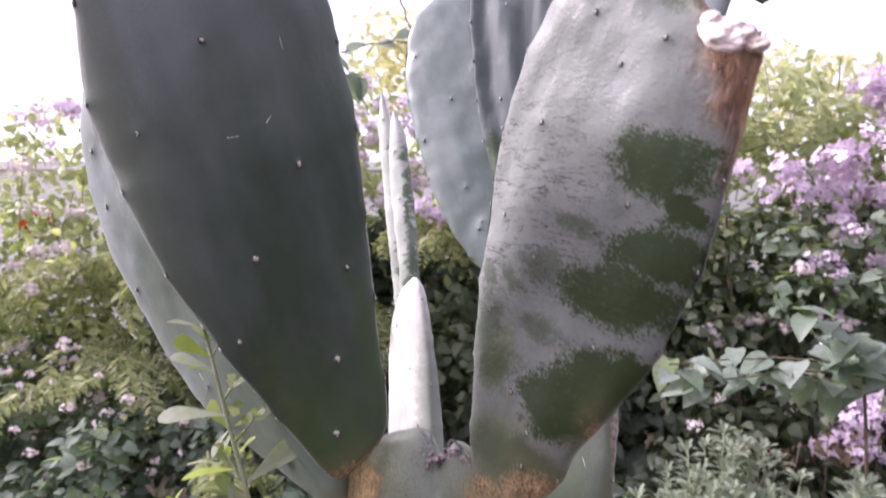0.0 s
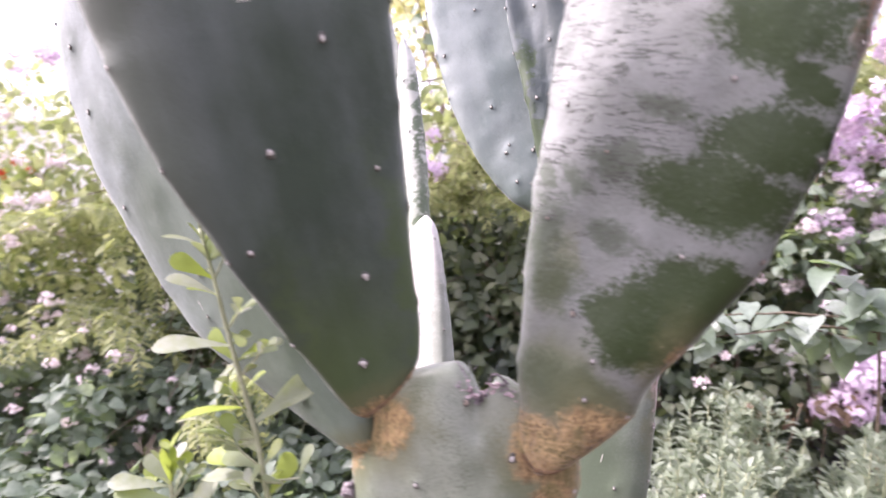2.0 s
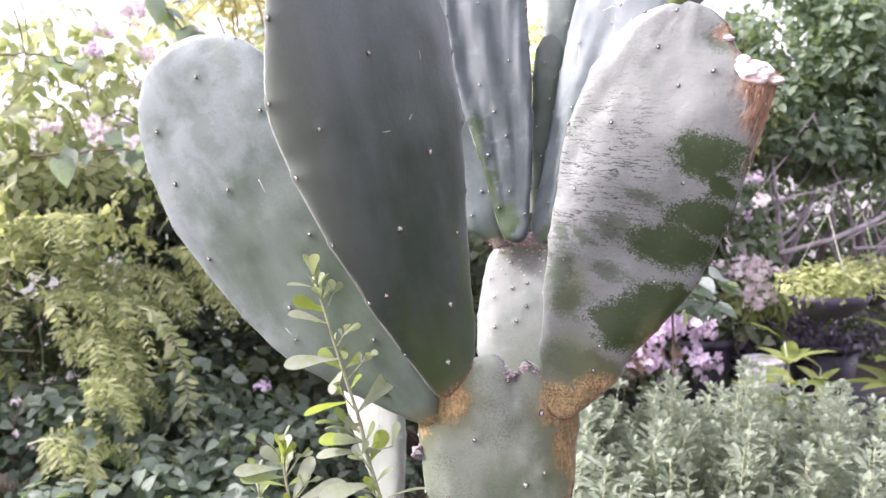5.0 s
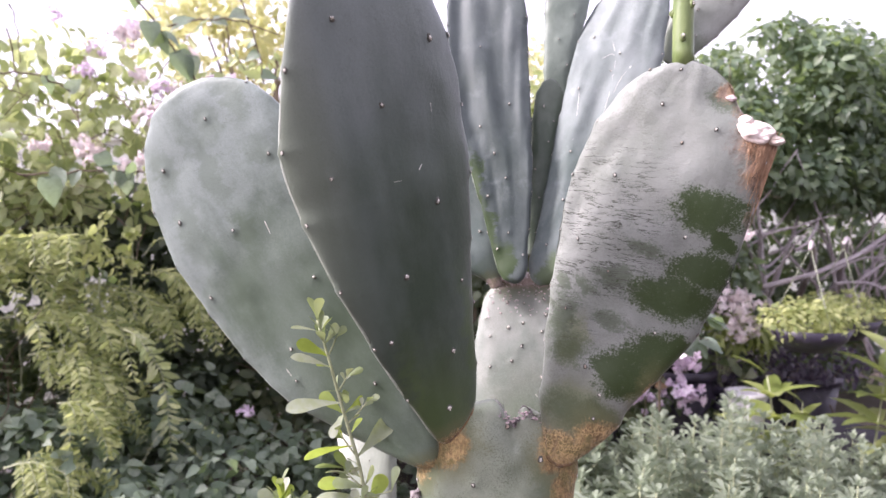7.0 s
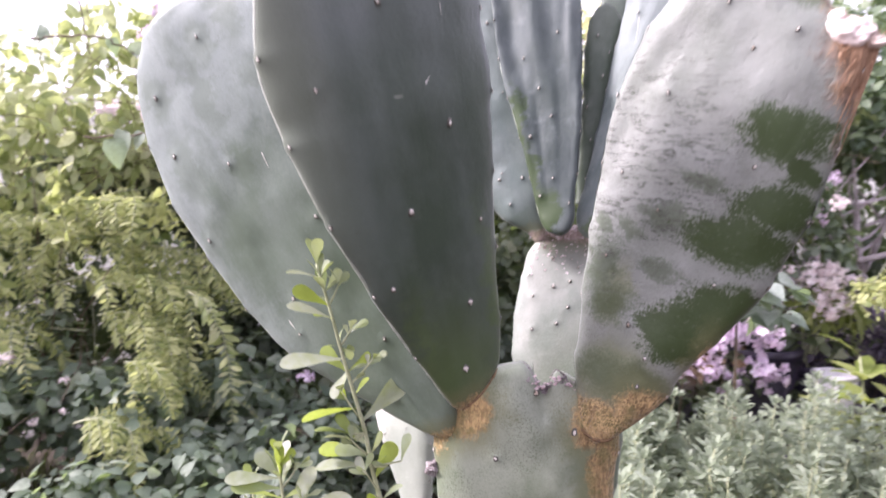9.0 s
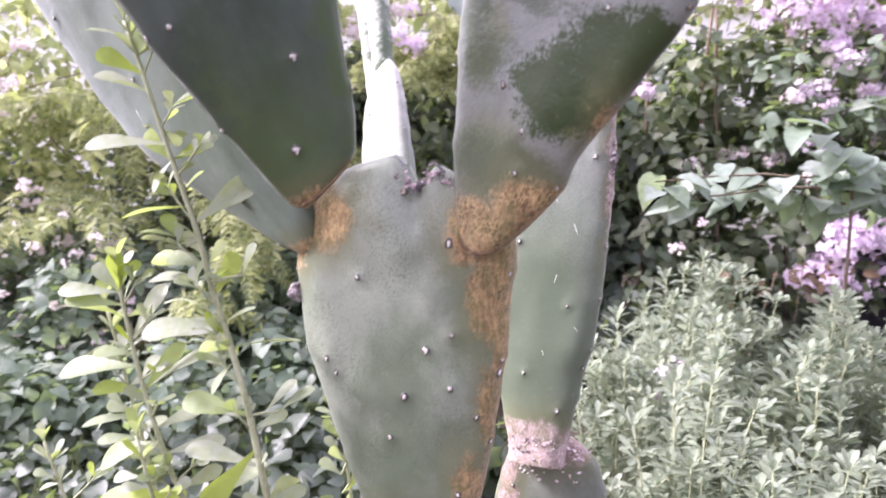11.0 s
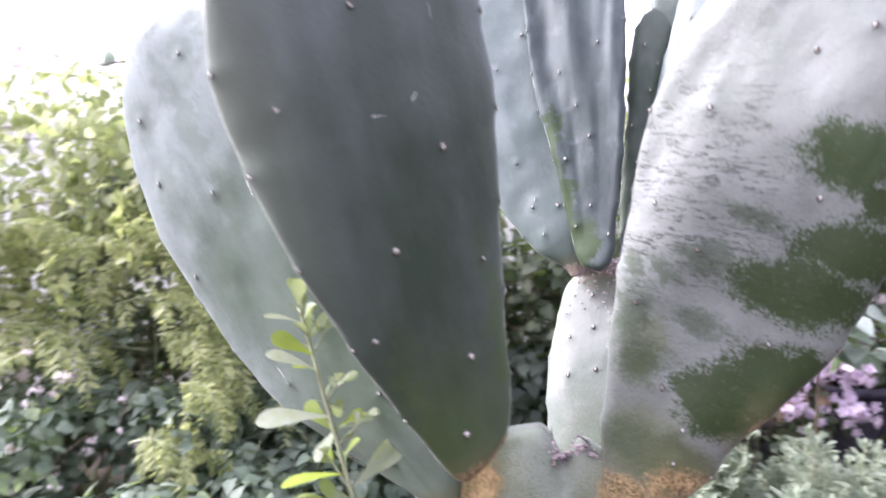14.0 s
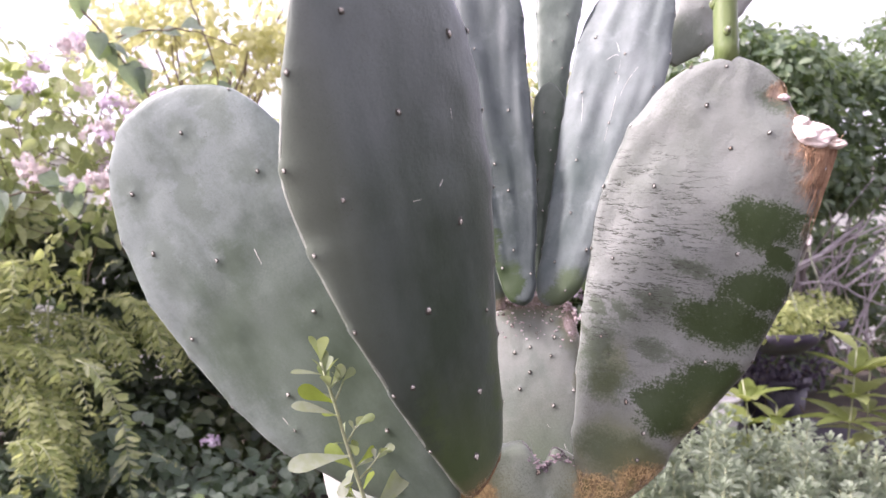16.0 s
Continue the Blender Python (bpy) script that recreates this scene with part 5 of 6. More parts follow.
# feathery vine beside the cactus, hanging over the bed in plumes
leaf, stem, back = Soup(), Soup(), Soup()
arches = (((-1.95, 2.35, 0.86), (1.0, -0.2, 0.35), 0.7), ((-1.55, 2.2, 0.90), (1.0, -0.1, 0.30), 0.7), ((-1.2, 2.15, 0.70), (1.0, -0.1, 0.30), 0.55), ((-0.95, 2.25, 0.84), (1.0, -0.15, 0.22), 0.42), ((-1.0, 2.05, 0.60), (1.0, -0.1, 0.2), 0.34), ((-0.62, 2.25, 0.88), (1.0, 0.0, 0.05), 0.26),
          ((-1.7, 2.1, 0.62), (0.9, -0.2, 0.25), 0.5), ((-1.3, 2.0, 0.52), (-0.9, -0.2, 0.35), 0.5), ((-0.8, 2.3, 0.98), (-1.0, -0.3, 0.2), 0.45), ((-1.5, 2.3, 1.02), (-0.9, -0.3, 0.1), 0.6), ((-2.1, 2.2, 0.7), (-0.7, -0.4, 0.3), 0.6), ((-1.15, 2.2, 0.95), (0.6, -0.3, 0.5), 0.4), ((-1.75, 2.25, 0.8), (0.3, -0.4, 0.8), 0.4))
for start, way, ln in arches:
    arching(leaf, stem, rp, start, way, ln)
leaves_in(back, rp, clumps(rp, (-1.3, 2.5, 0.55), (0.9, 0.18, 0.4), 26, (0.2, 0.12, 0.15), 70), OVATE, 0.055, 0.5)
stems_in(stem, rp, [((-1.1, 2.35, 0.5), (0.8, 0.2, 0.4), 0)], 16, 0.004, 0.8)
for x, y, z in ((-1.45, 2.15, 0.7), (-1.1, 2.1, 0.8), (-0.85, 2.1, 0.85), (-0.66, 2.15, 0.82), (-1.3, 2.05, 0.6), (-1.65, 2.1, 0.75), (-1.9, 2.1, 0.6)):
    shoot_line = curve_points((x, y, z), (rp.normal(0, 0.5), -0.2, 0.9), rp.uniform(0.25, 0.42), 0.7, 10, 0.06, rp)
    stem.add(*tube(shoot_line, 0.003, 0.0012, 5))
    q = shoot_line[rp.integers(2, 10, 26)] + rp.normal(0, 0.012, (26, 3))
    leaf.add(*strew(OVATE, q, rp.normal(size=(26, 3)) + (0, -0.2, -0.2), rp.normal(0, 0.5, (26, 3)) + (0, -0.5, 0.8), rp.uniform(0.035, 0.065, 26)))
# the longest plume, with thin flower spikes
hero = np.array([(-0.66, 1.94, 0.70), (-0.61, 1.92, 0.675), (-0.575, 1.9, 0.62), (-0.53, 1.9, 0.545), (-0.51, 1.9, 0.437), (-0.503, 1.9, 0.33), (-0.50, 1.9, 0.22)])
plume = Soup()
pinnate(plume, stem, rp, hero, 0.062, 30, 0.0032)
pinnate(leaf, stem, rp, hero + (-0.28, 0.06, 0.02) + rp.normal(0, 0.015, (7, 3)), 0.05, 18, 0.002)
rh = np.random.default_rng(77)
for start, way, ln in (((-1.0, 1.75, 0.28), (0.8, -0.3, 0.3), 0.24), ((-0.86, 1.85, 0.46), (0.9, -0.2, 0.1), 0.18)):
    arching(leaf, stem, rh, start, way, ln, 0.2, 0.042)
for a, b in (((-0.50, 1.9, 0.37), (-0.33, 1.86, 0.30)), ((-0.50, 1.9, 0.30), (-0.38, 1.86, 0.20)), ((-0.52, 1.9, 0.33), (-0.60, 1.86, 0.20)), ((-0.62, 2.05, 0.95), (-0.75, 2.0, 0.93)), ((-0.6, 2.05, 0.96), (-0.52, 2.0, 1.03))):
    line = np.linspace(a, b, 9) + (0, 0, 0.018) * np.sin(np.linspace(0, 3.1, 9))[:, None]
    stem.add(*tube(line, 0.0016, 0.001, 4))
    q = line[rp.integers(3, 9, 16)]
    leaf.add(*strew(SMALL, q, rp.normal(size=(16, 3)), rp.normal(size=(16, 3)), rp.uniform(0.008, 0.014, 16), 1.4))
grown("feathery_vine", (-0.7, 2.3, -0.16), "yellow-green feathery vine hanging in drooping plumes", "vine", (("fronds", leaf, M_FROND), ("fronds", plume, M_PALE), ("foliage", back, M_SHADED)), (("branchwork", stem, M_GREEN_STEM),))

# flowering vine above it
leaf, stem, dark = Soup(), Soup(), Soup()
blobs = clumps(rp, (-0.85, 2.45, 1.5), (0.6, 0.25, 0.42), 44, (0.14, 0.1, 0.14), 24) + clumps(rp, (-1.35, 2.5, 1.3), (0.5, 0.3, 0.42), 26, (0.15, 0.1, 0.14), 34) + clumps(rp, (-0.2, 2.65, 1.35), (0.42, 0.25, 0.42), 20, (0.14, 0.1, 0.14), 30)
leaves_in(leaf, rp, blobs, OVATE, 0.078, 0.35, 0.95, 0.7)
leaves_in(dark, rp, clumps(rp, (-0.95, 2.8, 1.0), (0.85, 0.15, 0.25), 52, (0.16, 0.08, 0.1), 62) + clumps(rp, (-0.6, 2.7, 0.42), (0.75, 0.12, 0.4), 60, (0.15, 0.08, 0.1), 50), HEART, 0.06, 0.5)
stems_in(stem, rp, blobs, 1, 0.003, 0.7)
vine = grown("flowering_vine", (-0.6, 2.5, -0.16), "climbing vine with light green leaves and lavender flower trusses", "vine", (("foliage", leaf, M_PALE), ("foliage", dark, M_SHADED)), (("branchwork", stem, M_STEM),), "flowering vines")
flowers_on(vine, LAVENDER, np.concatenate([spread_in(rp, 5, (-0.62, 2.1, 1.38), (-0.4, 2.3, 1.62)), spread_in(rp, 4, (-0.95, 2.05, 1.5), (-0.6, 2.3, 1.85)), spread_in(rp, 5, (-0.4, 2.1, 1.25), (-0.1, 2.4, 1.75))]), rp, "truss of lavender trumpet flowers", 0.62)
flowers_on(vine, PINKISH, np.concatenate([spread_in(rp, 12, (-0.66, 2.05, 1.2), (-0.38, 2.25, 1.75)), spread_in(rp, 7, (-1.05, 2.05, 1.3), (-0.6, 2.25, 1.85)), spread_in(rp, 4, (-0.3, 2.1, 1.25), (0.1, 2.3, 1.5))]), rp, "truss of pale pink flowers", 0.75)

# long bare shoots and big leaves of a climber
leaf, stem = Soup(), Soup()
shoots = (((-0.98, 1.9, 1.25), (-0.857, 1.9, 1.262), (-0.7, 1.9, 1.272), (-0.58, 1.92, 1.27)), ((-0.68, 1.9, 1.97), (-0.6, 1.9, 1.89), (-0.5, 1.9, 1.754), (-0.41, 1.9, 1.626), (-0.38, 1.92, 1.56)),
          ((-0.5, 1.95, 1.81), (-0.36, 1.95, 1.84), (-0.26, 1.95, 1.845), (-0.087, 1.95, 1.81)), ((-0.29, 1.9, 2.1), (-0.252, 1.9, 1.95), (-0.197, 1.9, 1.793), (-0.158, 1.9, 1.606)), ((-1.15, 1.9, 1.58), (-0.95, 1.9, 1.60), (-0.8, 1.9, 1.54)))
for pts in shoots:
    p = np.array(pts)
    ts = np.linspace(0, len(p) - 1, 16)
    line = np.stack([smooth_through(list(zip(range(len(p)), p[:, i])), ts) for i in range(3)], 1) + rp.normal(0, 0.003, (16, 3))
    stem.add(*tube(line, 0.0042, 0.0026, 5))
    n = 4
    q = line[rp.integers(1, 16, n)]
    leaf.add(*strew(HEART, q, rp.normal(size=(n, 3)) * (1, 0.5, 1) + (0, 0, -0.6), rp.normal(0, 0.4, (n, 3)) + (0, -0.8, 0.6), rp.uniform(0.05, 0.085, n)))
big = np.array([(-0.725, 1.88, 1.29), (-0.63, 1.88, 1.29), (-0.84, 1.86, 1.27), (-0.88, 1.86, 1.24), (-0.60, 1.88, 1.93), (-0.46, 1.88, 1.70), (-0.41, 1.88, 1.69), (-0.55, 1.88, 1.80), (-0.98, 1.8, 2.0), (-0.9, 1.8, 1.96), (-0.72, 1.88, 1.33)])
leaf.add(*strew(HEART, big, rp.normal(0, 0.4, (11, 3)) + (0.15, -0.1, -0.8), rp.normal(0, 0.25, (11, 3)) + (0.1, -0.8, 0.55), rp.uniform(0.075, 0.11, 11)))
grown("climber", (-1.0, 1.9, -0.16), "thin bare climber shoots with a few heart-shaped leaves", "vine", (("foliage", leaf, M_BROAD),), (("branchwork", stem, M_STEM),))

# hedge on the far side of the bed, with a leafy creeper along its foot
leaf, low, stem, far = Soup(), Soup(), Soup(), Soup()
blobs = clumps(rp, (-2.1, 2.4, 0.95), (0.6, 0.3, 0.4), 26, (0.15, 0.12, 0.12), 60) + clumps(rp, (-2.9, 2.6, 0.85), (0.5, 0.3, 0.5), 16, (0.16, 0.12, 0.14), 60)
leaves_in(leaf, rp, blobs, OVATE, 0.055, 0.6)
for centre, radii, k in (((-1.85, 2.1, 0.2), (0.65, 0.3, 0.36), 34), ((-1.05, 1.85, 0.12), (0.6, 0.25, 0.3), 34), ((-0.3, 2.0, 0.06), (0.4, 0.25, 0.28), 20), ((-2.5, 2.2, 0.2), (0.5, 0.3, 0.36), 16), ((-1.1, 1.45, -0.02), (0.5, 0.25, 0.2), 22), ((-1.7, 1.55, 0.05), (0.45, 0.25, 0.26), 20), ((-0.35, 1.6, -0.05), (0.35, 0.2, 0.18), 14), ((-0.75, 2.15, 0.2), (0.5, 0.15, 0.28), 26), ((0.1, 2.1, 0.0), (0.4, 0.2, 0.22), 14), ((-1.4, 2.2, 0.3), (0.6, 0.15, 0.25), 20)):
    leaves_in(low, rp, clumps(rp, centre, radii, k, (0.15, 0.11, 0.075), 56), HEART, 0.053, 1.0, 0.95, 0.2)
leaves_in(far, rp, clumps(rp, (-2.4, 2.7, 1.55), (0.75, 0.25, 0.24), 18, (0.14, 0.1, 0.1), 22) + clumps(rp, (-1.75, 2.5, 1.35), (0.4, 0.2, 0.25), 8, (0.14, 0.1, 0.1), 24), OVATE, 0.06, 0.6)
stems_in(stem, rp, blobs, 1, 0.003, 0.8)
stems_in(stem, rp, [((-1.4, 2.3, 0.4), (0.8, 0.2, 0.4), 0)], 22, 0.004, 1.0)
hedge = grown("mixed_hedge", (-1.9, 2.3, -0.16), "loose light green hedge with pink flowers above a dark creeper", "hedge", (("foliage", leaf, M_LIGHT), ("foliage", low, M_HEART), ("foliage", far, M_PALE)), (("branchwork", stem, M_STEM),))
flowers_on(hedge, LAVENDER, spread_in(rp, 20, (-2.9, 2.4, 1.5), (-1.6, 2.8, 1.78)), rp, "truss of lavender trumpet flowers", 0.7)
flowers_on(hedge, PINKISH, spread_in(rp, 14, (-2.9, 2.2, 1.1), (-1.55, 2.5, 1.7)), rp, "truss of pale pink flowers", 0.7)
flowers_on(hedge, PINKISH, np.concatenate([spread_in(rp, 16, (-2.3, 2.0, 0.85), (-1.6, 2.2, 1.25)), spread_in(rp, 12, (-2.2, 1.9, 0.4), (-1.3, 2.1, 0.75))]), rp, "truss of pale pink flowers", 0.55)
flowers_on(hedge, PINKISH, spread_in(rp, 34, (-2.2, 1.6, 0.12), (-1.0, 1.9, 0.62)), rp, "small pale flowers low in the leaves", 0.32)
flowers_on(hedge, RED, [(-2.0, 2.2, 0.36), (-2.06, 2.2, 0.33), (-1.85, 2.2, 1.20), (-1.78, 2.2, 1.16), (-1.9, 2.2, 1.15)], rp, "truss of orange-red flowers", 0.5)
flowers_on(hedge, LAVENDER, [(-1.40, 2.1, 0.26), (-0.23, 2.0, 0.345), (-2.0, 1.9, 0.3)], rp, "single lavender flowers low in the leaves", 0.45)

# dark leaves and feathery shoots between the pads
leaf, stem, fr, low2 = Soup(), Soup(), Soup(), Soup()
leaves_in(leaf, rp, clumps(rp, (0.2, 2.45, 0.5), (0.6, 0.2, 0.55), 42, (0.15, 0.1, 0.12), 46) + clumps(rp, (0.75, 2.4, 0.8), (0.4, 0.2, 0.45), 22, (0.15, 0.1, 0.12), 46), HEART, 0.066, 0.6)
for x, z in ((-0.28, 1.2), (-0.2, 1.12), (-0.1, 1.2), (-0.02, 1.1), (0.08, 1.18), (0.18, 1.25), (0.3, 1.3), (0.42, 1.25), (-0.15, 1.3), (0.02, 1.3)):
    arching(fr, stem, rp, (x, rp.uniform(2.1, 2.25), z), (rp.choice((-1, 1)), -0.4, 0.2), 0.26, 0.16, 0.04)
stems_in(stem, rp, [((0.3, 2.4, 0.6), (0.6, 0.2, 0.5), 0)], 18, 0.004, 0.8)
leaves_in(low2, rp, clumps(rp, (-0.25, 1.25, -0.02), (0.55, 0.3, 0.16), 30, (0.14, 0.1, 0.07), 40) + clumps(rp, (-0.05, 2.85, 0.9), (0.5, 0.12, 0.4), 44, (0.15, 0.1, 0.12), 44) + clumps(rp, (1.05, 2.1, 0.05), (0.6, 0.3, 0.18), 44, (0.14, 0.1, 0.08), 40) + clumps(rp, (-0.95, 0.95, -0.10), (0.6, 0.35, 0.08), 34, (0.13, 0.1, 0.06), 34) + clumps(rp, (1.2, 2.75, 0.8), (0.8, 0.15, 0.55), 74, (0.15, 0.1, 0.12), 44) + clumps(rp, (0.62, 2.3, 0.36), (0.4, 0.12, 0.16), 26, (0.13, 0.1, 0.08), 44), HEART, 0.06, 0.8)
mid = grown("shade_vine", (0.25, 2.3, -0.16), "dark glossy vine with a few feathery light shoots", "vine", (("foliage", leaf, M_DARK), ("foliage", low2, M_SHADED), ("fronds", fr, M_FROND)), (("branchwork", stem, M_STEM),))
flowers_on(mid, LAVENDER, [(-0.17, 2.0, 1.22), (-0.13, 2.02, 1.18), (-0.4, 2.1, 1.55), (-0.35, 2.1, 1.62), (0.72, 2.0, 1.02)], rp, "truss of lavender trumpet flowers", 0.6)

# lavender-flowered vine
leaf, up, stem = Soup(), Soup(), Soup()
leaves_in(leaf, rp, clumps(rp, (1.35, 2.15, 0.95), (0.6, 0.22, 0.3), 36, (0.13, 0.1, 0.08), 46) + clumps(rp, (1.4, 2.0, 0.3), (0.7, 0.25, 0.35), 36, (0.15, 0.1, 0.09), 50) + clumps(rp, (0.85, 2.2, 0.8), (0.3, 0.2, 0.4), 18, (0.14, 0.1, 0.09), 50), HEART, 0.052, 0.8)
blobs = clumps(rp, (1.35, 2.35, 1.58), (0.6, 0.3, 0.3), 44, (0.14, 0.12, 0.11), 46) + clumps(rp, (1.95, 2.25, 1.48), (0.4, 0.28, 0.36), 26, (0.14, 0.12, 0.11), 46)
leaves_in(up, rp, blobs, OVATE, 0.055, 0.6)
stems_in(stem, rp, blobs, 1, 0.003, 0.6)
for x in (0.8, 0.98, 1.13, 1.3, 1.42, 1.6, 1.78, 1.95):
    stem.add(*tube(curve_points((x, 2.2, -0.16), (rp.normal(0, 0.05), 0, 1), 1.5, 0.0, 14, 0.03, rp), 0.012, 0.006, 6))
mid_leaf = Soup()
leaves_in(mid_leaf, np.random.default_rng(92), clumps(np.random.default_rng(93), (1.5, 1.9, 0.92), (0.55, 0.14, 0.26), 30, (0.12, 0.08, 0.07), 26), HEART, 0.056, 0.9)
lav = grown("flowering_vine", (1.35, 2.0, -0.16), "dense vine covered in lavender trumpet flowers above dark leaves", "vine", (("foliage", leaf, M_DARK), ("foliage", mid_leaf, M_HEART), ("foliage", up, M_PALE)), (("branchwork", stem, M_STEM),), "flowering vines")
row = [(x + rp.normal(0, 0.02), 1.95 + rp.normal(0, 0.06), z + rp.normal(0, 0.03)) for x, z in ((1.08, 1.36), (1.1, 1.27), (1.2, 1.40), (1.3, 1.36), (1.28, 1.29), (1.4, 1.37), (1.46, 1.32), (1.36, 1.24), (1.5, 1.26), (1.6, 1.3), (1.44, 1.42), (1.16, 1.33), (1.7, 1.22), (1.76, 1.32), (1.55, 1.38))]
flowers_on(lav, LAVENDER, row + list(spread_in(rp, 7, (1.25, 1.95, 0.85), (1.85, 2.05, 1.15))) + list(spread_in(rp, 7, (1.5, 2.0, 1.6), (1.9, 2.1, 1.7))) + list(spread_in(rp, 16, (1.27, 1.72, 0.34), (1.60, 1.84, 0.56))), rp, "truss of lavender trumpet flowers", 1.0)
flowers_on(lav, LAVENDER, [(0.62, 1.2, 0.235), (0.70, 1.22, 0.21), (0.66, 1.18, 0.18)], rp, "small lavender flowers among grey leaves", 0.45)
rh = np.random.default_rng(91)
flowers_on(lav, LAVENDER, spread_in(rh, 12, (1.15, 1.75, 0.80), (1.9, 1.95, 1.22)), rh, "truss of lavender trumpet flowers", 0.62)
flowers_on(lav, PINKISH, spread_in(rh, 12, (1.1, 1.72, 0.72), (1.9, 1.9, 1.12)), rh, "truss of pale pink flowers", 0.55)
flowers_on(lav, PINKISH, np.concatenate([spread_in(rp, 9, (1.36, 1.9, 0.75), (1.8, 2.05, 1.0)), spread_in(rp, 6, (0.9, 1.95, 0.6), (1.2, 2.1, 0.8))]), rp, "truss of pale pink flowers", 0.6)

# a drift of dead leaves caught under the vine, and a flowering pot plant beside the benches
M_DRY = leaf_material("leaf_dry", ((0.08, 0.055, 0.035), (0.15, 0.10, 0.06), (0.25, 0.17, 0.10)), 0.7, 0.25, (0.24, 0.15, 0.07))
dry, stem = Soup(), Soup()
blobs = [((1.15, 1.72, 0.38), (0.22, 0.08, 0.04), 30), ((0.86, 1.45, 0.38), (0.05, 0.03, 0.03), 5), ((1.4, 1.8, 0.42), (0.15, 0.06, 0.04), 24)]
leaves_in(dry, rp, blobs, OVATE, 0.05, 0.5)
for x in (0.95, 1.05, 1.2, 1.35):
    stem.add(*tube(curve_points((x, 1.75, -0.16), (0.05, -0.02, 1), 0.6, 0.1, 8, 0.05, rp), 0.004, 0.002, 5))
grown("withered_shrub", (1.15, 1.75, -0.16), "withered shrub with orange-brown dead leaves", "shrub", (("foliage", dry, M_DRY),), (("branchwork", stem, M_STEM),))
leaf, stem = Soup(), Soup()
leaves_in(leaf, rp, [((1.95, 1.88, 0.60), (0.15, 0.1, 0.09), 130), ((2.04, 1.86, 0.57), (0.1, 0.07, 0.06), 70)], LANCE, 0.075, 0.8, 1.3)
for k in range(7):
    stem.add(*tube(np.linspace((1.9, 1.92, 0.33), (1.92 + rp.normal(0, 0.07), 1.88, 0.6), 5) + rp.normal(0, 0.006, (5, 3)), 0.004, 0.002, 5))
white_one = grown("flowering_pot_plant", (1.9, 1.92, 0.33), "pot plant with yellow-green leaves and pinkish white flowers", "plant", (("foliage", leaf, M_LANCE),), (("branchwork", stem, M_GREEN_STEM),))
flowers_on(white_one, PINKISH, spread_in(rp, 13, (1.80, 1.76, 0.58), (2.02, 1.84, 0.78)), rp, "truss of pinkish white flowers", 0.75)

# broad-leaved climber in front of it
leaf, stem = Soup(), Soup()
for start, way, ln in (((0.93, 0.96, 0.79), (-1, -0.05, 0.10), 0.46), ((0.93, 0.94, 0.83), (-0.9, -0.15, 0.42), 0.20), ((0.92, 0.95, 0.77), (-1, 0.0, 0.08), 0.42), ((0.94, 0.95, 0.80), (0.9, 0, 0.2), 0.18), ((0.94, 0.97, 0.74), (0.8, 0.1, 0.1), 0.2), ((0.92, 0.96, 0.74), (-0.6, 0.1, 0.1), 0.30)):
    line = curve_points(start, way, ln, 0.25, 10, 0.05, rp)
    stem.add(*tube(line, 0.0035, 0.0016, 5))
    n = 14
    q = line[rp.integers(0, 10, n)] + rp.normal(0, 0.016, (n, 3))
    leaf.add(*strew(HEART, q, rp.normal(size=(n, 3)) * (0.9, 0.6, 0.25) + (0, -0.55, -0.35), rp.normal(0, 0.25, (n, 3)) + (-0.1, -0.35, 0.9), rp.uniform(0.048, 0.088, n), 1.0))
stem.add(*tube(curve_points((0.97, 1.0, -0.16), (-0.03, -0.04, 1), 1.0, 0.0, 12, 0.02, rp), 0.005, 0.0035, 6))
grown("broad_leaved_climber", (0.9, 1.03, -0.16), "climber with broad pale grey-green heart-shaped leaves", "vine", (("foliage", leaf, M_BROAD),), (("branchwork", stem, M_STEM),))

# shrub tree with grey stems
leaf, stem = Soup(), Soup()
blobs = clumps(rp, (2.6, 2.4, 1.75), (0.75, 0.5, 0.4), 46, (0.19, 0.16, 0.12), 60) + clumps(rp, (3.4, 2.4, 1.6), (0.8, 0.5, 0.5), 54, (0.19, 0.16, 0.12), 60) + clumps(rp, (2.15, 2.5, 1.45), (0.4, 0.4, 0.35), 24, (0.18, 0.15, 0.11), 60) + clumps(rp, (3.9, 2.4, 2.0), (0.7, 0.5, 0.4), 24, (0.19, 0.16, 0.12), 60) + clumps(rp, (2.9, 2.25, 1.32), (0.9, 0.35, 0.16), 34, (0.17, 0.14, 0.09), 60)
leaves_in(leaf, rp, [(c, q, int(k * 2.1)) for c, q, k in blobs], OVATE, 0.06, 0.7)
for i in range(46):
    a = np.array((rp.uniform(2.0, 3.6), rp.uniform(2.1, 2.6), rp.uniform(0.1, 0.75)))
    stem.add(*tube(curve_points(a, (rp.uniform(-0.6, 0.8), rp.uniform(-0.3, 0.2), 0.8), rp.uniform(0.5, 1.1), 0.1, 9, 0.14, rp), rp.uniform(0.006, 0.015), 0.003, 6))
for i in range(16):
    a = np.array((rp.uniform(2.1, 3.2), rp.uniform(1.95, 2.2), rp.uniform(0.72, 1.05)))
    stem.add(*tube(curve_points(a, (0.9, 0.1, rp.uniform(-0.1, 0.5)), rp.uniform(0.4, 0.9), 0.0, 8, 0.16, rp), 0.009, 0.003, 6))
stem.add(*tube([(1.96, 1.46, 0.99), (2.1, 1.6, 1.012), (2.35, 1.85, 0.98), (2.6, 2.1, 0.9), (2.7, 2.3, 0.7)], 0.008, 0.02, 6))
stem.add(*tube([(2.40, 1.72, 1.0), (2.55, 1.85, 1.02), (2.8, 2.1, 0.98), (2.95, 2.3, 0.7)], 0.008, 0.02, 6))
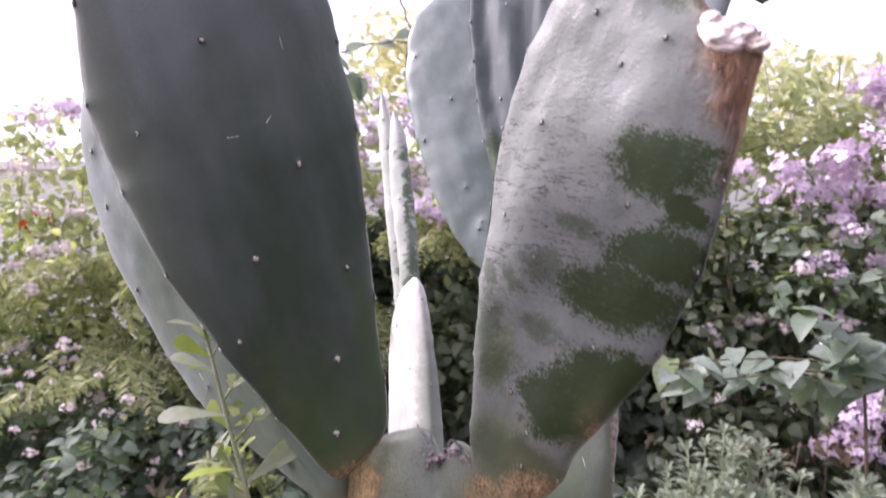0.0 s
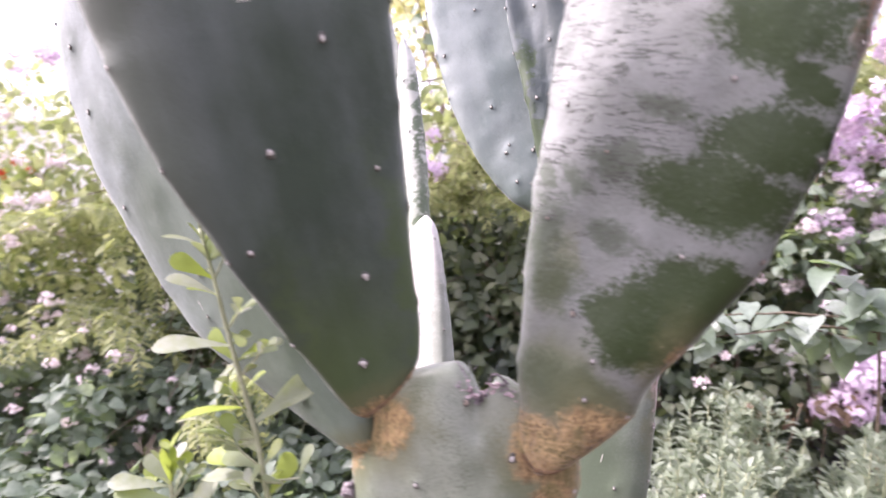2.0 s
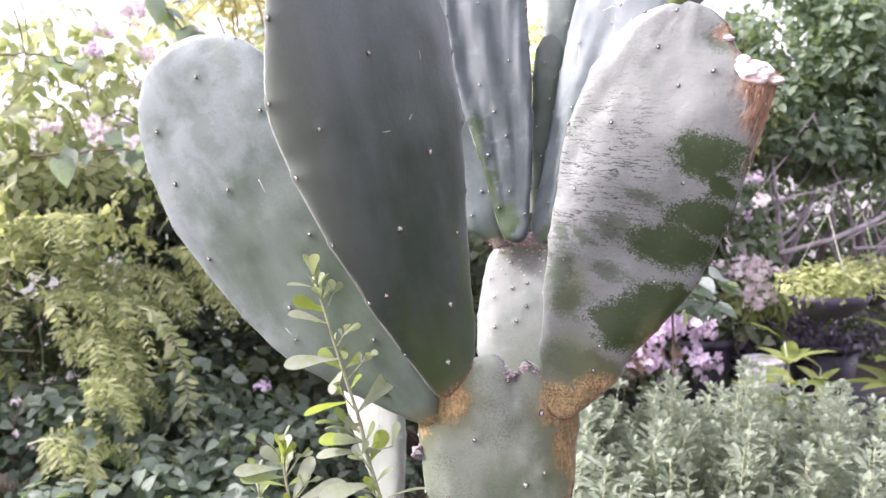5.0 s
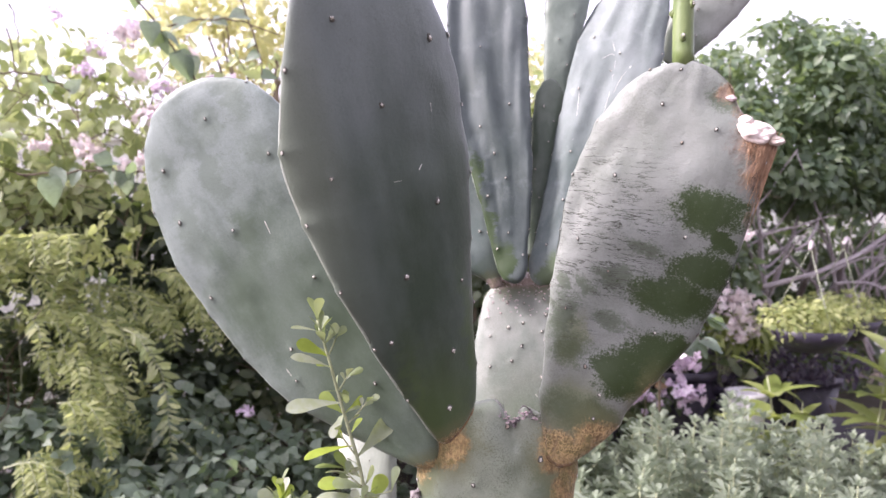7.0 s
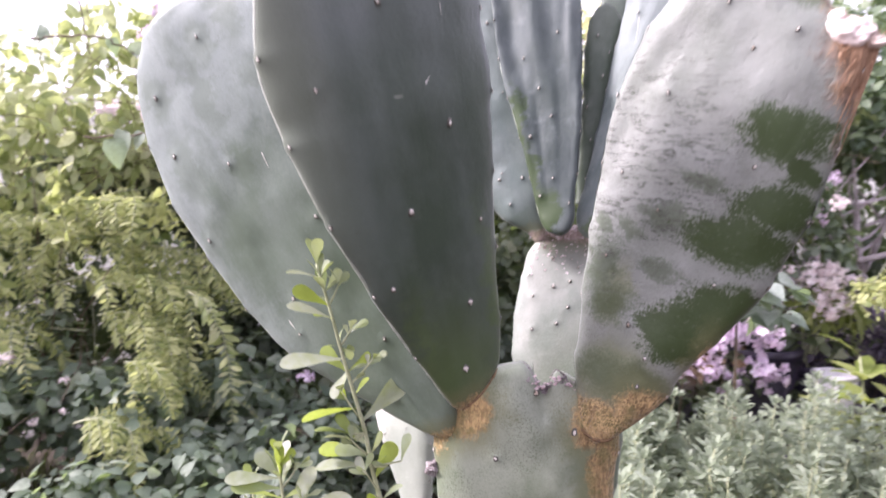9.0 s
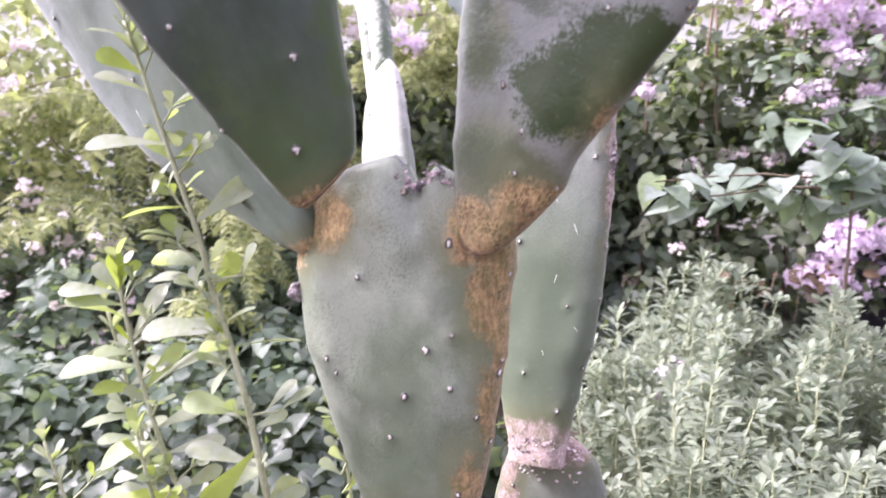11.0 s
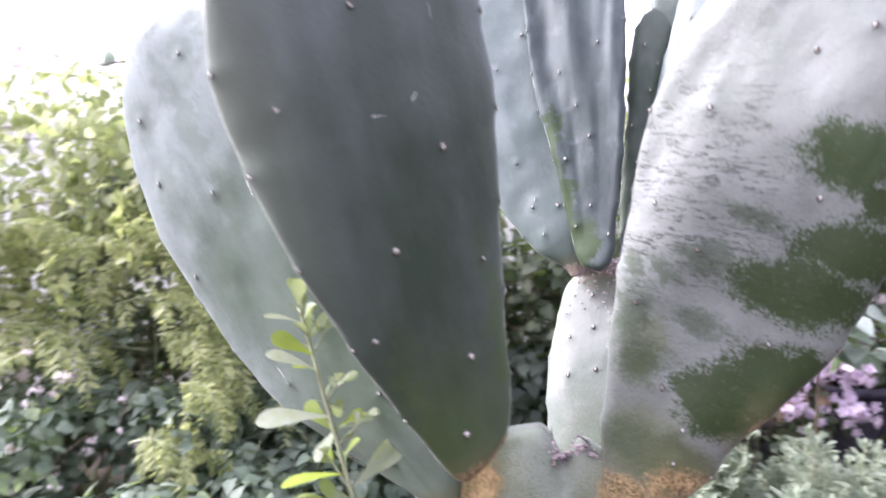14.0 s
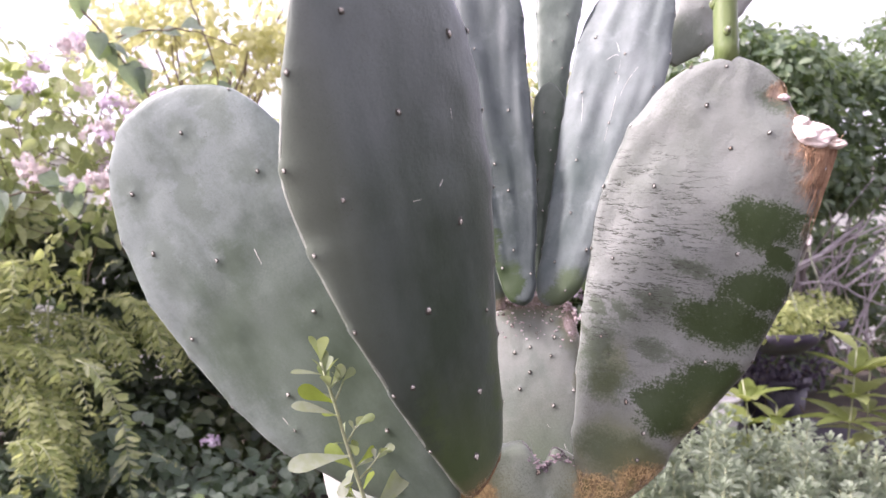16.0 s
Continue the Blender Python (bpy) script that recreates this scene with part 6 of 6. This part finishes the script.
stem.add(*tube([(2.2, 2.0, 0.78), (2.5, 2.0, 0.84), (2.8, 2.02, 0.93), (3.2, 2.1, 1.1)], 0.015, 0.010, 7))
grown("shrub_tree", (2.7, 2.4, -0.16), "dense dark green shrub tree with bare grey branching stems below", "tree", (("foliage", leaf, M_TREE),), (("branchwork", stem, M_TWIG),))

# yellow-leaved trees beyond
for place, blobs in (((-0.1, 5.2, -0.16), clumps(rp, (-0.1, 5.2, 2.7), (0.9, 0.5, 0.55), 46, (0.2, 0.2, 0.15), 52)), ((2.55, 5.2, -0.16), clumps(rp, (2.6, 5.2, 2.4), (0.7, 0.5, 0.55), 26, (0.22, 0.2, 0.16), 34))):
    leaf, stem = Soup(), Soup()
    leaves_in(leaf, rp, blobs, OVATE, 0.09, 0.5)
    base = np.array(place)
    stem.add(*tube(curve_points(base, (0, 0, 1), 2.6, 0, 10, 0.05, rp), 0.05, 0.02, 8))
    for centre, radii, n in blobs[::3]:
        stem.add(*tube(np.linspace(base + (0, 0, 1.5), np.array(centre), 6) + rp.normal(0, 0.02, (6, 3)), 0.02, 0.005, 6))
    grown("yellow_leaved_tree", place, "small tree with bright yellow-green leaves beyond the hedge", "tree", (("foliage", leaf, M_YELLOW),), (("branchwork", stem, M_STEM),), "yellow-leaved trees")

# dim greenery behind everything
leaf = Soup()
for x in np.arange(-3.6, 5.2, 0.6):
    leaves_in(leaf, rp, clumps(rp, (x, 3.3, 0.42 + 0.15 * math.sin(3 * x)), (0.42, 0.25, 0.68), 20, (0.17, 0.12, 0.12), 40), OVATE, 0.085, 0.4)
stem = Soup()
leaves_in(leaf, rp, clumps(rp, (3.3, 3.0, 0.75), (1.3, 0.15, 0.45), 60, (0.17, 0.1, 0.12), 44), OVATE, 0.075, 0.4)
stems_in(stem, rp, [((x, 3.3, 0.3), (0.6, 0.2, 0.6), 0) for x in np.arange(-3.6, 5.2, 0.5)], 7, 0.007, 1.0)
grown("back_hedge", (0.8, 3.3, -0.16), "shady hedge of small dark leaves behind the vines", "hedge", (("foliage", leaf, M_SHADED),), (("branchwork", stem, M_STEM),))


# ---- grey-leaved shrubs ----
def grey_shrub(place, n, height, spread, rng):
    leaf, stem = Soup(), Soup()
    for i in range(n):
        a = rng.uniform(0, 6.28)
        r = spread * math.sqrt(rng.random())
        foot = np.array((math.cos(a) * r * 0.55, math.sin(a) * r * 0.55, 0.0))
        h = height * rng.uniform(0.7, 1.08) * (1 - 0.25 * (r / spread) ** 2)
        line = curve_points(foot, (math.cos(a) * r * 0.5, math.sin(a) * r * 0.5, 1.0), h, -0.15, 12, 0.035, rng)
        stem.add(*tube(line, 0.0035, 0.0013, 5))
        m = int(62 * h / 0.5)
        k = (0.22 + 0.78 * rng.random(m) ** 0.8) * 10.99
        j = k.astype(int)
        q = line[j] + (line[j + 1] - line[j]) * (k - j)[:, None]
        ang = rng.uniform(0, 6.28, m)
        out = np.stack([np.cos(ang), np.sin(ang), rng.uniform(-0.1, 0.9, m)], 1)
        off = rng.random(m) * 0.02
        leaf.add(*strew(SPOON, q + unit(out) * off[:, None], out, np.stack([-out[:, 0] * 0.5, -out[:, 1] * 0.5, np.ones(m)], 1) + rng.normal(0, 0.3, (m, 3)), rng.uniform(0.024, 0.047, m), 0.85))
        tip = np.repeat(line[-1:], 9, 0)
        ang = np.arange(9) * 2.4
        out = np.stack([np.cos(ang), np.sin(ang), np.linspace(0.5, 2.5, 9)], 1)
        leaf.add(*strew(SPOON, tip, out, np.stack([-out[:, 0], -out[:, 1], np.ones(9)], 1), rng.uniform(0.022, 0.04, 9), 0.8))
        for b in range(3):
            s0 = line[int(rng.integers(5, 10))]
            tw = curve_points(s0, (rng.normal(), rng.normal(), 1.1), rng.uniform(0.06, 0.13), -0.2, 6, 0.03, rng)
            stem.add(*tube(tw, 0.0016, 0.0009, 4))
            m2 = 16
            q = tw[rng.integers(1, 6, m2)]
            ang = rng.uniform(0, 6.28, m2)
            out = np.stack([np.cos(ang), np.sin(ang), rng.uniform(0.3, 1.4, m2)], 1)
            leaf.add(*strew(SPOON, q, out, np.stack([-out[:, 0] * 0.5, -out[:, 1] * 0.5, np.ones(m2)], 1), rng.uniform(0.024, 0.044, m2), 0.8))
    ob = thing("grey_shrub", place, "low shrub with many upright stems of small grey-green leaves", "shrub", "grey shrubs")
    tagged(part("foliage", leaf.mesh("foliage"), M_GREY, ob), kind="stuff")
    tagged(part("branchwork", stem.mesh("branchwork"), M_GREEN_STEM, ob), kind="stuff")
    return ob


rs = np.random.default_rng(5)
shrubs = [grey_shrub(p, n, h, s, rs) for p, n, h, s in (
    ((0.50, 0.50, -0.16), 13, 0.68, 0.16), ((0.52, 0.95, -0.16), 30, 0.66, 0.26), ((0.92, 0.82, -0.16), 40, 0.70, 0.30), ((1.35, 1.0, -0.16), 40, 0.68, 0.32), ((0.75, 1.35, -0.16), 34, 0.66, 0.30), ((1.75, 1.15, -0.16), 36, 0.50, 0.32), ((1.15, 1.35, -0.16), 30, 0.60, 0.30), ((0.72, 0.5, -0.16), 26, 0.52, 0.24), ((1.25, 0.6, -0.16), 30, 0.58, 0.28), ((2.2, 1.2, -0.16), 30, 0.42, 0.3))]
flowers_on(shrubs[1], LAVENDER, [(0.60, 1.08, 0.31), (0.64, 1.1, 0.27), (0.52, 1.0, 0.26)], rs, "few small lavender flowers", 0.3)
flowers_on(shrubs[4], PINKISH, [(0.60, 1.15, 0.60), (0.68, 1.2, 0.66)], rs, "few small pale flowers", 0.3)


# ---- sprigs in front of the cactus ----
def sprig(place, line, leaves, rng, label):
    """A single shoot: a stem line and leaves, each from its foot to its tip, in x and z of the world."""
    ob = thing("leafy_shoot", place, label, "shrub shoot", "leafy shoots")
    base = np.array(place)
    pts = np.array(line)
    ts = np.linspace(0, len(pts) - 1, 40)
    sm = np.stack([smooth_through(list(zip(range(len(pts)), pts[:, i])), ts) for i in range(3)], 1)
    part("stem", mesh_of("stem", *[f(tube(sm - base, 0.0013, 0.0032, 8)) for f in (lambda r: r[0], lambda r: r[1])]), M_GREEN_STEM, ob)
    for x0, z0, x1, z1 in leaves:
        i = int(np.argmin((sm[:, 2] - z0) ** 2 + (sm[:, 0] - x0) ** 2))
        foot = sm[i]
        if abs(foot[0] - x0) + abs(foot[2] - z0) > 0.012:
            tw = np.linspace(foot, (x0, foot[1] - 0.004, z0), 5)
            part("twig", mesh_of("twig", *tube(tw - base, 0.0011, 0.0008, 6)), M_GREEN_STEM, ob)
            foot = tw[-1]
        dy = rng.uniform(-0.3, 0.3) * math.hypot(x1 - x0, z1 - z0)
        tip = np.array((x1, foot[1] + dy, z1))
        way = tip - foot
        ln = np.linalg.norm(way)
        flat = abs(z1 - z0) < 0.35 * abs(x1 - x0)
        face = np.array((rng.normal(0, 0.15), rng.normal(-0.45, 0.35), 0.9)) if flat else np.array((rng.normal(0, 0.7), rng.normal(-0.6, 0.7), 0.7))
        v, t = strew(SPOON_FINE, [(0, 0, 0)], [way], [face], ln, rng.uniform(0.74, 1.0) if ln > 0.035 else rng.uniform(0.95, 1.25))
        lo = part("leaf", mesh_of("leaf", v, t), M_SPRIG, ob)
        lo.location = foot - base
    for k in range(9):
        # the bunch of young leaves at the tip
        a = k * 2.4
        v, t = strew(SPOON_FINE, [(0, 0, 0)], [(math.cos(a) * (0.2 + 0.07 * k), math.sin(a) * (0.2 + 0.07 * k), 1.0)], [(-math.cos(a), -math.sin(a), 0.4)], rng.uniform(0.014, 0.026), rng.uniform(1.0, 1.4))
        lo = part("leaf", mesh_of("leaf", v, t), M_SPRIG, ob)
        lo.location = sm[k // 3] - base
    for i in range(3, 30, 3):
        # a short side twig with a tuft of small rounded leaves
        s = 1 if rng.random() < 0.5 else -1
        way = np.array((s * rng.uniform(0.5, 1.0), rng.uniform(-0.7, 0.3), rng.uniform(0.6, 1.3)))
        tw = curve_points(sm[i] - base, way, rng.uniform(0.012, 0.034), -0.3, 5)
        part("twig", mesh_of("twig", *tube(tw, 0.0010, 0.0007, 6)), M_GREEN_STEM, ob)
        for k in range(5):
            a = k * 2.4 + rng.uniform(0, 1)
            v, t = strew(SPOON_FINE, [(0, 0, 0)], [unit(way) + 0.8 * np.array((math.cos(a), math.sin(a), 0.1))], [rng.normal(size=3) * 0.4 + (0, -0.3, 1)], rng.uniform(0.009, 0.019), rng.uniform(1.1, 1.5))
            lo = part("leaf", mesh_of("leaf", v, t), M_SPRIG, ob)
            lo.location = tw[-1 - (k % 2)]
    for i in range(1, 30):
        for _ in range(2):
            if rng.random() < 0.3:
                a = rng.uniform(0, 6.28)
                v, t = strew(SPOON_FINE, [(0, 0, 0)], [(math.cos(a), math.sin(a), rng.uniform(0.3, 1.4))], [rng.normal(size=3) * 0.6 + (0, 0, 1)], rng.uniform(0.010, 0.027), rng.uniform(0.7, 1.25))
                lo = part("leaf", mesh_of("leaf", v, t), M_SPRIG, ob)
                lo.location = sm[i] - base
    return ob


SPOON_FINE = leaf_shape((0, 0.08, 0.2, 0.35, 0.5, 0.65, 0.78, 0.88, 0.95, 0.985, 1), (0.022, 0.03, 0.05, 0.088, 0.132, 0.172, 0.192, 0.172, 0.12, 0.065, 0), 0.18, 0.2)
rq = np.random.default_rng(12)
tall = [(-0.195, -0.18, 1.001), (-0.184, -0.18, 0.963), (-0.174, -0.18, 0.925), (-0.164, -0.18, 0.89), (-0.154, -0.18, 0.854), (-0.148, -0.18, 0.821), (-0.139, -0.18, 0.787), (-0.132, -0.18, 0.757), (-0.125, -0.18, 0.722), (-0.118, -0.18, 0.676), (-0.112, -0.17, 0.60), (-0.10, -0.13, 0.3), (-0.09, -0.05, -0.16)]
tall_leaves = ((-0.194, 0.987, -0.218, 1.000), (-0.194, 0.989, -0.193, 1.010), (-0.187, 0.976, -0.173, 0.996), (-0.187, 0.966, -0.212, 0.983), (-0.186, 0.957, -0.217, 0.972), (-0.178, 0.936, -0.163, 0.920), (-0.176, 0.924, -0.223, 0.927), (-0.176, 0.925, -0.187, 0.934), (-0.168, 0.911, -0.192, 0.928), (-0.169, 0.907, -0.185, 0.890), (-0.155, 0.874, -0.208, 0.877), (-0.153, 0.870, -0.117, 0.898),
    (-0.162, 0.849, -0.176, 0.873), (-0.165, 0.851, -0.189, 0.860), (-0.166, 0.855, -0.196, 0.864), (-0.152, 0.827, -0.196, 0.830), (-0.153, 0.833, -0.179, 0.844), (-0.150, 0.837, -0.193, 0.844), (-0.140, 0.812, -0.128, 0.842), (-0.123, 0.829, -0.118, 0.852), (-0.135, 0.825, -0.148, 0.832), (-0.141, 0.789, -0.195, 0.795), (-0.134, 0.770, -0.088, 0.788))
more_leaves = ((-0.134, 0.766, -0.154, 0.744), (-0.136, 0.774, -0.161, 0.776), (-0.112, 0.726, -0.094, 0.751), (-0.115, 0.720, -0.121, 0.732), (-0.102, 0.727, -0.080, 0.747), (-0.129, 0.726, -0.180, 0.734), (-0.121, 0.685, -0.176, 0.700), (-0.121, 0.690, -0.161, 0.652), (-0.117, 0.653, -0.090, 0.685), (-0.117, 0.643, -0.135, 0.655), (-0.124, 0.708, -0.100, 0.724), (-0.115, 0.641, -0.088, 0.660))
sprig((-0.09, -0.05, -0.16), tall, (*tall_leaves, *more_leaves), rq, "tall slender shoot with pale grey-green spoon-shaped leaves")
short = [(-0.230, -0.15, 0.826), (-0.223, -0.15, 0.772), (-0.213, -0.15, 0.716), (-0.199, -0.15, 0.659), (-0.187, -0.15, 0.618), (-0.16, -0.12, 0.4), (-0.13, -0.06, 0.1), (-0.12, -0.03, -0.16)]
short_leaves = ((-0.231, 0.810, -0.247, 0.830), (-0.229, 0.811, -0.225, 0.838), (-0.232, 0.806, -0.274, 0.814), (-0.229, 0.797, -0.268, 0.807), (-0.227, 0.784, -0.265, 0.800), (-0.223, 0.768, -0.201, 0.813), (-0.221, 0.765, -0.164, 0.785), (-0.225, 0.761, -0.250, 0.765), (-0.218, 0.747, -0.288, 0.750), (-0.213, 0.726, -0.259, 0.734), (-0.213, 0.728, -0.187, 0.768),
    (-0.208, 0.728, -0.165, 0.773), (-0.209, 0.712, -0.262, 0.712), (-0.199, 0.695, -0.173, 0.720), (-0.204, 0.685, -0.268, 0.668), (-0.202, 0.673, -0.225, 0.683), (-0.196, 0.664, -0.219, 0.649), (-0.195, 0.639, -0.270, 0.638), (-0.190, 0.629, -0.133, 0.675), (-0.195, 0.678, -0.160, 0.687), (-0.192, 0.649, -0.161, 0.665), (-0.191, 0.634, -0.234, 0.617), (-0.228, 0.80, -0.222, 0.824))
sprig((-0.12, -0.03, -0.16), short, short_leaves, rq, "leafy shoot crowded with small grey-green leaves")


def bushy(place, top, n, rng):
    """A lower side shoot with leaves all round."""
    a, b = np.array(place, float), np.array(top, float)
    line = [tuple(b + (a - b) * k + np.array((0.02 * math.sin(3 * k), 0, 0))) for k in np.linspace(0, 1, 8)]
    leaves = []
    for i in range(n):
        k = 0.02 + 0.5 * i / n
        p = b + (a - b) * k
        an = rng.choice((-1, 1)) * rng.uniform(0.35, 1.5)
        ln = rng.uniform(0.022, 0.042) * min(1, 0.45 + 3 * k)
        leaves.append((p[0], p[2], p[0] + math.sin(an) * ln, p[2] + math.cos(an) * ln * 0.8))
    return sprig(place, line, leaves, rng, "low shoot with grey-green spoon-shaped leaves")


bushy((-0.20, -0.02, -0.16), (-0.255, -0.12, 0.79), 40, rq)
bushy((-0.07, 0.02, -0.16), (-0.075, -0.09, 0.70), 22, rq)
bushy((-0.17, -0.1, -0.16), (-0.215, -0.17, 0.70), 26, rq)
bushy((-0.26, 0.0, -0.16), (-0.33, -0.1, 0.66), 24, rq)


# ---- pots and leafy plants beside the shrub tree ----
def lathe(profile, sides=28):
    prof = np.array(profile, float)
    ang = np.linspace(0, 2 * np.pi, sides, endpoint=False)
    v = np.concatenate([np.stack([r * np.cos(ang), r * np.sin(ang), np.full(sides, z)], 1) for r, z in prof])
    t = []
    for i in range(len(prof) - 1):
        for j in range(sides):
            k = (j + 1) % sides
            t += [(i * sides + j, i * sides + k, (i + 1) * sides + k), (i * sides + j, (i + 1) * sides + k, (i + 1) * sides + j)]
    return v, np.array(t)


M_BLACK = plain_material("black_plastic", (0.018, 0.014, 0.026), (0.05, 0.04, 0.068), 40, 0.45, 0.001)
M_WHITE = plain_material("white_pot", (0.55, 0.54, 0.58), (0.74, 0.73, 0.76), 30, 0.5, 0.001)
M_CORD = plain_material("pale_cord", (0.22, 0.24, 0.17), (0.36, 0.38, 0.29), 200, 0.8, 0.0005)


def lance_plant(place, n, size, rng, name="lance_leaved_plant"):
    s, st = Soup(), Soup()
    line = curve_points((0, 0, 0), (0.1, 0, 1), size * 3.2, 0.0, 8, 0.04, rng)
    st.add(*tube(line, 0.006, 0.003, 6))
    ang = np.arange(n) * 2.4 + rng.uniform(0, 6)
    k = np.linspace(0.5, 1, n)
    q = line[(k * 7).astype(int)]
    way = np.stack([np.cos(ang), np.sin(ang), 0.9 * k**2 + rng.normal(0, 0.12, n)], 1)
    face = np.stack([-np.cos(ang) * 0.6, -np.sin(ang) * 0.6, np.ones(n)], 1)
    s.add(*strew(LANCE, q, way, face, size * rng.uniform(0.6, 1.1, n), 1.4))
    ob = thing(name, place, "upright plant with long pointed yellow-green leaves", "plant", "lance-leaved plants")
    tagged(part("foliage", s.mesh("foliage"), M_LANCE, ob), kind="stuff")
    part("stem", st.mesh("stem"), M_GREEN_STEM, ob)
    return ob


def pot(name, place, r, h, material, label):
    ob = thing(name, place, label, "pot", "plant pots")
    part("body", mesh_of("body", *lathe(((0.0, 0), (r * 0.72, 0), (r * 0.78, h * 0.1), (r, h * 0.93), (r * 0.93, h * 0.93), (r * 0.85, h * 0.75), (0, h * 0.72)))), material, ob)
    part("rim", mesh_of("rim", *lathe(((r * 0.99, h * 0.88), (r * 1.07, h * 0.88), (r * 1.08, h), (r * 0.95, h), (r * 0.94, h * 0.9)))), material, ob)
    return ob


rl = np.random.default_rng(31)
pot("plant_pot", (1.90, 1.74, 0.20), 0.085, 0.15, M_WHITE, "white plastic flower pot among the leaves")
pot("plant_pot", (2.05, 2.0, 0.05), 0.17, 0.28, M_BLACK, "black plastic plant pot in the shade")
pot("plant_pot", (2.5, 2.05, 0.05), 0.17, 0.28, M_BLACK, "black plastic plant pot in the shade")
pot("plant_pot", (1.75, 2.05, 0.05), 0.18, 0.36, M_BLACK, "black plastic plant pot in the shade")
M_SLAB = plain_material("dark_bench", (0.03, 0.025, 0.035), (0.08, 0.07, 0.09), 25, 0.8, 0.003)
bench = thing("plant_bench", (2.1, 2.0, -0.16), "low dark bench that carries the plant pots", "bench")


def slab(size, at):
    bm = bmesh.new()
    bmesh.ops.create_cube(bm, size=1.0)
    for v in bm.verts:
        v.co = Vector((v.co.x * size[0], v.co.y * size[1], v.co.z * size[2])) + Vector(at)
    bmesh.ops.bevel(bm, geom=list(bm.edges), offset=0.006, segments=2, affect="EDGES")
    me = bpy.data.meshes.new("slab")
    bm.to_mesh(me)
    bm.free()
    return me


part("top", slab((1.5, 0.8, 0.05), (0, 0, 0.185)), M_SLAB, bench)
for x in (-0.68, 0.68):
    for y in (-0.34, 0.34):
        part("leg", slab((0.07, 0.07, 0.17), (x, y, 0.08)), M_SLAB, bench)
block = thing("pot_stand", (1.88, 1.72, -0.16), "dark block under the white pot", "stand")
part("body", slab((0.3, 0.3, 0.36), (0, 0, 0.18)), M_SLAB, block)
for p, n, s in (((1.78, 1.46, -0.16), 24, 0.20), ((1.66, 1.5, -0.16), 12, 0.15), ((2.28, 1.46, -0.16), 22, 0.225), ((2.6, 1.6, -0.16), 16, 0.21), ((2.02, 1.55, -0.16), 14, 0.155)):
    lance_plant(p, n, s, rl)

def hanging_basket(place, rng):
    """A shallow bowl of foliage on three cords."""
    ob = thing("hanging_basket", place, "shallow dark hanging basket full of yellow-green foliage on cords", "basket", "hanging baskets")
    part("bowl", mesh_of("bowl", *lathe(((0, 0), (0.08, 0.005), (0.14, 0.05), (0.165, 0.1), (0.155, 0.1), (0.13, 0.06), (0, 0.05)))), M_BLACK, ob)
    leaf = Soup()
    leaves_in(leaf, rng, [((0, 0, 0.14), (0.22, 0.18, 0.085), 800)], OVATE, 0.032, 0.8)
    tagged(part("foliage", leaf.mesh("foliage"), M_FROND, ob), kind="stuff")
    for a in (0.3, 2.4, 4.5):
        part("cord", mesh_of("cord", *tube(np.linspace((0.155 * math.cos(a), 0.155 * math.sin(a), 0.1), (0, 0, 0.43), 4), 0.0018, 0.0018, 5)), M_CORD, ob)
    part("hook", mesh_of("hook", *tube(np.array([(0, 0, 0.425), (0.004, 0, 0.44), (0.01, 0.01, 0.452), (0.0, 0.02, 0.462)]), 0.002, 0.002, 5)), M_CORD, ob)
    return ob


M_PURPLE = leaf_material("leaf_purple", ((0.05, 0.042, 0.06), (0.10, 0.085, 0.115), (0.20, 0.175, 0.21)), 0.5, 0.3, (0.16, 0.10, 0.18))
leaf, stem = Soup(), Soup()
blobs = [((2.1, 1.98, 0.40), (0.3, 0.12, 0.15), 420), ((2.5, 1.98, 0.38), (0.3, 0.12, 0.16), 380)]
leaves_in(leaf, rl, blobs, OVATE, 0.042, 0.6)
stems_in(stem, rl, blobs, 8, 0.003, 0.4)
for x in (1.95, 2.15, 2.35, 2.55):
    stem.add(*tube(curve_points((x, 1.97, -0.16), (0, 0, 1), 0.55, 0.0, 8, 0.04, rl), 0.005, 0.003, 6))
grown("purple_plant", (2.2, 1.97, -0.16), "dark purple leafy plant among the pots", "plant", (("foliage", leaf, M_PURPLE),), (("branchwork", stem, M_STEM),))
hanging_basket((2.02, 1.52, 0.56), rl)
hanging_basket((2.46, 1.78, 0.55), rl)

# ---- grass and litter ----
n = 11000
gpos = np.stack([rl.uniform(-2.6, 2.6, n), rl.uniform(0.5, 2.6, n), np.full(n, -0.17)], 1)
keep = (gpos[:, 0] < -0.75) & (rl.random(n) < 0.7) | (rl.random(n) < 0.12)
gpos = gpos[keep]
n = len(gpos)
way = np.stack([rl.normal(0, 0.5, n), rl.normal(0, 0.5, n), np.ones(n)], 1)
grass = Soup()
grass.add(*strew(BLADE, gpos, way, rl.normal(size=(n, 3)), rl.uniform(0.08, 0.24, n)))
gme = grass.mesh("grass")
gme.materials.append(M_GRASS)
tagged(new("grass", gme), "thin dry grass on the bed", "grass", kind="stuff")
